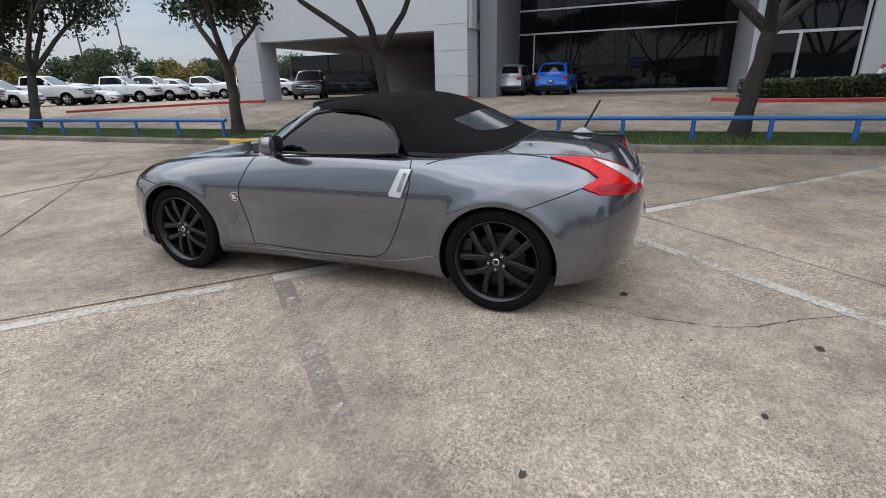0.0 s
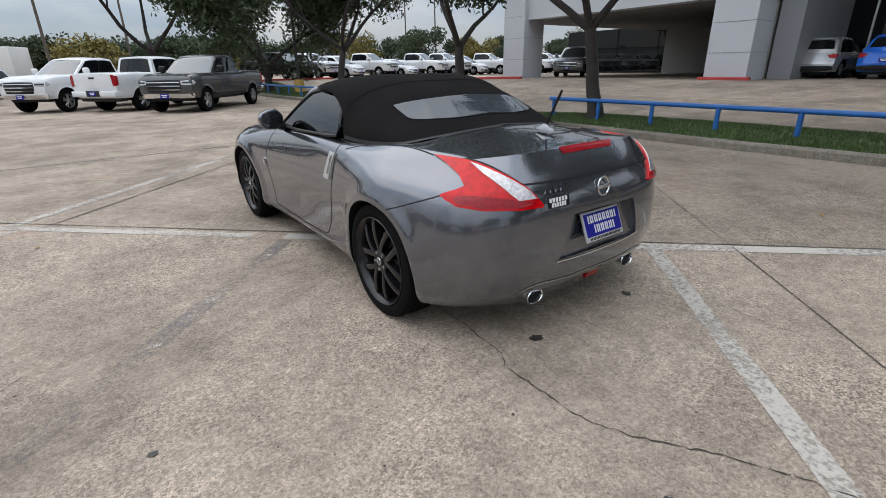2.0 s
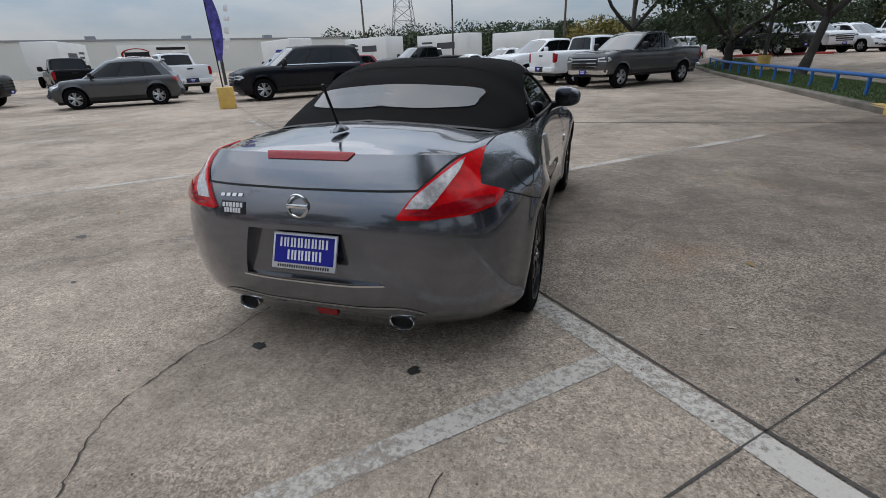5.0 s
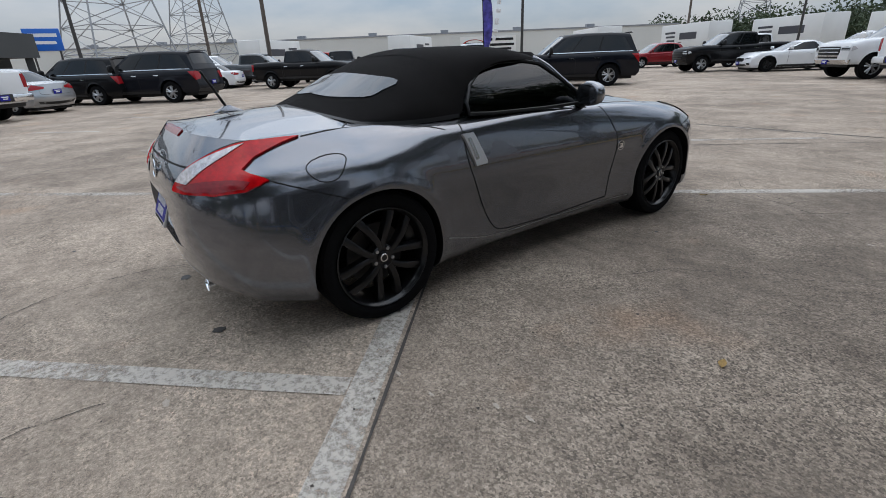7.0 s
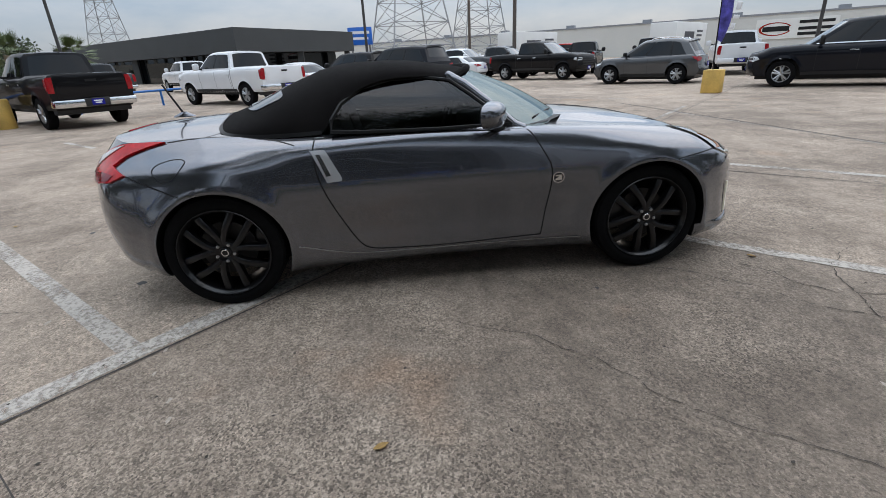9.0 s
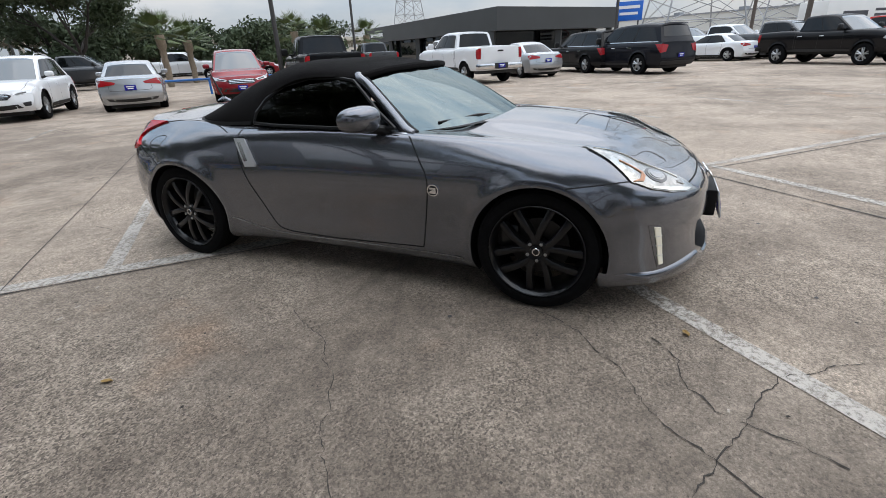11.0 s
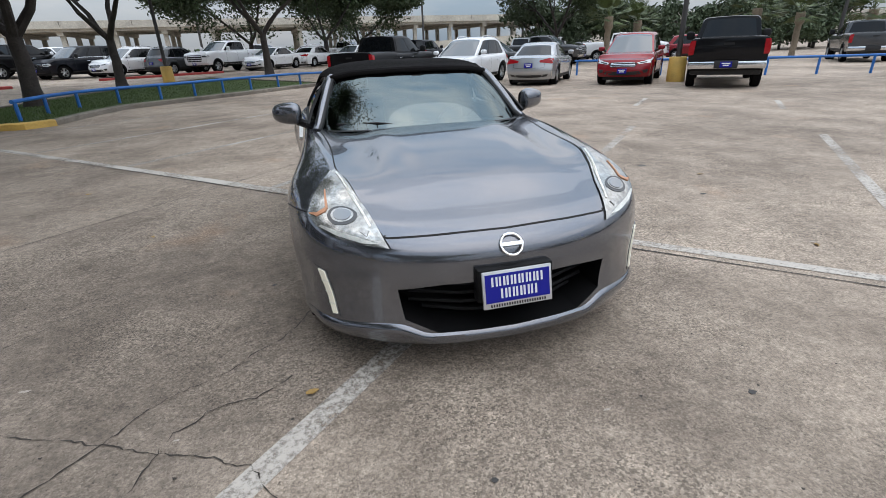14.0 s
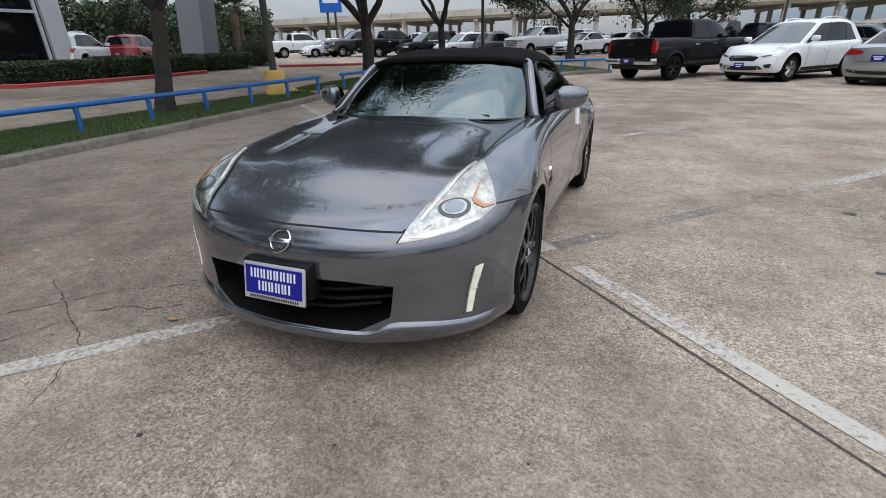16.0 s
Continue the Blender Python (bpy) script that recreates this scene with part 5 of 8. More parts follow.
def car_body(k):
    """The lower body: sides, bonnet, deck and fascias as one skin, with wheel arches left open."""
    hw, floor = k["hw"], k["floor"]
    y0, y1 = k["ends"]
    mid, half = (y0 + y1) / 2, (y1 - y0) / 2
    belly = [(0.0, 0.915), (0.10, 0.955), (0.22, 0.968), (0.45, 0.985), (0.66, 1.0), (0.80, 0.994), (0.90, 0.975), (0.96, 0.945), (1.0, 0.895)]

    def warp(x, y, z):
        yn = (y - mid) / half
        f, b = smooth_step(0.72, 1.0, yn), smooth_step(0.72, 1.0, -yn)
        c = abs(x / hw) ** 2.6
        x2 = x * (1 - k["taper"][0] * 1.6 * f - k["taper"][1] * 1.6 * b)
        y2 = y - f * (curve_at(k["nose"], z) + k["sweep"][0] * c) + b * (curve_at(k["tail"], z) + k["sweep"][1] * c)
        return (x2, y2, z)
    ys = {round(y0 + (y1 - y0) * (0.5 - 0.5 * math.cos(math.pi * i / 40)), 4) for i in range(41)}
    R = k["r"] + 0.07
    for a in k["axles"]:
        ys = {y for y in ys if abs(y - a) > R + 0.01}
        ys |= {round(a + R * math.cos(math.pi * i / 14), 4) for i in range(15)}
    ys = sorted(ys)
    rows_n, across = 12, 10
    bm = fresh()

    def column(y, sg):
        zt = curve_at(k["top"], y)
        zb = floor
        for a in k["axles"]:
            if abs(y - a) < R:
                zb = max(zb, k["r"] + math.sqrt(R * R - (y - a) ** 2))
        out = []
        for j in range(rows_n + 1):
            t = j / rows_n
            t = t + 0.10 * math.sin(math.pi * t) * t
            z = zb + (zt - zb) * min(1.0, t)
            flare = sum(0.022 * math.exp(-((math.hypot(y - a, z - k["r"]) - R) / 0.05) ** 2) for a in k["axles"])
            out.append((sg * hw * (curve_at(belly, (z - floor) / (zt - floor)) + flare), y, z))
        return out
    cols = {sg: [column(y, sg) for y in ys] for sg in (1, -1)}
    made = {sg: [[bm.verts.new(warp(*p)) for p in c] for c in cols[sg]] for sg in (1, -1)}
    for sg in (1, -1):
        for a, b in zip(made[sg], made[sg][1:]):
            for j in range(rows_n):
                bm.faces.new((a[j], a[j + 1], b[j + 1], b[j]))

    def bridge(p, q, va, vb):
        line = [va]
        for i in range(1, across):
            f = i / across
            x = p[0] + (q[0] - p[0]) * f
            line.append((x, p[1], p[2], 0.022 * (1 - (x / p[0]) ** 2)))
        return line + [vb]

    def realise(line, crown):
        return [v if isinstance(v, bmesh.types.BMVert) else bm.verts.new(warp(v[0], v[1], v[2] + (v[3] if crown else 0))) for v in line]
    tops = [realise(bridge(p[-1], q[-1], u[-1], v[-1]), True) for p, q, u, v in zip(cols[1], cols[-1], made[1], made[-1])]
    for a, b in zip(tops, tops[1:]):
        for i in range(across):
            bm.faces.new((a[i], a[i + 1], b[i + 1], b[i]))
    for e in (0, -1):
        rows = [realise(bridge(cols[1][e][j], cols[-1][e][j], made[1][e][j], made[-1][e][j]), False) for j in range(rows_n)] + [tops[e]]
        for a, b in zip(rows, rows[1:]):
            for i in range(across):
                bm.faces.new((a[i], a[i + 1], b[i + 1], b[i]))
    bmesh.ops.recalc_face_normals(bm, faces=bm.faces[:])
    if sum(f.normal.z * f.calc_area() for f in bm.faces) < 0:
        bmesh.ops.reverse_faces(bm, faces=bm.faces[:])
    return bm, warp


class Cabin:
    """The upper body as a surface: sides (b from tail to nose, r from belt to roof), ends and roof (a across)."""

    def __init__(self, c):
        self.c = c

    def z(self, b, r):
        c = self.c
        zt = c["z"][1] - c["drop"][0] * (max(0.0, 0.45 - b) / 0.45) ** 2 - c["drop"][1] * (max(0.0, b - 0.55) / 0.45) ** 2
        return c["z"][0] + (zt - c["z"][0]) * r

    def half(self, b, r):
        c = self.c
        w = c["w"][0] + (c["w"][1] - c["w"][0]) * r - 0.06 * (max(0.0, r - 0.86) / 0.14) ** 2
        return w * (1 - 0.05 * abs(2 * b - 1) ** 3)

    def at(self, a, b, r):
        """a across (-1 to 1), b along, r up."""
        c = self.c
        yf = c["front"][0] + (c["front"][1] - c["front"][0]) * r - c["bow"][0] * a * a
        yb = c["back"][0] + (c["back"][1] - c["back"][0]) * r + c["bow"][1] * a * a
        crown = 0.03 * (1 - a * a) * r
        return Vector((a * self.half(b, r), yb + (yf - yb) * b, self.z(b, r) + crown))

    def along(self, y, r=0.4):
        p, q = self.at(1, 0, r).y, self.at(1, 1, r).y
        return (y - p) / (q - p)

    def mesh(self):
        bm = fresh()
        rs = [0, 0.2, 0.4, 0.6, 0.75, 0.86, 0.92, 0.97, 1.0]
        bs = [i / 16 for i in range(17)]
        ax = [i / 6 - 1 for i in range(13)]

        def fill(grid):
            vs = [[bm.verts.new(p) for p in row] for row in grid]
            for p, q in zip(vs, vs[1:]):
                for i in range(len(p) - 1):
                    bm.faces.new((p[i], p[i + 1], q[i + 1], q[i]))
        for sg in (1, -1):
            fill([[self.at(sg, b, r) for b in bs] for r in rs])
        for b in (0, 1):
            fill([[self.at(a, b, r) for a in ax] for r in rs])
        fill([[self.at(a, b, 1) for a in ax] for b in bs])
        bmesh.ops.remove_doubles(bm, verts=bm.verts[:], dist=0.0005)
        bmesh.ops.recalc_face_normals(bm, faces=bm.faces[:])
        return bm

    def pane(self, name, corners, mat, parent, lift=0.006, label=""):
        """A sheet between four (a, b, r) corners, proud of the cabin by lift; its upper corners are rounded off."""
        n, m = 10, 6
        bm = fresh()
        (a0, b0, r0), (a1, b1, r1), (a2, b2, r2), (a3, b3, r3) = corners
        grid = []
        for j in range(m + 1):
            g = j / m
            row = []
            for i in range(n + 1):
                f = i / n
                q = [(1 - g) * ((1 - f) * u0 + f * u1) + g * ((1 - f) * u3 + f * u2) for u0, u1, u2, u3 in ((a0, a1, a2, a3), (b0, b1, b2, b3), (r0, r1, r2, r3))]
                if j == m and i in (0, n):
                    q[2] -= 0.03
                p = self.at(*q)
                e = 0.01
                if abs(q[0]) > 0.99:
                    nrm = Vector((math.copysign(1, q[0]), 0, 0.3))
                else:
                    nrm = Vector((0.25 * q[0], 1 if q[1] > 0.5 else -1, 0.6))
                row.append(bm.verts.new(p + nrm.normalized() * lift))
            grid.append(row)
        for p, q in zip(grid, grid[1:]):
            for i in range(n):
                bm.faces.new((p[i], p[i + 1], q[i + 1], q[i]))
        bmesh.ops.recalc_face_normals(bm, faces=bm.faces[:])
        f = bm.faces[:][len(bm.faces) // 2]
        c = f.calc_center_median()
        out = Vector((c.x, 0, 0)) if abs(a0) > 0.99 and abs(a1) > 0.99 and a0 * a1 > 0 else Vector((0, 1 if b0 > 0.5 else -1, 0))
        if f.normal.dot(out) < 0:
            bmesh.ops.reverse_faces(bm, faces=bm.faces[:])
        rim = [e for e in bm.edges if len(e.link_faces) == 1]
        ext = bmesh.ops.extrude_edge_only(bm, edges=rim)
        for v in [q for q in ext["geom"] if isinstance(q, bmesh.types.BMVert)]:
            v.co -= out.normalized() * 0.018
        return part(name, bm, mat, parent, label)


def panel(bm, pts, thick=0.012, axis=(1, 0, 0)):
    """A thin slab on a flat outline, thickened along axis."""
    ax = Vector(axis) * thick
    lo = [bm.verts.new(Vector(p)) for p in pts]
    hi = [bm.verts.new(Vector(p) + ax) for p in pts]
    bm.faces.new(hi)
    bm.faces.new(lo[::-1])
    n = len(pts)
    for i in range(n):
        bm.faces.new((lo[i], lo[(i + 1) % n], hi[(i + 1) % n], hi[i]))
    bmesh.ops.recalc_face_normals(bm, faces=bm.faces[:])


def plate_parts(parent, y, z, facing, x=0.0, w=0.30, h=0.15):
    """A dealer plate in blue with its white writing drawn as bars."""
    bm = fresh()
    box(bm, x - w / 2, x + w / 2, min(y, y + 0.012 * facing), max(y, y + 0.012 * facing), z - h / 2, z + h / 2)
    pl = part("plate", bm, PLATE_BLUE, parent, "blue dealer plate")
    for dz, ww in ((0.028, 0.72), (-0.022, 0.5)):
        bm = fresh()
        y1 = y + 0.016 * facing
        box(bm, x - w * ww / 2, x + w * ww / 2, min(y, y1), max(y, y1), z + dz - 0.015, z + dz + 0.015)
        part("writing_bar", bm, PLATE_WHITE, pl, smooth=False)


def rect(x0, x1, y, z0, z1):
    return [(x0, y, z0), (x1, y, z0), (x1, y, z1), (x0, y, z1)]


def vehicle(name, kind, paint, label, category, scale=(1, 1, 1), rim=None, trim_bumper=None, glass=None, plates=(1, 1), group="parked vehicles", rails=False):
    global SKIN
    k = KINDS[kind]
    hw, r, floor = k["hw"], k["r"], k["floor"]
    yr, yf = k["ends"]
    car = thing(name, Matrix(), label, category, group)
    rim = rim or ALLOY
    glass = glass or CAR_GLASS
    shell, warp = car_body(k)
    SKIN = BVHTree.FromBMesh(shell)
    body = part("body", shell, paint, car)
    cab = Cabin(k["cab"])
    part("cabin", cab.mesh(), paint, car)
    tall = kind in ("pickup", "suv")
    # glass, with black pillars between the side windows
    cab.pane("windscreen", [(-0.93, 1, 0.06), (0.93, 1, 0.06), (0.91, 1, 0.93), (-0.91, 1, 0.93)], LIGHT_GLASS, car)
    lo = 0.12 if kind == "pickup" else (0.34 if kind in ("suv", "crossover") else 0.16)
    cab.pane("rear_window", [(-0.86, 0, lo), (0.86, 0, lo), (0.84, 0, 0.90), (-0.84, 0, 0.90)], glass, car)
    cuts = [k["doors"][1], k["doors"][2]] if kind in ("sedan", "suv", "crossover") else [k["doors"][1]]
    bs = [0.955] + [cab.along(y) for y in cuts] + [{"pickup": 0.06, "suv": 0.05, "crossover": 0.11, "sedan": 0.17, "coupe": 0.30}[kind]]
    r0, r1 = 0.13, 0.86
    for side in (-1, 1):
        for i in range(len(bs) - 1):
            f0, b0 = bs[i] - (0.012 if i else 0), bs[i + 1] + (0.012 if i < len(bs) - 2 else 0)
            last = i == len(bs) - 2 and kind != "pickup"
            cab.pane("side_window", [(side, b0, r0), (side, f0, r0), (side, f0 - (0.02 if i == 0 else 0), r1), (side, b0 + (0.05 if last else 0), r1 - (0.06 if last else 0))], glass, car)
        for b in bs[1:-1]:
            cab.pane("door_pillar", [(side, b - 0.013, r0), (side, b + 0.013, r0), (side, b + 0.013, r1), (side, b - 0.013, r1)], TRIM, car, 0.004)
        if kind == "suv":
            cab.pane("window_line", [(side, 0.04, 0.075), (side, 0.965, 0.075), (side, 0.965, 0.115), (side, 0.04, 0.115)], CHROME, car, 0.010, "bright chrome window line")
        # mirror on a short arm
        ym = k["cab"]["front"][0] - 0.50
        bm = fresh()
        zc = k["cab"]["z"][0] + 0.17
        xm = side * (k["cab"]["w"][0] + (0.20 if tall else 0.14))
        sx, sz = (0.13, 0.13) if tall else (0.11, 0.075)
        bmesh.ops.create_uvsphere(bm, u_segments=14, v_segments=10, radius=1.0)
        for v in bm.verts:
            c = Vector([math.copysign(abs(q) ** 0.6, q) for q in v.co])
            v.co = Vector((xm + c.x * sx, ym + c.y * (0.09 if c.y > 0 else 0.04), zc + c.z * sz))
        mirror = part("door_mirror", bm, paint if paint in (P_WHITE, P_SILVER, P_RED) else TRIM, car)
        bm = fresh()
        polytube(bm, [(side * (k["cab"]["w"][0] - 0.06), ym + 0.03, zc - 0.10), (xm, ym + 0.02, zc - 0.02)], [0.035, 0.03], 6)
        part("mirror_arm", bm, TRIM, mirror)
        if rails:
            bm = fresh()
            p = [cab.at(side * 0.9, b, 1) for b in (0.10, 0.16, 0.5, 0.80, 0.86)]
            polytube(bm, [p[0], p[1] + Vector((0, 0, 0.05)), p[2] + Vector((0, 0, 0.055)), p[3] + Vector((0, 0, 0.05)), p[4]], [0.016] * 5, 6)
            part("roof_rail", bm, CHROME, car)
    zb = k["cab"]["z"][0]
    # door shuts, handles, sills
    for y in sorted(set(k["doors"])):
        lean = 0.0 if y != k["doors"][2] or kind in ("pickup", "coupe") else 0.10
        seam("door_gap", [(hw, y, zb - 0.01), (hw, y + 0.01, zb - 0.2), (hw, y + lean, floor + 0.14)], 0.012, GAP, body, 0.002, 14)
    for y in sorted(set(k["doors"][1:])):
        patch("door_handle", [(hw, y + 0.05, zb - 0.16), (hw, y + 0.26, zb - 0.15), (hw, y + 0.26, zb - 0.115), (hw, y + 0.05, zb - 0.125)], CHROME if paint in (P_BLACK, P_NAVY) else paint, body, 0.022, 1)
    seam("sill", [(hw, k["axles"][1] + r + 0.10, floor + 0.05), (hw, k["axles"][0] - r - 0.10, floor + 0.05)], 0.11, LOW_BLACK, body, 0.006, 8)
    seam("bonnet_gap", [(hw * 0.80, k["cab"]["front"][0] - 0.1, zb + 0.05), (hw * 0.80, (k["cab"]["front"][0] + yf) / 2, zb), (hw * 0.72, yf - 0.25, curve_at(k["top"], yf - 0.2))], 0.010, GAP, body, 0.002, 16)
    for y in k["axles"]:
        for side in (-1, 1):
            wheel_parts(car, side * (hw - 0.145), y, r, rim, side)
    bm = fresh()
    box(bm, -hw + 0.26, hw - 0.26, yr + 0.30, yf - 0.30, floor - 0.10, floor + 0.45)
    part("underbody", bm, TRIM, car)
    # the face: grille, lamps, bumper
    n = hw
    if tall:
        g0, g1, gw = (0.70, 1.10, 0.60) if kind == "pickup" else (0.62, 0.95, 0.62)
        grille = patch("grille", [(-gw * n, yf, g1), (gw * n, yf, g1), (gw * n * 1.02, yf, (g0 + g1) / 2), (gw * n * 0.92, yf, g0), (-gw * n * 0.92, yf, g0), (-gw * n * 1.02, yf, (g0 + g1) / 2)], TRIM, body, 0.010, 2, both=False)[0]
        for i in range(3):
            z = g0 + (i + 0.7) * (g1 - g0) / 3.3
            patch("grille_bar", rect(-gw * n * 0.97, gw * n * 0.97, yf, z - 0.018, z + 0.018), CHROME if trim_bumper is CHROME or kind == "suv" else paint, grille, 0.024, 2, both=False)
        lamps = [(gw * n + 0.02, yf, g1 - 0.02), (n, yf - 0.28, g1 - 0.01), (n, yf - 0.36, g1 - 0.10), (n, yf - 0.2, g1 - 0.17), (gw * n + 0.03, yf, g1 - 0.15)]
        for h in patch("headlamp", lamps, CLEAR_LENS, body, 0.012, 2):
            s = 1 if h.data.vertices[0].co.x > 0 else -1
            patch("lamp_inside", [(s * (gw * n + 0.06), yf, g1 - 0.05), (s * (n - 0.06), yf - 0.12, g1 - 0.05), (s * (n - 0.06), yf - 0.12, g1 - 0.11), (s * (gw * n + 0.06), yf, g1 - 0.11)], DARK_LENS, h, 0.016, 1, both=False)
        patch("front_bumper", [(-n, yf - 0.22, g0 - 0.03), (0, yf, g0 - 0.03), (n, yf - 0.22, g0 - 0.03), (n, yf - 0.22, g0 - 0.17), (0, yf, g0 - 0.17), (-n, yf - 0.22, g0 - 0.17)], trim_bumper or paint, body, 0.03, 3, both=False)
        patch("lower_grille", [(-0.7 * n, yf - 0.02, g0 - 0.18), (0.7 * n, yf - 0.02, g0 - 0.18), (0.6 * n, yf - 0.05, floor + 0.01), (-0.6 * n, yf - 0.05, floor + 0.01)], LOW_BLACK, body, 0.012, 2, both=False)
    else:
        zl = {"crossover": 0.76, "sedan": 0.66, "coupe": 0.68}[kind]
        grille = patch("grille", [(-0.42 * n, yf, zl), (0.42 * n, yf, zl), (0.52 * n, yf, zl - 0.06), (0.40 * n, yf, zl - 0.18), (-0.40 * n, yf, zl - 0.18), (-0.52 * n, yf, zl - 0.06)], TRIM, body, 0.008, 2, both=False)[0]
        for i in range(3 if kind == "crossover" else 2):
            z = zl - 0.03 - 0.055 * i
            patch("grille_bar", rect(-0.44 * n, 0.44 * n, yf, z - 0.009, z + 0.009), CHROME, grille, 0.016, 2, both=False)
        for h in patch("headlamp", [(0.50 * n, yf - 0.02, zl - 0.01), (0.74 * n, yf - 0.10, zl + 0.045), (n, yf - 0.46, zl + 0.125), (n, yf - 0.44, zl + 0.06), (n * 0.98, yf - 0.22, zl - 0.03), (0.56 * n, yf - 0.03, zl - 0.075)], CLEAR_LENS, body, 0.008, 3):
            s = 1 if h.data.vertices[0].co.x > 0 else -1
            patch("lamp_inside", [(s * 0.60 * n, yf - 0.02, zl - 0.01), (s * 0.84 * n, yf - 0.16, zl + 0.03), (s * 0.84 * n, yf - 0.16, zl - 0.02), (s * 0.62 * n, yf - 0.03, zl - 0.05)], DARK_LENS, h, 0.012, 2, both=False)
        patch("lower_grille", [(-0.60 * n, yf, floor + 0.17), (0.60 * n, yf, floor + 0.17), (0.70 * n, yf - 0.03, floor + 0.03), (-0.70 * n, yf - 0.03, floor + 0.03)], LOW_BLACK, body, 0.008, 2, both=False)
        patch("fog_pocket", [(0.70 * n, yf - 0.05, floor + 0.22), (0.88 * n, yf - 0.16, floor + 0.24), (0.86 * n, yf - 0.14, floor + 0.10), (0.74 * n, yf - 0.06, floor + 0.09)], LOW_BLACK, body, 0.007, 2)
    bump = 0.0
    # the tail
    if kind == "pickup":
        patch("tail_lamp", [(n - 0.17, yr, 1.30), (n + 0.02, yr, 1.30), (n + 0.02, yr + 0.16, 1.28), (n + 0.02, yr + 0.13, 0.95), (n, yr, 0.92), (n - 0.15, yr, 0.92)], CAR_RED, body, 0.012, 3)
        tg = patch("tailgate", rect(-n + 0.20, n - 0.20, yr, 0.80, 1.335), paint, body, 0.012, 2, both=False)[0]
        patch("tailgate_recess", rect(-n + 0.27, n - 0.27, yr, 0.86, 1.10), paint, tg, 0.018, 2, both=False)
        patch("latch", rect(-0.13, 0.13, yr, 1.165, 1.225), TRIM, tg, 0.020, 1, both=False)
        bm = fresh()
        box(bm, -n + 0.03, n - 0.03, yr - 0.10, yr + 0.22, 0.55, 0.755, 0.045)
        bumper = part("rear_bumper", bm, trim_bumper or paint, car)
        bm = fresh()
        box(bm, -0.30, 0.30, yr - 0.112, yr - 0.02, 0.565, 0.765, 0.02)
        part("step", bm, LOW_BLACK, bumper)
        bump = 0.115
        bm = fresh()
        box(bm, -n + 0.12, n - 0.12, yr + 0.15, yr + 0.5, 0.38, 0.60, 0.04)
        part("rear_valance", bm, LOW_BLACK, car)
        seam("cab_gap", [(n, -1.03, 1.34), (n, -1.03, 0.60)], 0.022, GAP, body, 0.003, 10)
    elif kind in ("suv", "crossover"):
        zt = 1.16 if kind == "suv" else 0.99
        zl = 0.82 if kind == "suv" else 0.80
        patch("tail_lamp", [(0.62 * n, yr, zt - 0.04), (n, yr + 0.10, zt + 0.02), (n, yr + 0.42, zt + 0.0), (n, yr + 0.30, zt - 0.10), (n, yr + 0.14, zl), (0.74 * n, yr, zl + 0.05)], CAR_RED, body, 0.012, 3)
        seam("hatch_gap", [(0.72 * n, yr, zt), (0.72 * n, yr, 0.62), (0, yr, 0.58)], 0.010, GAP, body, 0.002, 20)
        patch("rear_bumper", [(-0.9 * n, yr + 0.06, 0.50), (0, yr, 0.52), (0.9 * n, yr + 0.06, 0.50), (0.92 * n, yr + 0.12, floor + 0.04), (0, yr, floor + 0.04), (-0.92 * n, yr + 0.12, floor + 0.04)], LOW_BLACK, body, 0.018, 3, both=False)
        cab.pane("roof_spoiler", [(-0.9, 0, 0.93), (0.9, 0, 0.93), (0.88, 0, 1.0), (-0.88, 0, 1.0)], paint, car, 0.09)
        bump = 0.03
    else:
        zt = 0.86
        patch("tail_lamp", [(0.42 * n, yr, zt + 0.02), (0.80 * n, yr + 0.05, zt + 0.06), (n, yr + 0.36, zt + 0.08), (n, yr + 0.30, zt - 0.01), (0.96 * n, yr + 0.10, zt - 0.09), (0.46 * n, yr, zt - 0.05)], CAR_RED, body, 0.008, 3)
        seam("boot_gap", [(0.0, yr, 0.62), (0.60 * n, yr, 0.64), (0.66 * n, yr, 0.80), (0.74 * n, yr + 0.3, 1.0)], 0.009, GAP, body, 0.002, 24)
        patch("rear_valance", [(-0.8 * n, yr + 0.05, floor + 0.15), (0, yr, floor + 0.13), (0.8 * n, yr + 0.05, floor + 0.15), (0.75 * n, yr + 0.05, floor + 0.03), (-0.75 * n, yr + 0.05, floor + 0.03)], LOW_BLACK, body, 0.008, 2, both=False)
        bump = 0.02
    if plates[0]:
        z = {"pickup": 0.58, "suv": 0.54, "crossover": 0.46, "sedan": 0.40, "coupe": 0.42}[kind]
        q, _ = on_skin((0, yf + 0.1, z), 0)
        plate_parts(car, q.y + 0.036, z, 1)
    if plates[1]:
        z = {"pickup": 0.665, "suv": 0.72, "crossover": 0.70, "sedan": 0.70, "coupe": 0.70}[kind]
        q, _ = on_skin((0, yr - 0.1, z), 0)
        plate_parts(car, (q.y if kind != "pickup" else yr) - bump - 0.002, z, -1)
    if scale != (1, 1, 1):
        car.scale = scale
    return car


def set_down(car, x, y, rz):
    car.matrix_world = pose(x, y, ground_z(x, y), 0, 0, rz) @ Matrix.Diagonal((*car.scale, 1))
    return car


def beside(car, x, y, rz):
    return copy_thing(car, pose(x, y, ground_z(x, y), 0, 0, rz))


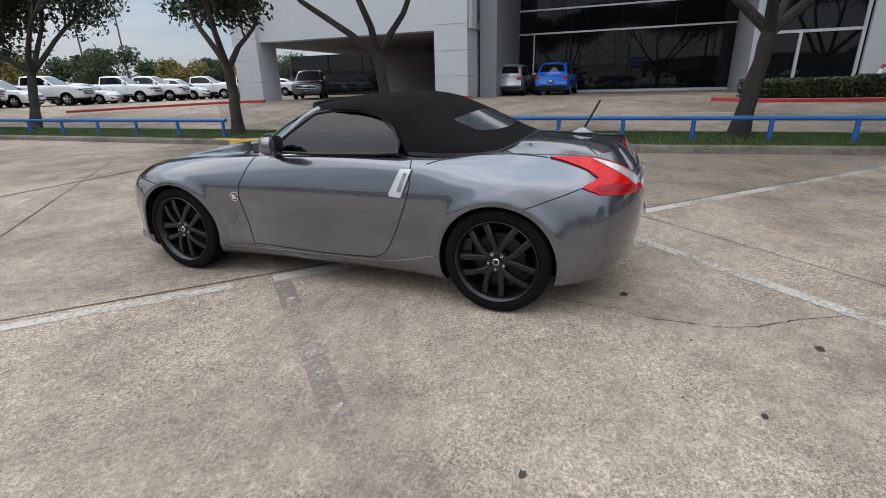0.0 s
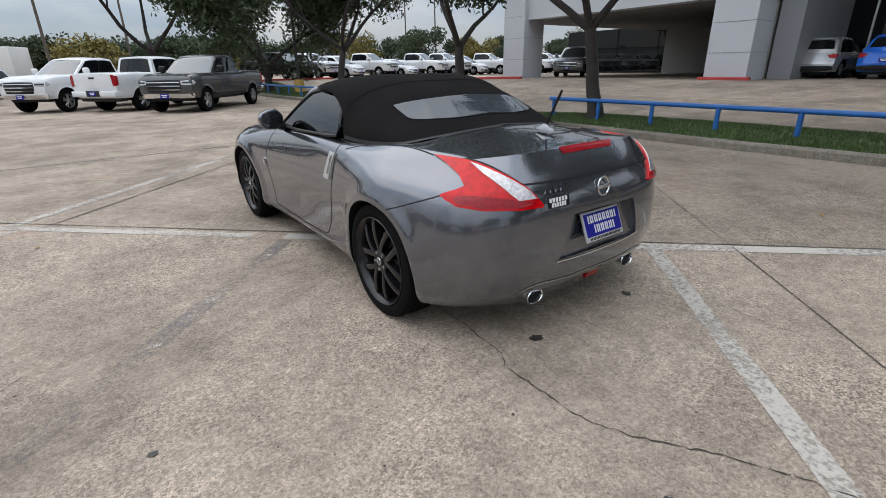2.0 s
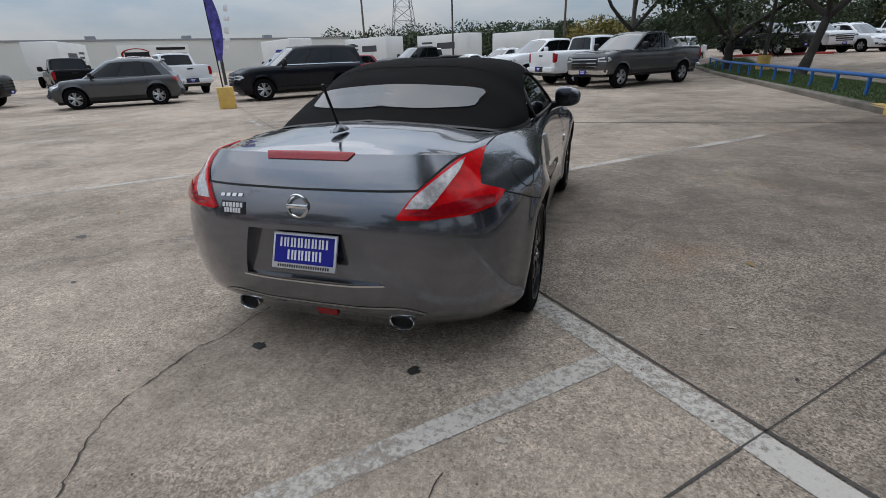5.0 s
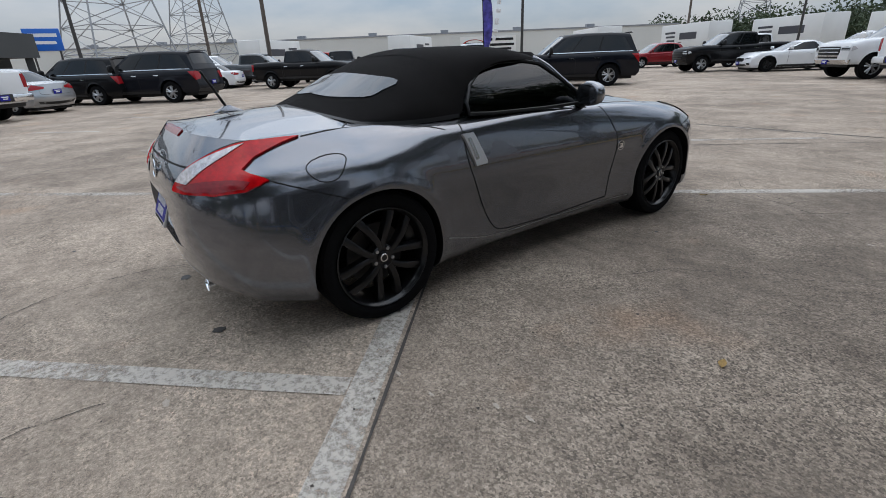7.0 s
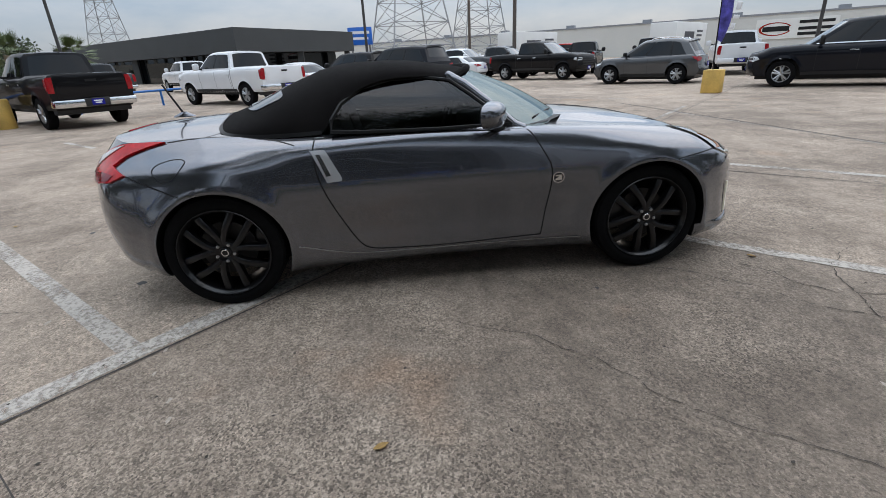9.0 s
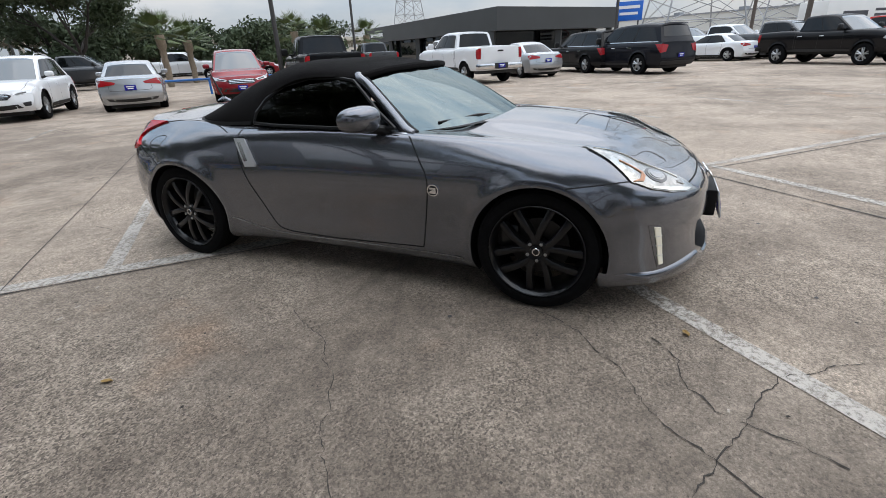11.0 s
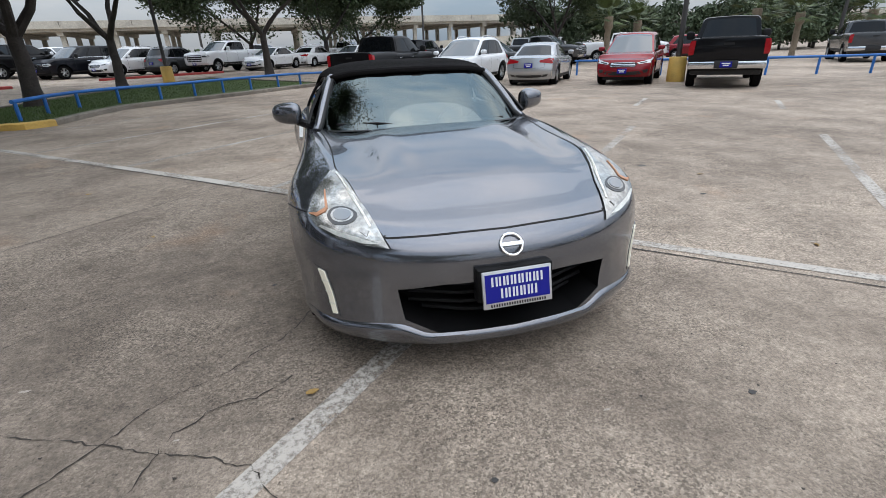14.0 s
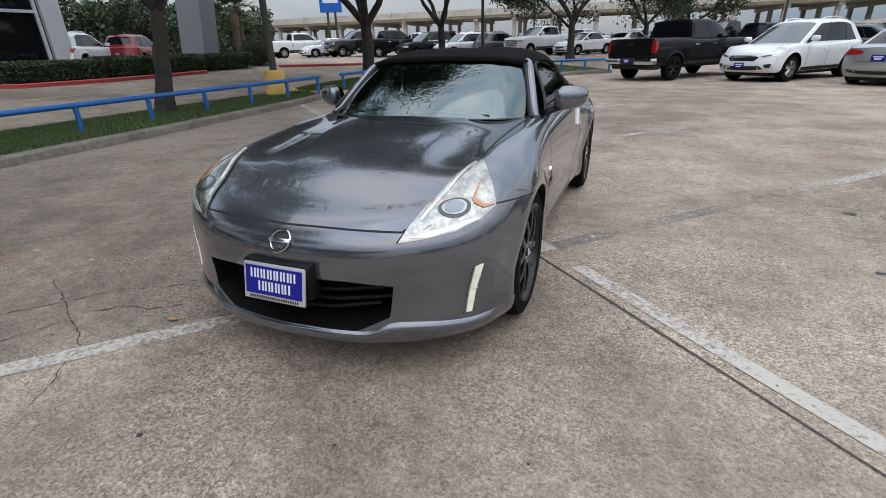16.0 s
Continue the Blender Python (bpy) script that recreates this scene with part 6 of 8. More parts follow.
ram = set_down(vehicle("pickup_truck", "pickup", P_BLACK, "black crew-cab pickup truck with a chrome bumper", "truck", (1, 0.99, 1.02), trim_bumper=CHROME), -12.72, -10.12, 137.4)
eqx = set_down(vehicle("crossover", "crossover", P_RED, "dark red crossover with its grille to the lot", "car", (1, 1.03, 1.02)), -10.95, -12.56, -42.6)
cor = set_down(vehicle("sedan", "sedan", P_SILVER, "silver sedan parked nose-in", "car"), -8.29, -14.58, 141.9)
hil = set_down(vehicle("crossover", "crossover", P_WHITE, "white crossover with roof rails facing the lot", "car", (1.05, 1.08, 1.06), rails=True), -5.69, -16.09, -43.4)
dsil = set_down(vehicle("pickup_truck", "pickup", P_BLACK, "black pickup truck with dark wheels parked nose-in", "truck", (1, 0.96, 0.97), rim=TRIM, trim_bumper=CHROME), -2.56, -17.01, 140.1)
wtr = set_down(vehicle("pickup_truck", "pickup", P_WHITE, "white crew-cab pickup truck parked nose-in", "truck", trim_bumper=CHROME), -17.64, -6.13, 139.4)
sed = set_down(vehicle("sedan", "sedan", P_SILVER, "silver grey sedan parked nose-in", "car"), -20.44, -4.28, 133.6)
trv = set_down(vehicle("suv", "suv", P_BLACK, "black three-row SUV parked nose-in", "car", (0.97, 0.97, 0.94)), -22.91, -1.73, 133.6)
mal = set_down(vehicle("sedan", "sedan", P_WHITE, "white sedan parked across the lot", "car", (1.02, 1.05, 1.0)), -31.10, 4.53, 143.4)
gsil = set_down(vehicle("pickup_truck", "pickup", P_GREY, "grey crew-cab pickup truck facing the lot", "truck", trim_bumper=CHROME, plates=(1, 0)), 2.34, 18.11, 139.6)
wsil = set_down(vehicle("pickup_truck", "pickup", P_WHITE, "white pickup truck parked nose-in beside others", "truck"), 0.83, 20.32, -50.6)
wsil2 = set_down(vehicle("pickup_truck", "pickup", P_WHITE, "white pickup truck facing the lot", "truck", trim_bumper=CHROME), -1.59, 22.10, 136.0)
mus = set_down(vehicle("coupe", "coupe", P_WHITE, "white two-door coupe on black wheels", "car", rim=TRIM), -7.11, 27.19, 134.3)
bpk = set_down(vehicle("pickup_truck", "pickup", P_BLACK, "black pickup truck in the far row", "truck"), -10.2, 27.4, 141)
tah = set_down(vehicle("suv", "suv", P_NAVY, "large black SUV with a bright window line", "car"), -10.52, 13.99, 138.6)
suv2 = set_down(vehicle("suv", "suv", P_BLACK, "black SUV parked in the next stall", "car", (0.95, 0.95, 0.95)), -13.2, 17.0, 140)
jeep = set_down(vehicle("crossover", "crossover", P_GREY, "dark grey compact crossover with silver wheels", "car", (0.98, 0.98, 1.01), rails=True), -16.35, 10.73, 134.4)
sta = set_down(vehicle("suv", "suv", P_SILVER, "silver SUV under the drive-through roof", "car", (0.97, 0.97, 0.99)), 26.3, 19.2, 118)
blu = set_down(vehicle("crossover", "crossover", P_BLUE, "bright blue crossover parked at the showroom", "car", (1, 0.98, 1.01), plates=(0, 1)), 25.2, 1.9, -92)
gcx = set_down(vehicle("crossover", "crossover", P_SILVER, "silver crossover parked at the showroom", "car", (0.98, 0.98, 1.0), plates=(0, 0)), 25.4, 4.35, -92)
# stock rows beyond
whites = vehicle("pickup_truck", "pickup", P_WHITE, "white pickup truck in a row of stock", "truck", group="stock rows")
set_down(whites, 14.0, 36.5, 203)
for i in range(1, 12):
    beside((whites, hil, whites, mal, whites)[i % 5], 14.0 + 2.5 * i, 36.5 - 0.3 * i, 203 + (i * 37 % 5))
beside(bpk, 11.0, 34.8, 215)
beside(whites, 6.5, 37.5, 155)
beside(whites, 3.5, 40.5, 160)
rnd = random.Random(21)
stock = [whites, mal, gsil, bpk, tah, hil, jeep, whites]
for i in range(18):
    beside(mal if i in (8, 9, 10) else stock[i % len(stock)], 27 - 3.0 * i, -33.5 - 3.2 * (i > 8) - 0.1 * i + rnd.uniform(-.3, .3), -35 if i % 3 else 145)
for i in range(16):
    beside(rnd.choice(stock), 30 - 4.2 * i, -47.0 - 0.4 * i, 60 + rnd.choice((0, 180)))
for i, (x, y, rz, c) in enumerate(((-20.5, 17.5, 60, whites), (-30, 13.5, 60, bpk), (-27.5, 17, 60, bpk), (-31, 8.0, -40, gsil), (-33.5, 5.5, -40, whites), (-36, 3.0, -40, bpk), (-24.2, 8.6, -50, bpk), (-18.0, 33.0, 150, eqx),
                                  (-12, 34, 150, whites), (-6.5, 36, 150, hil), (-28, -17, 137, gsil), (-33, -13.5, 130, wtr), (-21.0, 0.5, 138, tah), (-16, -30, 45, gsil), (-22, -29, 45, whites), (-27, -27.5, 45, eqx), (-12, -29, 45, jeep), (-38, 8, -40, mal))):
    beside(c, x, y, rz)
set_down(vehicle("pickup_truck", "pickup", P_BRIGHT, "bright red pickup truck in a far row", "truck"), -32.5, 13.0, 60)
beside(eqx, 25.5, -16.9, -150)
beside(hil, 25.0, -13.4, -150)


# box trucks and trailers with illegible lettering
def box_truck(x, y, rz, colour, length=7.5, bars=(), high=3.6):
    t = thing("box_trailer", Matrix.Translation((x, y, ground_z(x, y))) @ pose(0, 0, 0, 0, 0, rz), "white box trailer with lettering on its side", "trailer", "box trailers")
    bm = fresh()
    box(bm, -1.25, 1.25, -length / 2, length / 2, 1.0, high, 0.06)
    b = part("box", bm, colour, t)
    for i in (-1, 1):
        for yy in (-length * 0.32, -length * 0.18):
            wheel_parts(t, i * 1.05, yy, 0.45, TRIM, i)
    for (y0, y1, z0, z1, m) in bars:
        for s in (-1, 1):
            bm = fresh()
            xa, xb = s * 1.25, s * 1.262
            box(bm, min(xa, xb), max(xa, xb), y0, y1, z0, z1)
            part("writing_bar", bm, m, b, smooth=False)
    return t


P_BOX = material("white_box_sheet", (0.68, 0.68, 0.66), 0.5, stain=0.08, stain_scale=0.5)
P_LET = material("dark_lettering", (0.05, 0.05, 0.06), 0.6)
bars = [(-2.2, 0.6, 2.1, 2.75, P_LET), (1.4, 3.2, 2.7, 2.9, P_LET), (1.4, 3.0, 2.3, 2.5, P_LET), (1.4, 2.8, 1.9, 2.1, P_LET)]
box_truck(-25, 52, 62, P_BOX, 8, bars)
box_truck(-16, 53, 62, P_BOX, 8, bars)
box_truck(-8, 56, 60, P_BOX, 7, ())
box_truck(-46, 30, 40, P_BOX, 9, bars)
box_truck(-52, 16, 40, P_BOX, 8, bars)
box_truck(-33, 46, 55, P_BOX, 9, [(-3.6, -0.2, 1.9, 2.6, PLATE_BLUE)])

# the yellow ballast block with a feather flag
block = thing("flag_base", Matrix.Translation((-10.4, 9.5, 0)) @ pose(0, 0, 0, 0, 0, 38), "yellow concrete block holding a feather flag", "flag base")
bm = fresh()
box(bm, -0.24, 0.24, -0.24, 0.24, 0, 0.66, 0.03)
part("block", bm, YELLOW, block)
bm = fresh()
tube(bm, (-0.05, 0, 0.6), (-0.12, 0, 3.6), 0.022, 0.010, 8)
part("pole", bm, TRIM, block)
bm = fresh()
prev = None
for i in range(15):
    f = i / 14
    z = 1.45 + 2.1 * f
    w = 0.30 * math.sin(math.pi * (0.12 + 0.80 * f)) + 0.02
    wave = 0.06 * math.sin(f * 9)
    row = [bm.verts.new((-0.07 - 0.05 * f, 0.0, z)), bm.verts.new((-0.07 + w * 0.5, wave * 0.6, z)), bm.verts.new((-0.07 + w, wave, z - 0.06))]
    if prev:
        for k in range(2):
            bm.faces.new((prev[k], prev[k + 1], row[k + 1], row[k]))
    prev = row
bmesh.ops.solidify(bm, geom=bm.faces[:], thickness=0.004)
part("flag", bm, material("purple_flag", (0.12, 0.11, 0.38), 0.7, grain=0.7, scale=4, stain=0.5, stain_scale=2), block, "purple feather banner with pale marks")

for z, w, h in ((1.75, 0.10, 0.16), (2.02, 0.15, 0.10), (2.25, 0.13, 0.20), (2.62, 0.15, 0.12), (2.88, 0.12, 0.18)):
    bm = fresh()
    box(bm, -0.02, -0.02 + w, -0.012, 0.05, z, z + h, 0.01, Matrix.Rotation(radians(8), 4, 'Y'))
    part("flag_mark", bm, PLATE_WHITE, block, "pale mark on the banner")

# ---- the roadster in the middle of the lot ----

def hero_paint():
    """Gun-grey metallic: a fine flake under clear lacquer."""
    m = bpy.data.materials.new("gun_grey_metallic")
    m.use_nodes = True
    nt = m.node_tree
    p = nt.nodes["Principled BSDF"]
    co = nt.nodes.new("ShaderNodeTexCoord")
    fl = node(nt, "ShaderNodeTexVoronoi", Scale=900.0)
    dirt = node(nt, "ShaderNodeTexNoise", Scale=3.5, Detail=6.0)
    for n in (fl, dirt):
        nt.links.new(co.outputs["Object"], n.inputs["Vector"])
    sep = nt.nodes.new("ShaderNodeSeparateColor")
    nt.links.new(fl.outputs["Color"], sep.inputs["Color"])
    mr = node(nt, "ShaderNodeMapRange", From_Min=0.0, From_Max=1.0, To_Min=0.86, To_Max=1.15)
    nt.links.new(sep.outputs["Red"], mr.inputs["Value"])
    vm = nt.nodes.new("ShaderNodeVectorMath")
    vm.operation = 'SCALE'
    vm.inputs[0].default_value = (0.144, 0.151, 0.170)
    nt.links.new(mr.outputs["Result"], vm.inputs["Scale"])
    nt.links.new(vm.outputs["Vector"], p.inputs["Base Color"])
    p.inputs["Metallic"].default_value = 0.8
    p.inputs["Specular IOR Level"].default_value = 0.1
    rr = node(nt, "ShaderNodeMapRange", From_Min=0.35, From_Max=0.7, To_Min=0.17, To_Max=0.22)
    nt.links.new(dirt.outputs["Fac"], rr.inputs["Value"])
    nt.links.new(rr.outputs["Result"], p.inputs["Roughness"])
    p.inputs["Coat Weight"].default_value = 1.0
    p.inputs["Coat Roughness"].default_value = 0.015
    p.inputs["Coat IOR"].default_value = 1.6
    return m


HERO = hero_paint()
FABRIC = material("black_soft_top_cloth", (0.0085, 0.0078, 0.0078), 0.95, grain=0.35, scale=260, stain=0.25, stain_scale=5, bump=0.25, spec=0.1)
BLACK_RIM = material("gloss_black_rim", (0.007, 0.007, 0.008), 0.28, coat=0.4, spec=0.25)
RIM_EDGE = material("dark_rim_edge", (0.03, 0.03, 0.031), 0.3, metal=0.5)
ROTOR = material("brake_steel", (0.06, 0.058, 0.056), 0.5, metal=0.8)
CABIN = material("black_cabin_trim", (0.012, 0.0115, 0.0115), 0.8, grain=0.15, scale=50)
SEAT = material("dark_seat_cloth", (0.035, 0.033, 0.033), 0.85, grain=0.2, scale=60)
MESH = material("grille_black", (0.006, 0.006, 0.0065), 0.6, spec=0.2)
AMBER = material("amber_reflector", (0.50, 0.24, 0.13), 0.25, metal=0.1, grain=0.2, scale=60)
LED = material("daytime_led", (0.72, 0.69, 0.58), 0.4, emit=0.22)
HEAD_LENS = material("headlamp_reflectors", (0.36, 0.355, 0.33), 0.16, metal=0.75, grain=0.6, scale=22, coat=1.0)
RED_DEEP = material("deep_red_lens", (0.28, 0.003, 0.008), 0.15, coat=0.4, spec=0.25, grain=0.35, scale=60)
MIRROR = material("mirror_face", (0.05, 0.055, 0.06), 0.03, metal=0.8)
LAMP_BOWL = material("lamp_bowl_chrome", (0.36, 0.36, 0.35), 0.18, metal=0.9, grain=0.3, scale=40)
LAMP_SILVER = material("lamp_silver", (0.80, 0.79, 0.74), 0.3, metal=0.8, grain=0.3, scale=50)
PROJECTOR = material("projector_lens", (0.22, 0.235, 0.25), 0.06, metal=0.4, coat=1.0)
WHITE_LENS = material("reversing_lens", (0.55, 0.52, 0.52), 0.15, metal=0.3, grain=0.5, scale=55, coat=1.0)


def glass_material(name, tint, rough=0.0, ior=1.55, skin=(0.9, 0.9, 0.9)):
    """Tinted glass: a clear sheet with a mirror-like skin."""
    m = bpy.data.materials.new(name)
    m.use_nodes = True
    nt = m.node_tree
    nt.nodes.remove(nt.nodes["Principled BSDF"])
    out = nt.nodes["Material Output"]
    tr = nt.nodes.new("ShaderNodeBsdfTransparent")
    tr.inputs["Color"].default_value = (*tint, 1)
    gl = nt.nodes.new("ShaderNodeBsdfGlossy")
    gl.inputs["Roughness"].default_value = rough
    gl.inputs["Color"].default_value = (*skin, 1)
    fr = nt.nodes.new("ShaderNodeFresnel")
    fr.inputs["IOR"].default_value = ior
    mx = nt.nodes.new("ShaderNodeMixShader")
    nt.links.new(fr.outputs["Fac"], mx.inputs["Fac"])
    nt.links.new(tr.outputs["BSDF"], mx.inputs[1])
    nt.links.new(gl.outputs["BSDF"], mx.inputs[2])
    nt.links.new(mx.outputs["Shader"], out.inputs["Surface"])
    return m


SCREEN = glass_material("windscreen_glass", (0.17, 0.225, 0.23), 0.0, 2.6, (0.74, 0.87, 0.88))
SIDE_GLASS = glass_material("side_glass", (0.10, 0.112, 0.118), 0.0, 1.5)

hero = thing("roadster", Matrix(), "gun-grey two-seat roadster with a closed black soft top and black wheels", "car")

# plan of the widest outline, from the middle of the tail round to the middle of the nose
PLAN = [(0, -2.095), (0.27, -2.09), (0.50, -2.06), (0.67, -1.985), (0.803, -1.868), (0.888, -1.68), (0.926, -1.45), (0.932, -1.22), (0.912, -0.9), (0.888, -0.5),
        (0.882, 0.0), (0.886, 0.5), (0.90, 0.9), (0.914, 1.25), (0.908, 1.5), (0.885, 1.67), (0.822, 1.815), (0.70, 1.94), (0.50, 2.055), (0.26, 2.118), (0, 2.14)]
Y_KEYS = (-2.1, -1.9, -1.6, -1.275, -0.8, 0.0, 0.8, 1.275, 1.6, 1.9, 2.14)
# rings from the sill up to the crest: how far inside the plan, and how high, at those places
INSET = [(.110, .095, .06, .045, .085, .095, .085, .05, .05, .06, .075),
         (.038, .034, .022, .018, .036, .040, .036, .015, .012, .010, .000),
         (.004, .0, .005, .005, .032, .038, .030, .005, .006, .012, .022),
         (.0, .010, .022, .0, .014, .018, .012, .0, .0, .010, .020),
         (.022, .050, .065, .026, .034, .038, .032, .020, .030, .034, .045),
         (.072, .130, .168, .128, .070, .072, .085, .110, .110, .115, .130),
         (.155, .215, .255, .240, .160, .115, .150, .215, .215, .215, .235)]
HEIGHT = [(.235, .215, .20, .18, .165, .165, .165, .17, .17, .165, .160),
          (.315, .295, .27, .26, .235, .23, .235, .25, .23, .215, .205),
          (.48, .47, .45, .45, .42, .42, .42, .45, .42, .385, .36),
          (.64, .64, .63, .62, .62, .63, .63, .62, .585, .53, .50)]
HEIGHT += [(.765, .775, .79, .80, .79, .79, .78, .77, .72, .650, .610),
           (.865, .862, .882, .890, .890, .900, .880, .842, .795, .722, .680),
           (.972, .945, .950, .955, .940, .935, .905, .874, .835, .762, .722)]
MIDDLE = [(-1.945, .972), (-1.85, .990), (-1.6, 1.012), (-1.3, 1.022), (-0.9, .985), (0, .92), (0.5, .93), (0.8, .945), (1.0, .938), (1.25, .912), (1.5, .868), (1.7, .818), (1.905, .722)]


def hero_shell():
    """The whole closed body: rings carried up the sides, then a cap over hood and deck."""
    plan = spline([(x, y, 0) for x, y in PLAN], 211)
    n = len(plan)
    normals = []
    for i, p in enumerate(plan):
        d = (plan[min(i + 1, n - 1)] - plan[max(i - 1, 0)]).normalized()
        nn = Vector((d.y, -d.x, 0))
        if i in (0, n - 1):
            nn = Vector((0, -1 if i == 0 else 1, 0))
        normals.append(nn)
    keys = []
    for k in range(7):
        line = []
        for p, nn in zip(plan, normals):
            ins = curve_at(list(zip(Y_KEYS, INSET[k])), p.y)
            z = curve_at(list(zip(Y_KEYS, HEIGHT[k])), p.y)
            q = p - nn * ins
            line.append(Vector((max(0.0, q.x), q.y, z)))
        line[0].x = line[-1].x = 0
        keys.append(line)
    rows = []
    for j in range(6):
        for s in range(7):
            t = s / 7
            row = []
            for i in range(n):
                p0, p1, p2, p3 = keys[max(j - 1, 0)][i], keys[j][i], keys[j + 1][i], keys[min(j + 2, 6)][i]
                row.append(0.5 * ((2 * p1) + (p2 - p0) * t + (2 * p0 - 5 * p1 + 4 * p2 - p3) * t * t + (3 * p1 - p0 - 3 * p2 + p3) * t ** 3))
            rows.append(row)
    rows.append(keys[6])
    # the skin swells round the wheel arches
    for row in rows:
        for p, nn in zip(row, normals):
            for ya, za in ((-1.272, 0.322), (1.275, 0.325)):
                d = math.hypot(p.y - ya, p.z - za)
                p += nn * abs(nn.x) * 0.015 * math.exp(-((d - 0.380) / (0.030 if d < 0.38 else 0.050)) ** 2)
    crest = keys[6]
    for s in range(1, 23):
        t = s / 22
        row = []
        for q in crest:
            zc = curve_at(MIDDLE, q.y)
            g = 1 - (1 - t) ** 1.9
            front = smooth_step(0.6, 1.1, q.y) * (1 - smooth_step(1.35, 1.75, q.y))
            dip = (0.018 * front + 0.005 * (1 - smooth_step(1.35, 1.75, abs(q.y)))) * math.sin(math.pi * min(1.0, t / 0.42)) * min(1.0, q.x / 0.5)
            # the bonnet's raised middle, between two creases that close towards the nose
            xa = abs(q.x * (1 - t))
            xc = 0.43 - 0.20 * (q.y - 0.8)
            dome = 0.011 * smooth_step(0.70, 0.90, q.y) * (1 - smooth_step(1.35, 1.80, q.y)) * (1 - smooth_step(xc - 0.06, xc + 0.05, xa))
            row.append(Vector((q.x * (1 - t), q.y, q.z + (zc - q.z) * g - dip + dome)))
        rows.append(row)
    bottom = [Vector((p.x * 0.86, p.y * 0.97, 0.165)) for p in keys[0]]
    under = [Vector((0, p.y * 0.97, 0.165)) for p in keys[0]]
    rows = [under, bottom] + rows
    bm = fresh()
    for mirror in (1, -1):
        grid = [[bm.verts.new((p.x * mirror, p.y, p.z)) for p in row] for row in rows]
        for a, b in zip(grid, grid[1:]):
            for i in range(n - 1):
                f = (a[i], a[i + 1], b[i + 1], b[i])
                bm.faces.new(f if mirror > 0 else f[::-1])
    bmesh.ops.remove_doubles(bm, verts=bm.verts[:], dist=0.0004)
    bmesh.ops.dissolve_degenerate(bm, edges=bm.edges[:], dist=0.0002)
    bmesh.ops.recalc_face_normals(bm, faces=bm.faces[:])
    return bm


shell = hero_shell()
SKIN = BVHTree.FromBMesh(shell)


def cut_shell(bm, cutters):
    """Takes the cutters' solids out of the shell."""
    me = bpy.data.meshes.new("shell")
    bm.to_mesh(me)
    bm.free()
    for mm in (HERO, MESH, CABIN):
        me.materials.append(mm)
    work = new("shell", me)
    made = []
    for cbm, slot in cutters:
        cm = bpy.data.meshes.new("cutter")
        for f in cbm.faces:
            f.material_index = slot
        bmesh.ops.recalc_face_normals(cbm, faces=cbm.faces[:])
        cbm.to_mesh(cm)
        cbm.free()
        for mm in (HERO, MESH, CABIN):
            cm.materials.append(mm)
        co = new("cutter", cm)
        mod = work.modifiers.new("cut", 'BOOLEAN')
        mod.operation, mod.solver, mod.object = 'DIFFERENCE', 'EXACT', co
        made.append(co)
    bpy.context.view_layer.update()
    dg = bpy.context.evaluated_depsgraph_get()
    done = bpy.data.meshes.new_from_object(work.evaluated_get(dg))
    for o in [work] + made:
        old = o.data
        bpy.data.objects.remove(o)
        bpy.data.meshes.remove(old)
    return done


cutters = []
for y, zc, R in ((-1.272, 0.322, 0.372), (1.275, 0.325, 0.374)):
    for side in (-1, 1):
        bm = fresh()
        lathe(bm, [(side * 0.60, 0.0), (side * 0.60, R - 0.01), (side * 0.86, R - 0.006), (side * 1.1, R), (side * 1.1, 0.0)], 'X', (0, y, zc), 56)
        bmesh.ops.remove_doubles(bm, verts=bm.verts[:], dist=0.0005)
        cutters.append((bm, 1))
# the cabin well
bm = fresh()
lo = [bm.verts.new((x, y, 0.34)) for x, y in ((-0.66, -0.95), (0.66, -0.95), (0.68, 0.40), (0.5, 0.66), (-0.5, 0.66), (-0.68, 0.40))]
hi = [bm.verts.new((x, y, 1.3)) for x, y in ((-0.66, -0.95), (0.66, -0.95), (0.68, 0.40), (0.5, 0.66), (-0.5, 0.66), (-0.68, 0.40))]
bm.faces.new(lo)
bm.faces.new(hi)
for i in range(6):
    bm.faces.new((lo[i], lo[(i + 1) % 6], hi[(i + 1) % 6], hi[i]))
cutters.append((bm, 2))
# the grille mouth: wide, its corners cut back
bm = fresh()
mouth = [(-0.485, 0.445), (-0.30, 0.462), (0.30, 0.462), (0.485, 0.445), (0.465, 0.31), (0.33, 0.245), (-0.33, 0.245), (-0.465, 0.31)]
a = [bm.verts.new((x, 1.80, z)) for x, z in mouth]
b = [bm.verts.new((x * 1.03, 2.4, z + (0.008 if z > 0.4 else -0.008))) for x, z in mouth]
bm.faces.new(a)
bm.faces.new(b)
for i in range(8):
    bm.faces.new((a[i], a[(i + 1) % 8], b[(i + 1) % 8], b[i]))
cutters.append((bm, 1))
# the plate recess in the tail
bm = fresh()
recess = [(-0.265, 0.665), (0.275, 0.665), (0.375, 0.45), (-0.335, 0.45)]
a = [bm.verts.new((x * 0.93, -2.038 - 0.022 * (z < 0.5), z)) for x, z in recess]
b = [bm.verts.new((x * 1.10, -2.3, z + (0.05 if z > 0.5 else -0.012))) for x, z in recess]
bm.faces.new(a)
bm.faces.new(b)
for i in range(4):
    bm.faces.new((a[i], a[(i + 1) % 4], b[(i + 1) % 4], b[i]))
cutters.append((bm, 0))
me = cut_shell(shell, cutters)
me.name = "body"
me.shade_smooth()
me.set_sharp_from_angle(angle=radians(32))
body = new("body", me)
body.parent = hero


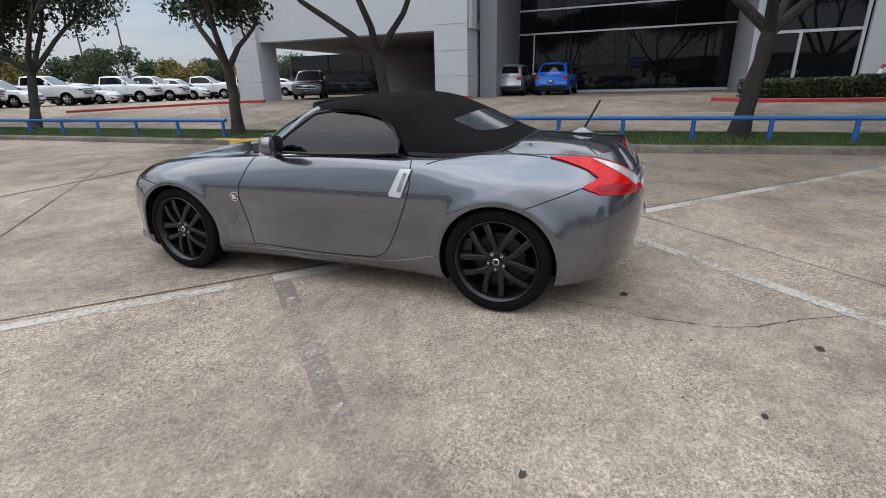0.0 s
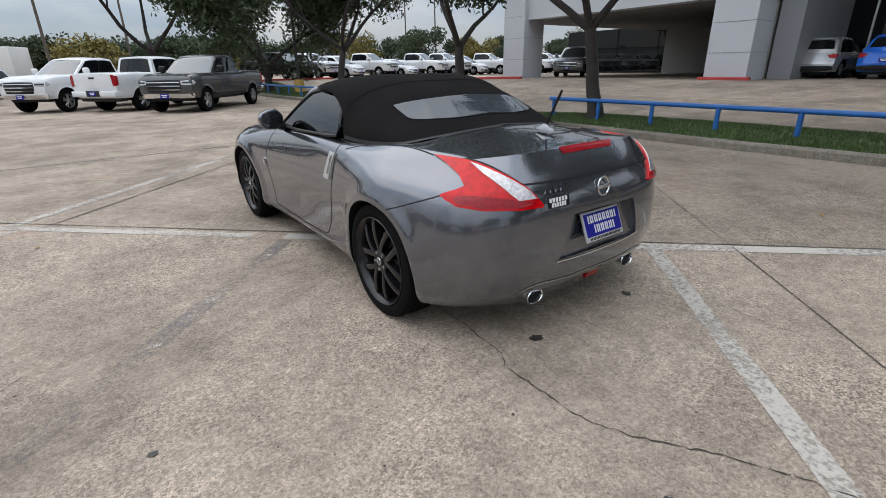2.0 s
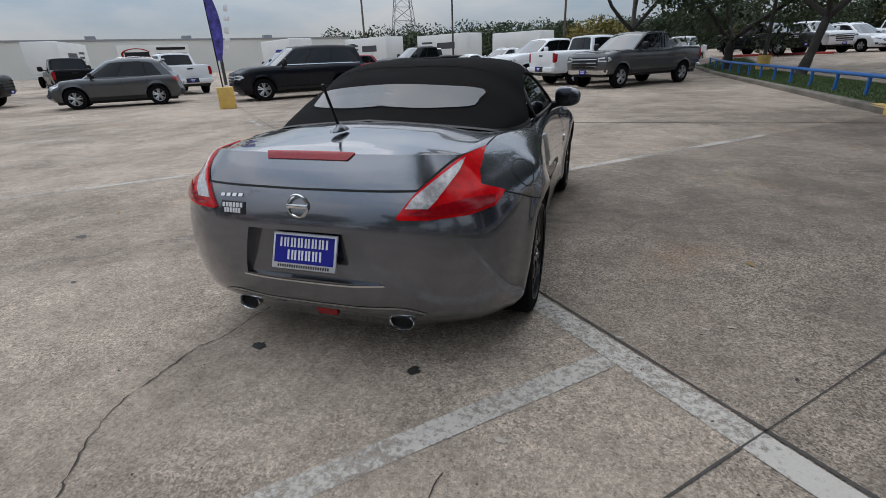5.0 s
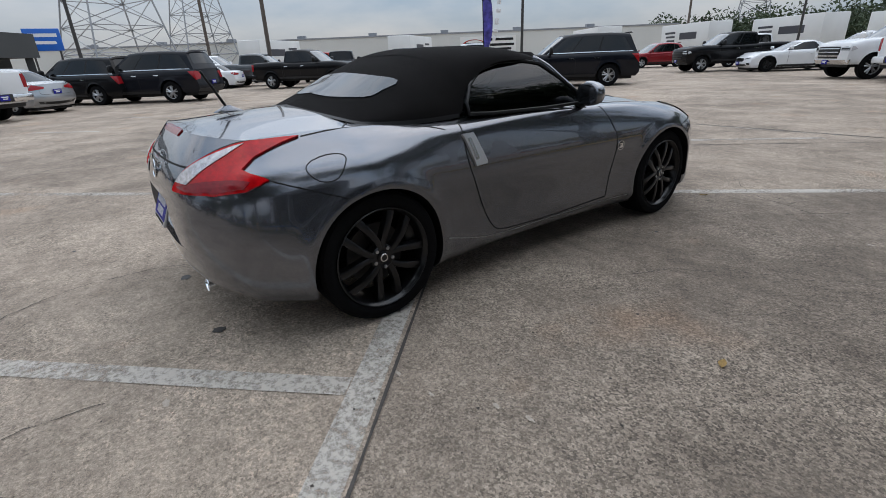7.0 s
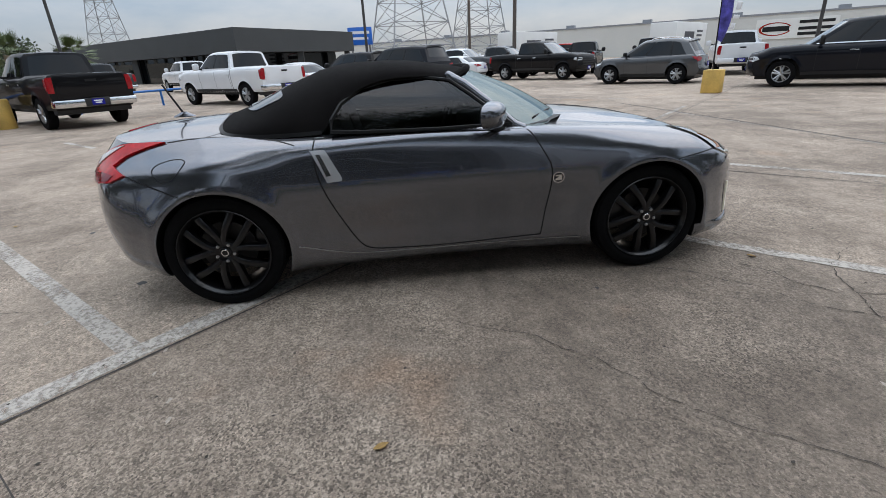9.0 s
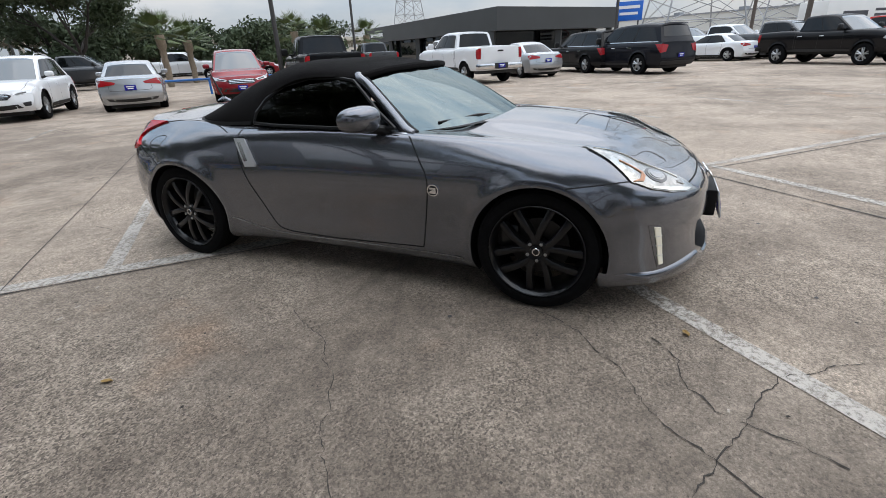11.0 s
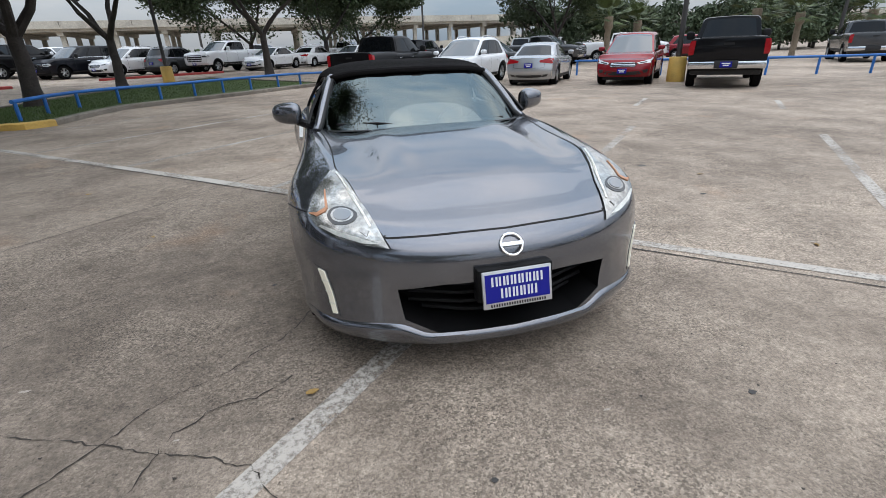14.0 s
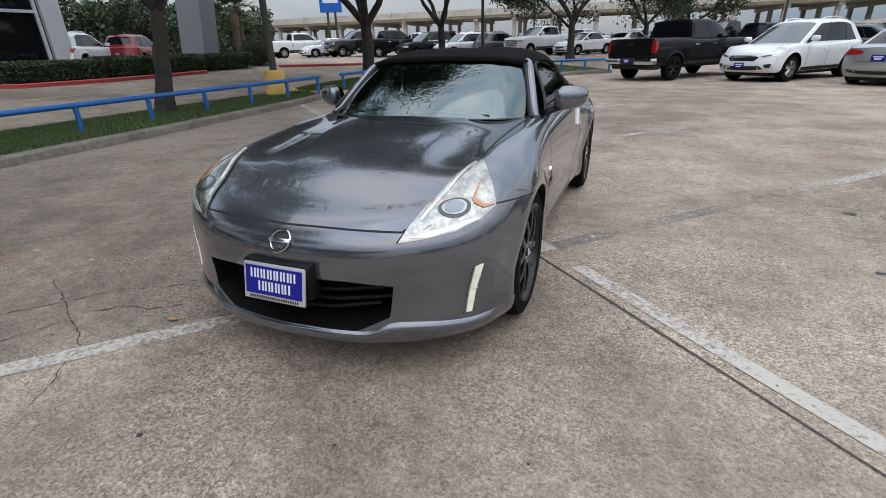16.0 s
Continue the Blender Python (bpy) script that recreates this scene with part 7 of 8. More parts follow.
# panel gaps
seam("door_gap", [(0.80, 0.52, 0.93), (0.87, 0.60, 0.80), (0.885, 0.655, 0.66), (0.885, 0.62, 0.40), (0.87, 0.60, 0.27)], 0.007, GAP, body)
seam("door_gap", [(0.80, -0.70, 0.945), (0.875, -0.71, 0.85), (0.885, -0.69, 0.70), (0.885, -0.60, 0.48), (0.875, -0.49, 0.30), (0.87, -0.38, 0.262)], 0.007, GAP, body)
seam("door_gap", [(0.87, -0.38, 0.262), (0.87, 0.0, 0.252), (0.87, 0.60, 0.27)], 0.007, GAP, body)
seam("bonnet_gap", [(0.0, 2.034, 0.664), (0.30, 2.012, 0.664), (0.50, 1.972, 0.660), (0.515, 1.955, 0.668)], 0.009, GAP, body)
seam("bonnet_gap", [(0.50, 2.0, 0.622), (0.545, 1.90, 0.695), (0.59, 1.74, 0.765), (0.625, 1.60, 0.82), (0.667, 1.428, 0.854), (0.667, 1.109, 0.882), (0.68, 0.879, 0.90), (0.708, 0.589, 0.915)], 0.006, GAP, body, 0.0025, 70)
seam("boot_gap", [(0.0, -2.04, 0.844), (0.285, -2.032, 0.846), (0.48, -1.995, 0.843), (0.52, -1.97, 0.86), (0.60, -1.84, 0.935), (0.655, -1.68, 0.957), (0.68, -1.54, 0.953)], 0.009, GAP, body, 0.0025, 60)
seam("boot_gap", [(0.68, -1.53, 0.951), (0.68, -1.335, 0.959), (0.695, -1.15, 0.955), (0.75, -0.96, 0.934), (0.82, -0.81, 0.898)], 0.007, GAP, body)
seam("boot_gap", [(0.675, -1.32, 0.962), (0.60, -1.26, 0.972), (0.483, -1.186, 0.981)], 0.006, GAP, body)
seam("bumper_gap", [(0.78, -1.73, 0.778), (0.863, -1.603, 0.74), (0.895, -1.50, 0.70), (0.905, -1.434, 0.675)], 0.006, GAP, body)
seam("bumper_gap", [(0.815, 1.69, 0.72), (0.875, 1.576, 0.716), (0.905, 1.412, 0.691)], 0.006, GAP, body)
# thin alloy band paints the highlight along the door bottom
seam("sill_highlight", [(0.89, -0.86, 0.33), (0.885, -0.5, 0.245), (0.88, 0.0, 0.235), (0.885, 0.85, 0.235)], 0.005, ALLOY, body, 0.002, label="highlight painted along the sill edge")
# chrome band stands in for the highlight on the door-top edge
seam("belt_highlight", [(0.775, 0.50, 0.937), (0.775, 0.0, 0.945), (0.78, -0.45, 0.95), (0.785, -0.70, 0.955)], 0.012, CHROME, body, 0.003, label="highlight painted along the door top")
# tail edges
seam("bumper_crease", [(0.365, -2.07, 0.452), (0.18, -2.085, 0.436), (-0.12, -2.085, 0.434), (-0.33, -2.07, 0.442)], 0.008, CHROME, body, 0.003, both=False)
# the highlight caught by the lower bumper edge, drawn as an alloy band
seam("diffuser_highlight", [(0.52, -2.0, 0.312), (0.42, -2.04, 0.337), (0.2, -2.055, 0.325), (-0.2, -2.055, 0.325), (-0.42, -2.04, 0.337), (-0.52, -2.0, 0.312)], 0.009, ALLOY, body, 0.003, both=False, label="highlight painted on the bumper's lower edge")

# lamps
tail_lamps = patch("tail_lamp", [(0.68, -1.54, 0.95), (0.655, -1.69, 0.955), (0.62, -1.82, 0.94), (0.555, -1.93, 0.885), (0.49, -2.0, 0.825), (0.43, -2.05, 0.745), (0.44, -2.05, 0.737), (0.55, -2.02, 0.735), (0.69, -1.93, 0.737), (0.76, -1.83, 0.747), (0.775, -1.73, 0.775), (0.74, -1.79, 0.808), (0.712, -1.82, 0.835), (0.70, -1.76, 0.885), (0.69, -1.64, 0.928)], RED_LENS, body, 0.012, 4, "red boomerang tail lamp")
patch("reversing_lens", [(0.645, -1.775, 0.943), (0.596, -1.885, 0.906), (0.535, -1.965, 0.855), (0.488, -2.01, 0.812), (0.464, -2.03, 0.778), (0.548, -2.01, 0.776), (0.572, -1.985, 0.80), (0.612, -1.92, 0.86), (0.640, -1.855, 0.905)], WHITE_LENS, tail_lamps, 0.0165, 3)
patch("lower_lens", [(0.47, -2.03, 0.757), (0.60, -1.99, 0.765), (0.70, -1.90, 0.772), (0.755, -1.80, 0.778), (0.755, -1.83, 0.757), (0.69, -1.925, 0.748), (0.55, -2.015, 0.745)], RED_DEEP, tail_lamps, 0.0155, 3)
patch("brake_lamp", [(-0.205, -1.935, 0.972), (-0.19, -1.93, 0.980), (0.20, -1.93, 0.980), (0.218, -1.935, 0.972), (0.19, -1.955, 0.945), (-0.19, -1.955, 0.945)], RED_DEEP, body, 0.006, 3, "narrow red high brake lamp", both=False)
headlamps = patch("headlamp", [(0.675, 1.45, 0.85), (0.63, 1.60, 0.82), (0.597, 1.74, 0.765), (0.552, 1.90, 0.695), (0.505, 2.0, 0.622), (0.60, 1.955, 0.634), (0.70, 1.885, 0.653), (0.78, 1.80, 0.683), (0.815, 1.70, 0.717), (0.775, 1.735, 0.727), (0.74, 1.735, 0.748), (0.737, 1.62, 0.80), (0.725, 1.53, 0.83)], HEAD_LENS, body, 0.008, 4, "clear boomerang headlamp with a chrome bowl")


def disc(r, dz=0.0):
    return [(0.672 + r * math.cos(a), 1.80 - 0.42 * r * math.cos(a) - 0.5 * r * math.sin(a), 0.720 + dz + r * 0.85 * math.sin(a)) for a in [i * math.pi / 10 for i in range(20)]]


patch("lamp_bowl", disc(0.062), DARK_LENS, headlamps, 0.0105, 2)
patch("projector_ring", disc(0.047), LAMP_BOWL, headlamps, 0.0125, 2)
patch("projector", disc(0.037), PROJECTOR, headlamps, 0.0145, 2)
patch("indicator", [(0.733, 1.63, 0.793), (0.738, 1.71, 0.76), (0.740, 1.737, 0.746), (0.775, 1.738, 0.727), (0.808, 1.706, 0.717), (0.780, 1.752, 0.715), (0.742, 1.756, 0.732), (0.730, 1.742, 0.747), (0.730, 1.70, 0.767), (0.728, 1.63, 0.796)], AMBER, headlamps, 0.0125, 2)
patch("inner_strip", [(0.668, 1.50, 0.842), (0.635, 1.62, 0.815), (0.605, 1.74, 0.763), (0.562, 1.90, 0.693), (0.570, 1.902, 0.686), (0.613, 1.75, 0.757), (0.646, 1.62, 0.812), (0.678, 1.505, 0.84)], LAMP_SILVER, headlamps, 0.0115, 2)
patch("lower_reflector", [(0.545, 1.975, 0.637), (0.60, 1.935, 0.650), (0.69, 1.87, 0.668), (0.765, 1.80, 0.690), (0.775, 1.795, 0.684), (0.70, 1.878, 0.656), (0.60, 1.948, 0.637)], LAMP_SILVER, headlamps, 0.0115, 2)
patch("lower_lens", [(0.572, 1.915, 0.672), (0.600, 1.90, 0.680), (0.612, 1.90, 0.668), (0.585, 1.93, 0.655)], LAMP_BOWL, headlamps, 0.012, 1)
pockets = patch("lamp_pocket", [(0.822, 1.80, 0.520), (0.775, 1.865, 0.503), (0.757, 1.885, 0.40), (0.742, 1.90, 0.284), (0.772, 1.868, 0.284), (0.792, 1.842, 0.40)], HERO, body, 0.002, 3, "sculpted corner pocket")
patch("daytime_lamp", [(0.806, 1.83, 0.506), (0.782, 1.857, 0.500), (0.762, 1.875, 0.40), (0.750, 1.89, 0.298), (0.768, 1.872, 0.296), (0.782, 1.854, 0.40)], LED, pockets, 0.008, 2)
for z0 in (0.345, 0.40, 0.452):
    patch("lamp_rib", [(0.748 + (z0 - 0.3) * 0.14, 1.892 - (z0 - 0.3) * 0.17, z0), (0.770 + (z0 - 0.3) * 0.18, 1.868 - (z0 - 0.3) * 0.19, z0), (0.770 + (z0 - 0.3) * 0.18, 1.868 - (z0 - 0.3) * 0.19, z0 + 0.005), (0.748 + (z0 - 0.3) * 0.14, 1.892 - (z0 - 0.3) * 0.17, z0 + 0.005)], LAMP_SILVER, pockets, 0.0092, 0)

# door handles, side badges, filler flap
patch("door_handle", [(0.88, -0.725, 0.885), (0.88, -0.645, 0.883), (0.885, -0.565, 0.715), (0.885, -0.570, 0.700), (0.885, -0.650, 0.695)], material("satin_handle", (0.60, 0.61, 0.62), 0.32, metal=0.55), body, 0.014, 3, "satin bright upright door handle")
patch("handle_pocket", [(0.88, -0.695, 0.855), (0.88, -0.672, 0.855), (0.885, -0.625, 0.735), (0.885, -0.650, 0.73)], LAMP_BOWL, body, 0.0165, 2)
patch("side_badge", [(0.92, 0.690 + 0.036 * math.cos(i * math.pi / 8), 0.630 + 0.036 * math.sin(i * math.pi / 8)) for i in range(16)], CHROME, body, 0.007, 1, "round chrome badge")
patch("badge_face", [(0.92, 0.690 + 0.029 * math.cos(i * math.pi / 8), 0.630 + 0.029 * math.sin(i * math.pi / 8)) for i in range(16)], TRIM, body, 0.0078, 1)
patch("badge_bar", [(0.92, 0.670, 0.647), (0.92, 0.710, 0.647), (0.92, 0.710, 0.637), (0.92, 0.684, 0.622), (0.92, 0.710, 0.622), (0.92, 0.710, 0.612), (0.92, 0.670, 0.612), (0.92, 0.670, 0.622), (0.92, 0.694, 0.637), (0.92, 0.670, 0.637)], CHROME, body, 0.0095, 0)
ring = [(0.84, -1.49 + 0.095 * math.cos(a), 0.838 + 0.092 * math.sin(a)) for a in [i * 2 * math.pi / 24 for i in range(25)]]
seam("filler_flap_gap", ring, 0.005, GAP, body, 0.0015, 60, both=False)

# glasshouse: cloth roof on ribs, edge E, shoulder S, middle C
RIBS = [((.590, .115, 1.205), (.46, .235, 1.250), (0, .275, 1.250)),
        ((.628, -.06, 1.222), (.54, -.04, 1.305), (0, .00, 1.297)),
        ((.658, -.33, 1.205), (.56, -.36, 1.325), (0, -.38, 1.318)),
        ((.700, -.55, 1.100), (.59, -.60, 1.290), (0, -.64, 1.292)),
        ((.752, -.66, .952), (.64, -.80, 1.215), (0, -.86, 1.222)),
        ((.752, -.86, .946), (.66, -.98, 1.115), (0, -1.04, 1.142)),
        ((.722, -1.06, .948), (.60, -1.17, 1.035), (0, -1.22, 1.068)),
        ((.640, -1.215, .962), (.50, -1.30, .992), (0, -1.345, 1.026))]


def soft_top():
    E = spline([r[0] for r in RIBS], 57)
    S = spline([r[1] for r in RIBS], 57)
    C = spline([r[2] for r in RIBS], 57)
    rows = []
    for e, s, c in zip(E, S, C):
        row = []
        for k in range(15):
            t = k / 14
            t = t ** 0.85
            p = e * (1 - t) ** 2 + (s + (s - (e + c) / 2) * 0.28) * 2 * t * (1 - t) + c * t ** 2
            row.append(p)
        # cloth sags a little between the bows
        rows.append(row)
    for i, row in enumerate(rows):
        f = i / 56
        sag = -0.006 * (1 - abs(math.cos(f * math.pi * 4.0))) if 0.05 < f < 0.8 else 0
        for k, p in enumerate(row):
            p.z += sag * (k / 14)
    bm = fresh()
    for mirror in (1, -1):
        grid = [[bm.verts.new((p.x * mirror, p.y, p.z)) for p in row] for row in rows]
        for a, b in zip(grid, grid[1:]):
            for k in range(14):
                f = (a[k], a[k + 1], b[k + 1], b[k])
                bm.faces.new(f if mirror < 0 else f[::-1])
    bmesh.ops.remove_doubles(bm, verts=bm.verts[:], dist=0.0005)
    bmesh.ops.recalc_face_normals(bm, faces=bm.faces[:])
    if sum(f.normal.z for f in bm.faces) < 0:
        bmesh.ops.reverse_faces(bm, faces=bm.faces[:])
    return bm


top_bm = soft_top()
BODY_SKIN = SKIN
TOP_SKIN = BVHTree.FromBMesh(top_bm)
bmesh.ops.solidify(top_bm, geom=top_bm.faces[:], thickness=0.02)
roof = part("soft_top", top_bm, FABRIC, hero, "black cloth soft top, closed")
SKIN = TOP_SKIN
patch("rear_window", [(-0.52, -0.89, 1.146), (-0.30, -0.93, 1.172), (0, -0.945, 1.178), (0.30, -0.93, 1.172), (0.52, -0.89, 1.146), (0.515, -0.98, 1.11), (0.485, -1.075, 1.077), (0.25, -1.165, 1.073), (0, -1.18, 1.073), (-0.25, -1.165, 1.073), (-0.485, -1.075, 1.077), (-0.515, -0.98, 1.11)],
      material("rear_screen_glass", (0.045, 0.052, 0.06), 0.06, spec=0.5), roof, 0.006, 3, "small glass rear window in the cloth", both=False, smooth_outline=64)
for pts in ([(-0.62, -0.06, 1.26), (-0.35, 0.0, 1.3), (0, 0.0, 1.3), (0.35, 0.0, 1.3), (0.62, -0.06, 1.26)], [(-0.70, -0.60, 1.12), (-0.5, -0.66, 1.26), (0, -0.70, 1.28), (0.5, -0.66, 1.26), (0.70, -0.60, 1.12)]):
    seam("cloth_seam", pts, 0.012, FABRIC, roof, 0.003, 50, both=False)
seam("cloth_hem", [(0.752, -0.66, 0.955), (0.752, -0.86, 0.95), (0.722, -1.06, 0.952), (0.640, -1.215, 0.966), (0.40, -1.32, 1.0), (0, -1.343, 1.027)], 0.022, TRIM, roof, 0.004, 50)
SKIN = BODY_SKIN

# windscreen: a bowed sheet between cowl and header
def sheet(edge_lines, n, mat, name, label="", thickness=0.005):
    rows = [spline(e, n) for e in edge_lines]
    bm = fresh()
    grid = [[bm.verts.new(p) for p in r] for r in rows]
    for a, b in zip(grid, grid[1:]):
        for i in range(n - 1):
            bm.faces.new((a[i], a[i + 1], b[i + 1], b[i]))
    bmesh.ops.recalc_face_normals(bm, faces=bm.faces[:])
    if sum(f.normal.z for f in bm.faces) < 0:
        bmesh.ops.reverse_faces(bm, faces=bm.faces[:])
    return part(name, bm, mat, hero, label)


def ws_row(f):
    base = [(-.705, .47, .905), (-.55, .715, .925), (-.28, .865, .938), (0, .91, .942), (.28, .865, .938), (.55, .715, .925), (.705, .47, .905)]
    top = [(-.575, .105, 1.205), (-.43, .205, 1.236), (-.22, .258, 1.245), (0, .272, 1.247), (.22, .258, 1.245), (.43, .205, 1.236), (.575, .105, 1.205)]
    bow = 0.018 * math.sin(math.pi * f)
    return [tuple(Vector(a).lerp(Vector(b), f) + Vector((0, bow, bow))) for a, b in zip(base, top)]


sheet([ws_row(f / 10) for f in range(11)], 41, SCREEN, "windscreen", "raked windscreen with a sky reflection")
# header rail, pillars, cowl
for side in (-1, 1):
    bm = fresh()
    polytube(bm, [(side * .735, .52, .90), (side * .715, .46, .925), (side * .665, .32, 1.05), (side * .615, .18, 1.165), (side * .592, .11, 1.205), (side * .57, .09, 1.222)], [.034, .034, .031, .030, .030, .026], 10)
    part("windscreen_pillar", bm, HERO, hero)
    bm = fresh()
    polytube(bm, [(side * .715, .535, .912), (side * .690, .47, .945), (side * .640, .33, 1.060), (side * .590, .19, 1.170), (side * .565, .125, 1.212)], [.016] * 5, 8)
    part("windscreen_rubber", bm, TRIM, hero)
bm = fresh()
polytube(bm, [(-.585, .115, 1.212), (-.44, .215, 1.243), (-.22, .268, 1.252), (0, .283, 1.254), (.22, .268, 1.252), (.44, .215, 1.243), (.585, .115, 1.212)], [.022] * 7, 8)
part("header_rail", bm, FABRIC, hero)
bm = fresh()
rows = [spline(ws_row(0), 31), [p + Vector((0, 0.05, 0.0)) for p in spline(ws_row(0), 31)]]
g = [[bm.verts.new(p + Vector((0, 0, 0.004))) for p in r] for r in rows]
for i in range(30):
    bm.faces.new((g[0][i], g[0][i + 1], g[1][i + 1], g[1][i]))
part("cowl", bm, TRIM, hero, "black cowl at the windscreen foot")
for x0, y0, x1, y1 in ((-0.50, 0.70, 0.05, 0.79), (0.12, 0.85, 0.60, 0.60)):
    bm = fresh()
    z0, z1 = 0.955, 0.955
    polytube(bm, [(x0, y0 + 0.03, z0 - 0.01), ((x0 + x1) / 2, (y0 + y1) / 2 + 0.06, 0.968), (x1, y1 + 0.02, z1)], [.008, .009, .006], 6)
    part("wiper", bm, TRIM, hero)

# side windows: flat sheets leaning in, with rubber edges
def lean_x(z):
    d = max(0.0, z - 0.93)
    return 0.785 - d * 0.36 - d * d * 0.91


WINDOW = [(0.43, 0.945), (0.31, 1.03), (0.19, 1.125), (0.09, 1.195), (-0.05, 1.215), (-0.25, 1.212), (-0.42, 1.175), (-0.54, 1.10), (-0.60, 1.02), (-0.605, 0.96), (-0.45, 0.948), (0.0, 0.940)]
for side in (-1, 1):
    bm = fresh()
    f = bm.faces.new([bm.verts.new((side * lean_x(z), y, z)) for y, z in WINDOW])
    bmesh.ops.triangulate(bm, faces=[f], ngon_method='EAR_CLIP')
    for _ in range(4):
        bmesh.ops.subdivide_edges(bm, edges=[e for e in bm.edges if e.calc_length() > 0.03], cuts=1, use_grid_fill=True)
    for v in bm.verts:
        v.co.x = side * lean_x(v.co.z)
    bmesh.ops.recalc_face_normals(bm, faces=bm.faces[:])
    if sum(f.normal.x for f in bm.faces) * side < 0:
        bmesh.ops.reverse_faces(bm, faces=bm.faces[:])
    part("side_window", bm, SIDE_GLASS, hero)
    bm = fresh()
    loop = [(side * (lean_x(z) + 0.002), y, z) for y, z in WINDOW]
    polytube(bm, loop + [loop[0]], [0.011] * 13, 6)
    part("window_rubber", bm, TRIM, hero)
    # door mirror: a rounded shell on a stalk
    bm = fresh()
    bmesh.ops.create_uvsphere(bm, u_segments=24, v_segments=16, radius=1.0)
    for v in bm.verts:
        c = v.co
        c = Vector([math.copysign(abs(k) ** 0.72, k) for k in c])
        sx = 0.100
        y = c.y * (0.095 if c.y > 0 else 0.03)
        v.co = Vector((c.x * sx, y - 0.05 * c.x * side, c.z * (0.072 + 0.012 * c.x * -side)))
    bmesh.ops.transform(bm, matrix=Matrix.Translation((side * 0.915, 0.265, 1.008)), verts=bm.verts[:])
    mirror = part("door_mirror", bm, HERO, hero, "grey door mirror shell")
    bm = fresh()
    polytube(bm, [(side * 0.75, 0.37, 0.925), (side * 0.80, 0.33, 0.94), (side * 0.875, 0.29, 0.968)], [0.036, 0.028, 0.03], 8)
    part("stalk", bm, TRIM, mirror)
    bm = fresh()
    lathe(bm, [(0.306 - 0.335, 0.0), (0.306 - 0.335, 0.078), (0.312 - 0.335, 0.09)], 'Y', (0, 0, 0), 28)
    for v in bm.verts:
        a = math.atan2(v.co.z, v.co.x)
        k = 1 / max(abs(math.cos(a)) ** 2.9 + abs(math.sin(a)) ** 2.9, 1e-6) ** (1 / 2.9)
        v.co.x, v.co.z = v.co.x * k, v.co.z * k
        v.co = Vector((v.co.x * 1.0, v.co.y - 0.05 * v.co.x * side, v.co.z * 0.70))
    bmesh.ops.transform(bm, matrix=Matrix.Translation((side * 0.915, 0.258, 1.008)), verts=bm.verts[:])
    part("mirror_glass", bm, MIRROR, mirror)

# cabin: dash, wheel, seats, doors' inner skin
bm = fresh()
box(bm, -0.64, 0.64, 0.30, 0.64, 0.62, 0.905, 0.05)
part("dashboard", bm, CABIN, hero)
bm = fresh()
M = Matrix.Translation((-0.36, 0.16, 0.83)) @ Matrix.Rotation(radians(66), 4, 'X')
R0, r0 = 0.175, 0.016
prev = None
rings = []
for i in range(28):
    a = 2 * math.pi * i / 28
    rings.append([bm.verts.new(M @ Vector(((R0 + r0 * math.cos(b)) * math.cos(a), (R0 + r0 * math.cos(b)) * math.sin(a), r0 * math.sin(b)))) for b in [k * math.pi / 4 for k in range(8)]])
for i in range(28):
    p, q = rings[i], rings[(i + 1) % 28]
    for k in range(8):
        bm.faces.new((p[k], p[(k + 1) % 8], q[(k + 1) % 8], q[k]))
for a in (0.0, 2.3, 3.98):
    tube(bm, M @ Vector((0, 0, -0.01)), M @ Vector((math.cos(a) * R0, math.sin(a) * R0, 0)), 0.02, 0.014, 6)
part("steering_wheel", bm, CABIN, hero)
for x in (-0.36, 0.36):
    bm = fresh()
    box(bm, x - 0.25, x + 0.25, -0.50, 0.02, 0.36, 0.54, 0.06)
    seat = part("seat", bm, SEAT, hero)
    bm = fresh()
    box(bm, -0.25, 0.25, -0.07, 0.07, 0.0, 0.58, 0.06, Matrix.Translation((x, -0.47, 0.48)) @ Matrix.Rotation(radians(16), 4, 'X'))
    part("backrest", bm, SEAT, seat)
    bm = fresh()
    box(bm, -0.13, 0.13, -0.05, 0.05, 0.0, 0.17, 0.045, Matrix.Translation((x, -0.645, 1.03)) @ Matrix.Rotation(radians(10), 4, 'X'))
    part("headrest", bm, SEAT, seat)
bm = fresh()
box(bm, -0.045, 0.045, 0.0, 0.02, 0.0, 0.05, 0.01, Matrix.Translation((0, 0.34, 1.17)))
part("rear_view_mirror", bm, CABIN, hero)
bm = fresh()
box(bm, -0.66, 0.66, -0.98, -0.86, 0.5, 0.95, 0.03)
part("cabin_bulkhead", bm, CABIN, hero)

# front: slats, plates, emblem
for i, z in enumerate((0.30, 0.345, 0.39, 0.435)):
    w = 0.43 if i else 0.37
    bm = fresh()
    polytube(bm, [(-w, 1.94, z), (-w * 0.5, 2.03, z - 0.004), (0, 2.055, z - 0.006), (w * 0.5, 2.03, z - 0.004), (w, 1.94, z)], [0.011] * 5, 6)
    part("grille_slat", bm, MESH, hero)

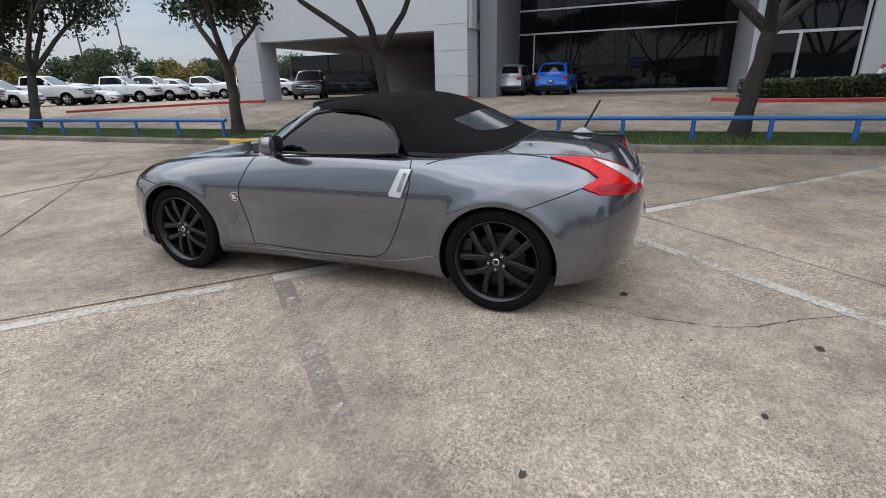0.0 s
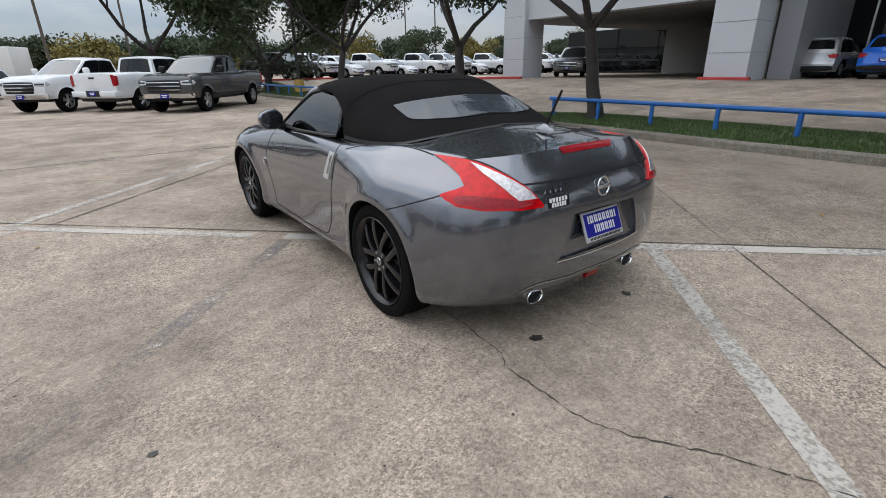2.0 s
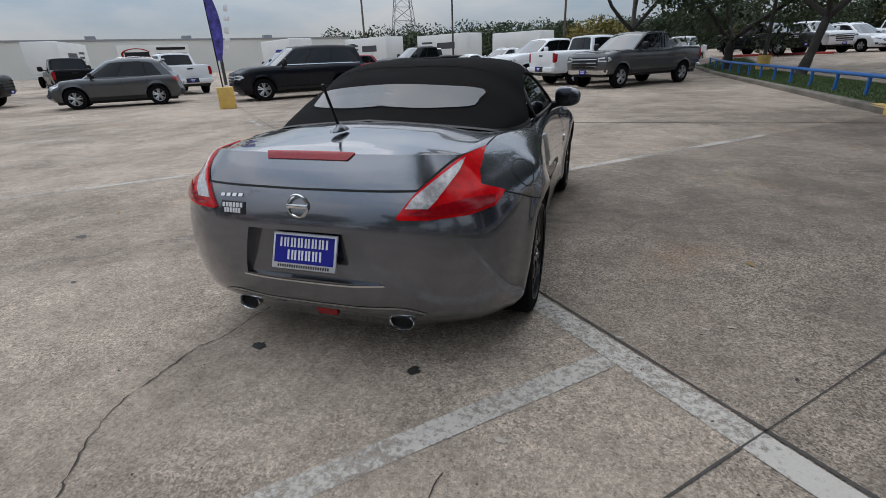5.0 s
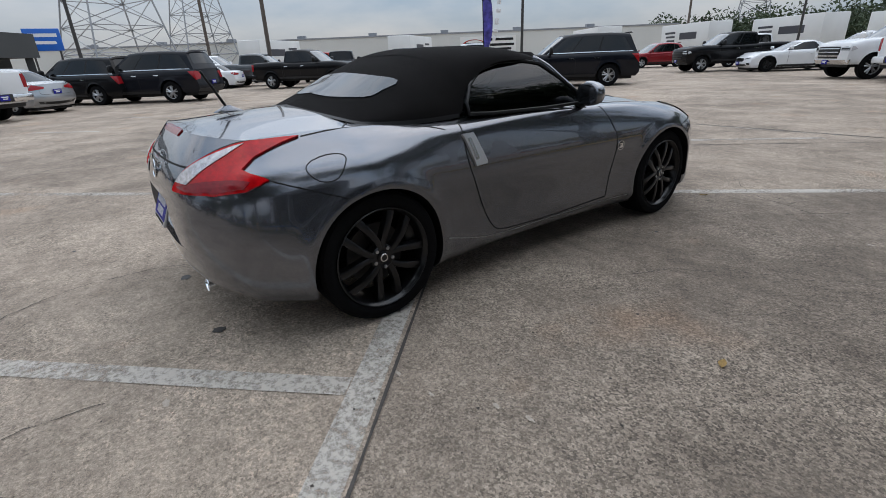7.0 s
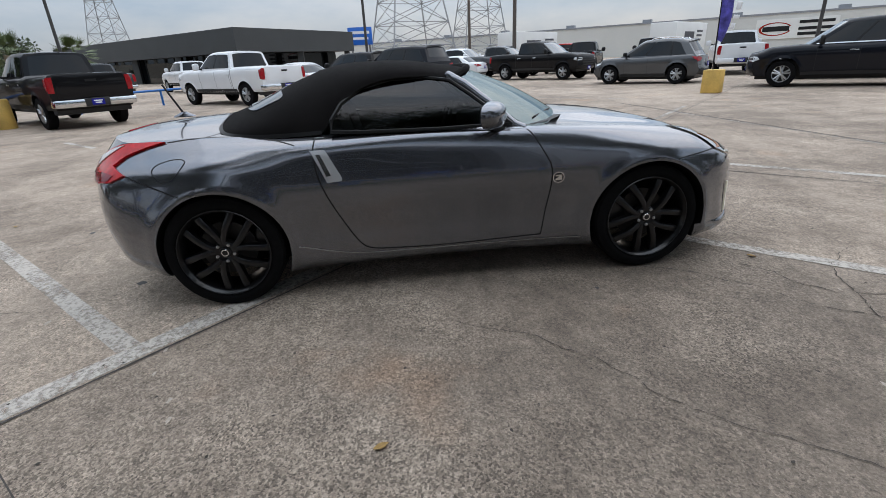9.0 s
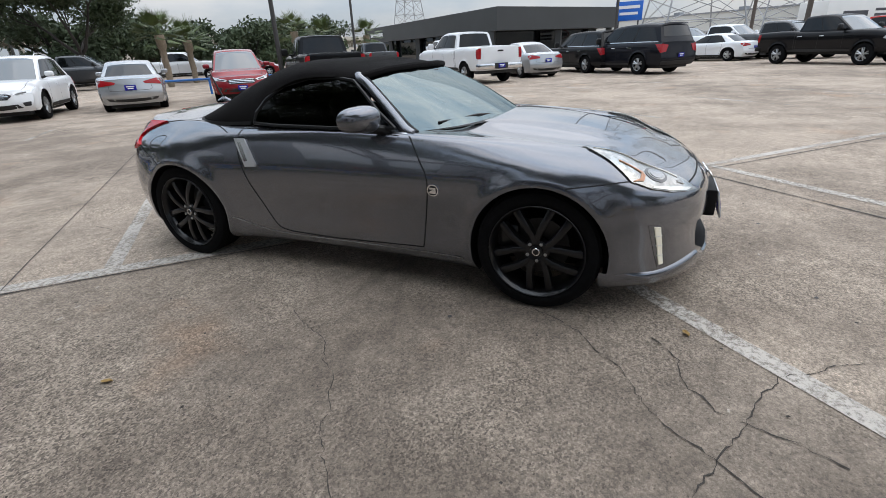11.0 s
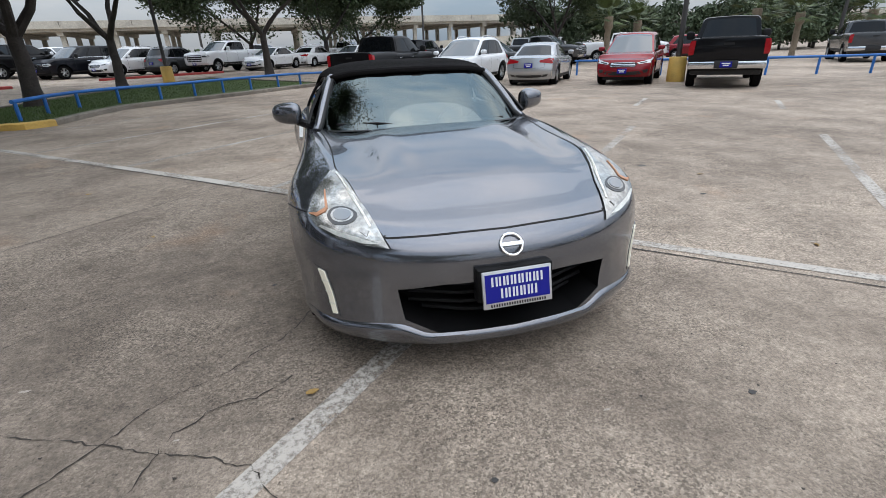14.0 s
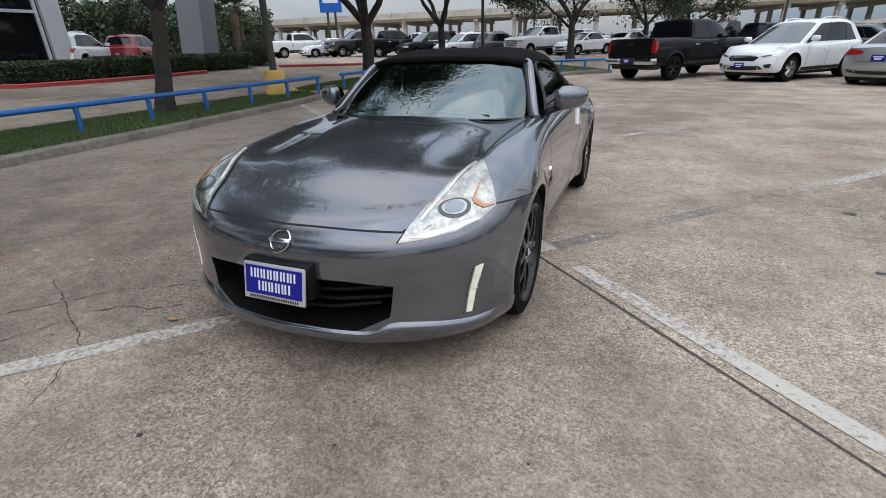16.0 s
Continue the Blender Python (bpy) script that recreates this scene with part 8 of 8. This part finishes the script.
# the lip under the nose: a ledge that runs from below the corner lamps round the mouth
half_path = [(0.885, 1.60), (0.868, 1.70), (0.82, 1.80), (0.76, 1.88), (0.66, 1.96), (0.55, 2.02), (0.44, 2.065), (0.32, 2.10), (0.16, 2.125), (0.0, 2.135)]
path = spline([(x, y, 0) for x, y in half_path] + [(-x, y, 0) for x, y in half_path[-2::-1]], 75)
bm = fresh()
prev = None
for p in path:
    ax = abs(p.x)
    w = 1 - smooth_step(0.80, 0.885, ax)
    zt = 0.240 + 0.045 * smooth_step(0.36, 0.50, ax) - 0.02 * smooth_step(0.52, 0.80, ax)
    rows = [(zt, 0.001), (zt - 0.010, 0.010 * w + 0.002), (zt - 0.025, 0.015 * w + 0.002), (zt - 0.045, 0.013 * w + 0.002), (0.175, 0.005 * w + 0.001), (0.150, -0.02)]
    ring = [bm.verts.new(on_skin((p.x, p.y, z), lift)[0]) for z, lift in rows]
    if prev:
        for u in range(len(rows) - 1):
            bm.faces.new((prev[u], prev[u + 1], ring[u + 1], ring[u]))
    prev = ring
bmesh.ops.recalc_face_normals(bm, faces=bm.faces[:])
if sum(f.normal.y for f in bm.faces) < 0:
    bmesh.ops.reverse_faces(bm, faces=bm.faces[:])
part("chin_lip", bm, HERO, hero, "body-coloured lip under the grille")


def dealer_plate(name, m, w=0.315, h=0.162):
    """A blue dealer plate in a bright frame, its writing drawn as bars."""
    bm = fresh()
    box(bm, -w / 2, w / 2, -0.006, 0.006, -h / 2, h / 2, 0.004)
    bmesh.ops.transform(bm, matrix=m, verts=bm.verts[:])
    frame_ob = part(name, bm, material("plate_frame", (0.62, 0.62, 0.63), 0.3, metal=0.5), hero, "bright frame round a blue dealer plate")

    def bar(x0, x1, z0, z1, mat, y, nm="writing_bar"):
        b2 = fresh()
        box(b2, x0, x1, -y, y, z0, z1)
        bmesh.ops.transform(b2, matrix=m, verts=b2.verts[:])
        part(nm, b2, mat, frame_ob, smooth=False)
    bar(-w / 2 + 0.012, w / 2 - 0.012, -h / 2 + 0.026, h / 2 - 0.013, PLATE_BLUE, 0.008, "plate")
    for z0, z1, x0, words in ((0.016, 0.056, -0.118, 14), (-0.038, 0.004, -0.078, 10)):
        for i in range(words):
            x = x0 + i * 0.0170 + 0.002 * (i % 2)
            bar(x, x + 0.009, z0, z1, PLATE_WHITE, 0.0092)
    for i in range(22):
        x = -0.125 + i * 0.0116
        bar(x, x + 0.006, -h / 2 + 0.007, -h / 2 + 0.019, TRIM, 0.0075)
    return frame_ob


dealer_plate("front_plate", Matrix.Translation((0, 2.172, 0.448)) @ Matrix.Rotation(radians(180), 4, 'Z') @ Matrix.Rotation(radians(-12), 4, 'X'))
bm = fresh()
box(bm, -0.17, 0.17, 2.09, 2.155, 0.38, 0.535, 0.01)
part("plate_bracket", bm, MESH, hero)
dealer_plate("rear_plate", Matrix.Translation((0.008, -2.083, 0.578)) @ Matrix.Rotation(radians(-22), 4, 'X'), 0.312, 0.158)


def emblem(m, r):
    """A round bright ring with a bar across."""
    bm = fresh()
    rings = []
    for i in range(28):
        a = 2 * math.pi * i / 28
        rings.append([bm.verts.new(m @ Vector(((r + r * 0.13 * math.cos(b)) * math.cos(a), r * 0.09 * math.sin(b), (r + r * 0.13 * math.cos(b)) * math.sin(a)))) for b in [k * math.pi / 3 for k in range(6)]])
    for i in range(28):
        p, q = rings[i], rings[(i + 1) % 28]
        for k in range(6):
            bm.faces.new((p[k], p[(k + 1) % 6], q[(k + 1) % 6], q[k]))
    box(bm, -r * 1.12, r * 1.12, -0.006, 0.006, -r * 0.2, r * 0.2, 0.003, m)
    bmesh.ops.recalc_face_normals(bm, faces=bm.faces[:])
    part("emblem", bm, CHROME, hero, "round chrome emblem")


p, nrm = on_skin((0, 2.10, 0.615), 0.006)
emblem(Matrix.Translation(p) @ Matrix.Rotation(radians(38), 4, 'X'), 0.048)
p, nrm = on_skin((0.0, -2.06, 0.772), 0.006)
emblem(Matrix.Translation(p) @ Matrix.Rotation(radians(-8), 4, 'X'), 0.046)
# model lettering and a dealer sticker, as bars
for i in range(4):
    x = -0.405 + i * 0.034
    patch("letter_bar", [(x, -2.05, 0.812), (x + 0.022, -2.05, 0.812), (x + 0.020, -2.05, 0.797), (x - 0.003, -2.05, 0.797)], CHROME, body, 0.005, 0, both=False)
sticker = patch("sticker", [(-0.40, -2.05, 0.776), (-0.265, -2.06, 0.776), (-0.265, -2.06, 0.722), (-0.40, -2.05, 0.722)], TRIM, body, 0.003, 1, "black dealer sticker", both=False)[0]
for z0, x0, x1 in ((0.754, -0.392, -0.273), (0.731, -0.38, -0.285)):
    for i in range(6):
        xa = x0 + (x1 - x0) * i / 6
        xb = xa + (x1 - x0) / 6 * 0.68
        patch("letter_bar", [(xa, -2.05, z0 + 0.014), (xb, -2.05, z0 + 0.014), (xb, -2.05, z0 - 0.006), (xa, -2.05, z0 - 0.006)], PLATE_WHITE, sticker, 0.0045, 0, both=False)
# tail pipes, reflector
for side in (-1, 1):
    bm = fresh()
    lathe(bm, [(-0.09, 0.046), (-0.01, 0.052), (0.0, 0.055), (0.004, 0.052), (0.0, 0.0485), (-0.02, 0.047)], 'Y', (0, 0, 0), 28)
    bmesh.ops.transform(bm, matrix=Matrix.Translation((side * 0.403, -2.015, 0.250)) @ Matrix.Diagonal((1.08, -1, 0.74, 1)), verts=bm.verts[:])
    bmesh.ops.recalc_face_normals(bm, faces=bm.faces[:])
    tip = part("tail_pipe", bm, CHROME, hero, "oval chrome tail pipe")
    bm = fresh()
    lathe(bm, [(0.0, 0.0), (0.0, 0.046)], 'Y', (0, 0, 0), 24)
    bmesh.ops.transform(bm, matrix=Matrix.Translation((side * 0.403, -1.998, 0.250)) @ Matrix.Diagonal((1.08, 1, 0.74, 1)), verts=bm.verts[:])
    part("pipe_bore", bm, MESH, tip)
bm = fresh()
panel(bm, [(-0.012, -2.02, 0.297), (0.10, -2.02, 0.297), (0.09, -2.005, 0.245), (-0.005, -2.005, 0.245)], 0.02, (0, -1, 0))
part("rear_fog_lamp", bm, RED_DEEP, hero)
# aerial
bm = fresh()
lathe(bm, [(0.0, 0.040), (0.008, 0.037), (0.022, 0.020), (0.034, 0.009)], 'Z', (0, 0, 0), 16)
for v in bm.verts:
    v.co.y *= 1.9
    v.co.x *= 0.75
bmesh.ops.transform(bm, matrix=Matrix.Translation((0, -1.66, 1.022)), verts=bm.verts[:])
base = part("aerial_base", bm, HERO, hero)
bm = fresh()
tube(bm, (0, -1.665, 1.045), (0.0, -1.76, 1.235), 0.0075, 0.0065, 8)
part("aerial_mast", bm, TRIM, base)


# wheels: ten spokes in pairs on a deep black rim
def hero_wheel(x, y, side, r=0.334, width=0.235):
    zc = r
    bm = fresh()
    w = width / 2
    prof = [(-w + 0.02, 0.247), (-w, 0.27), (-w - 0.004, 0.29), (-w + 0.008, 0.322), (-w + 0.025, r - 0.002)]
    for k in range(5):
        a = -w + 0.035 + k * (2 * w - 0.07) / 4.6
        prof += [(a, r), (a + 0.028, r), (a + 0.030, r - 0.007), (a + 0.036, r - 0.007)]
    prof += [(w - 0.025, r - 0.002), (w - 0.008, 0.322), (w + 0.004, 0.29), (w, 0.27), (w - 0.02, 0.247)]
    lathe(bm, prof, 'X', (x, y, zc), 64)
    tyre = part("wheel", bm, TYRE, hero, "low-profile black tyre on a black alloy wheel")
    # rim barrel and lip
    face = x + side * (w - 0.022)
    bm = fresh()
    lathe(bm, [(side * (w + 0.0), 0.253), (side * (w - 0.004), 0.258), (side * (w - 0.016), 0.249), (side * (w - 0.03), 0.238), (side * (w - 0.11), 0.225), (side * (w - 0.17), 0.220)], 'X', (x, y, zc), 56)
    part("rim", bm, BLACK_RIM, tyre)
    bm = fresh()
    lathe(bm, [(side * (w + 0.001), 0.2525), (side * (w + 0.003), 0.256), (side * (w - 0.001), 0.2595)], 'X', (x, y, zc), 56)
    part("rim_edge", bm, RIM_EDGE, tyre)
    for k in range(5):
        a = -1.47 + k * 2 * math.pi / 5
        for da in (-1, 1):
            bm = fresh()
            sections = []
            for f in (0.0, 0.25, 0.5, 0.7, 0.85, 1.0):
                rr = 0.048 + (0.240 - 0.048) * f
                ang = a + math.copysign(0.235 + 0.32 * (1 - f) ** 1.6, da)
                hw_ = 0.0135 + 0.0065 * f
                ct, st = math.cos(ang), math.sin(ang)
                px, py = rr * ct, rr * st
                nx, ny = -st, ct
                out = face + side * (0.004 + 0.012 * math.sin(f * math.pi) - 0.006 * f)
                sections.append([bm.verts.new((xx, y + px + nx * s, zc + py + ny * s)) for xx, s in ((out - side * 0.045, -hw_ * 1.1), (out - side * 0.004, -hw_), (out, -hw_ * 0.55), (out, hw_ * 0.55), (out - side * 0.004, hw_), (out - side * 0.045, hw_ * 1.1))])
            for p, q in zip(sections, sections[1:]):
                for i in range(6):
                    bm.faces.new((p[i], p[(i + 1) % 6], q[(i + 1) % 6], q[i]))
            bm.faces.new(sections[0])
            bm.faces.new(sections[-1])
            bmesh.ops.recalc_face_normals(bm, faces=bm.faces[:])
            part("spoke", bm, BLACK_RIM, tyre)
    bm = fresh()
    lathe(bm, [(side * (w - 0.07), 0.068), (side * (w - 0.024), 0.066), (side * (w - 0.016), 0.055), (side * (w - 0.022), 0.034), (side * (w - 0.016), 0.032), (side * (w - 0.012), 0.022), (side * (w - 0.012), 0.0)], 'X', (x, y, zc), 30)
    part("hub", bm, BLACK_RIM, tyre)
    bm = fresh()
    lathe(bm, [(side * (w - 0.011), 0.022), (side * (w - 0.009), 0.020), (side * (w - 0.009), 0.0155), (side * (w - 0.011), 0.015)], 'X', (x, y, zc), 20)
    part("hub_cap_ring", bm, CHROME, tyre)
    for k in range(5):
        a = -1.47 + k * 2 * math.pi / 5
        bm = fresh()
        lathe(bm, [(side * (w - 0.03), 0.010), (side * (w - 0.012), 0.009), (side * (w - 0.010), 0.0)], 'X', (x, y + 0.051 * math.cos(a), zc + 0.051 * math.sin(a)), 8)
        part("wheel_nut", bm, ALLOY, tyre)
    bm = fresh()
    lathe(bm, [(side * (w - 0.125), 0.06), (side * (w - 0.105), 0.062), (side * (w - 0.105), 0.160), (side * (w - 0.125), 0.160)], 'X', (x, y, zc), 40)
    part("brake_disc", bm, ROTOR, tyre)
    bm = fresh()
    box(bm, min(x + side * (w - 0.14), x + side * (w - 0.07)), max(x + side * (w - 0.14), x + side * (w - 0.07)), y - 0.20 * (1 if y > 0 else -1) - 0.035, y - 0.20 * (1 if y > 0 else -1) + 0.09, zc - 0.02, zc + 0.12, 0.02)
    part("caliper", bm, BLACK_RIM, tyre)


for side in (-1, 1):
    hero_wheel(side * 0.790, -1.275, side)
    hero_wheel(side * 0.777, 1.275, side)
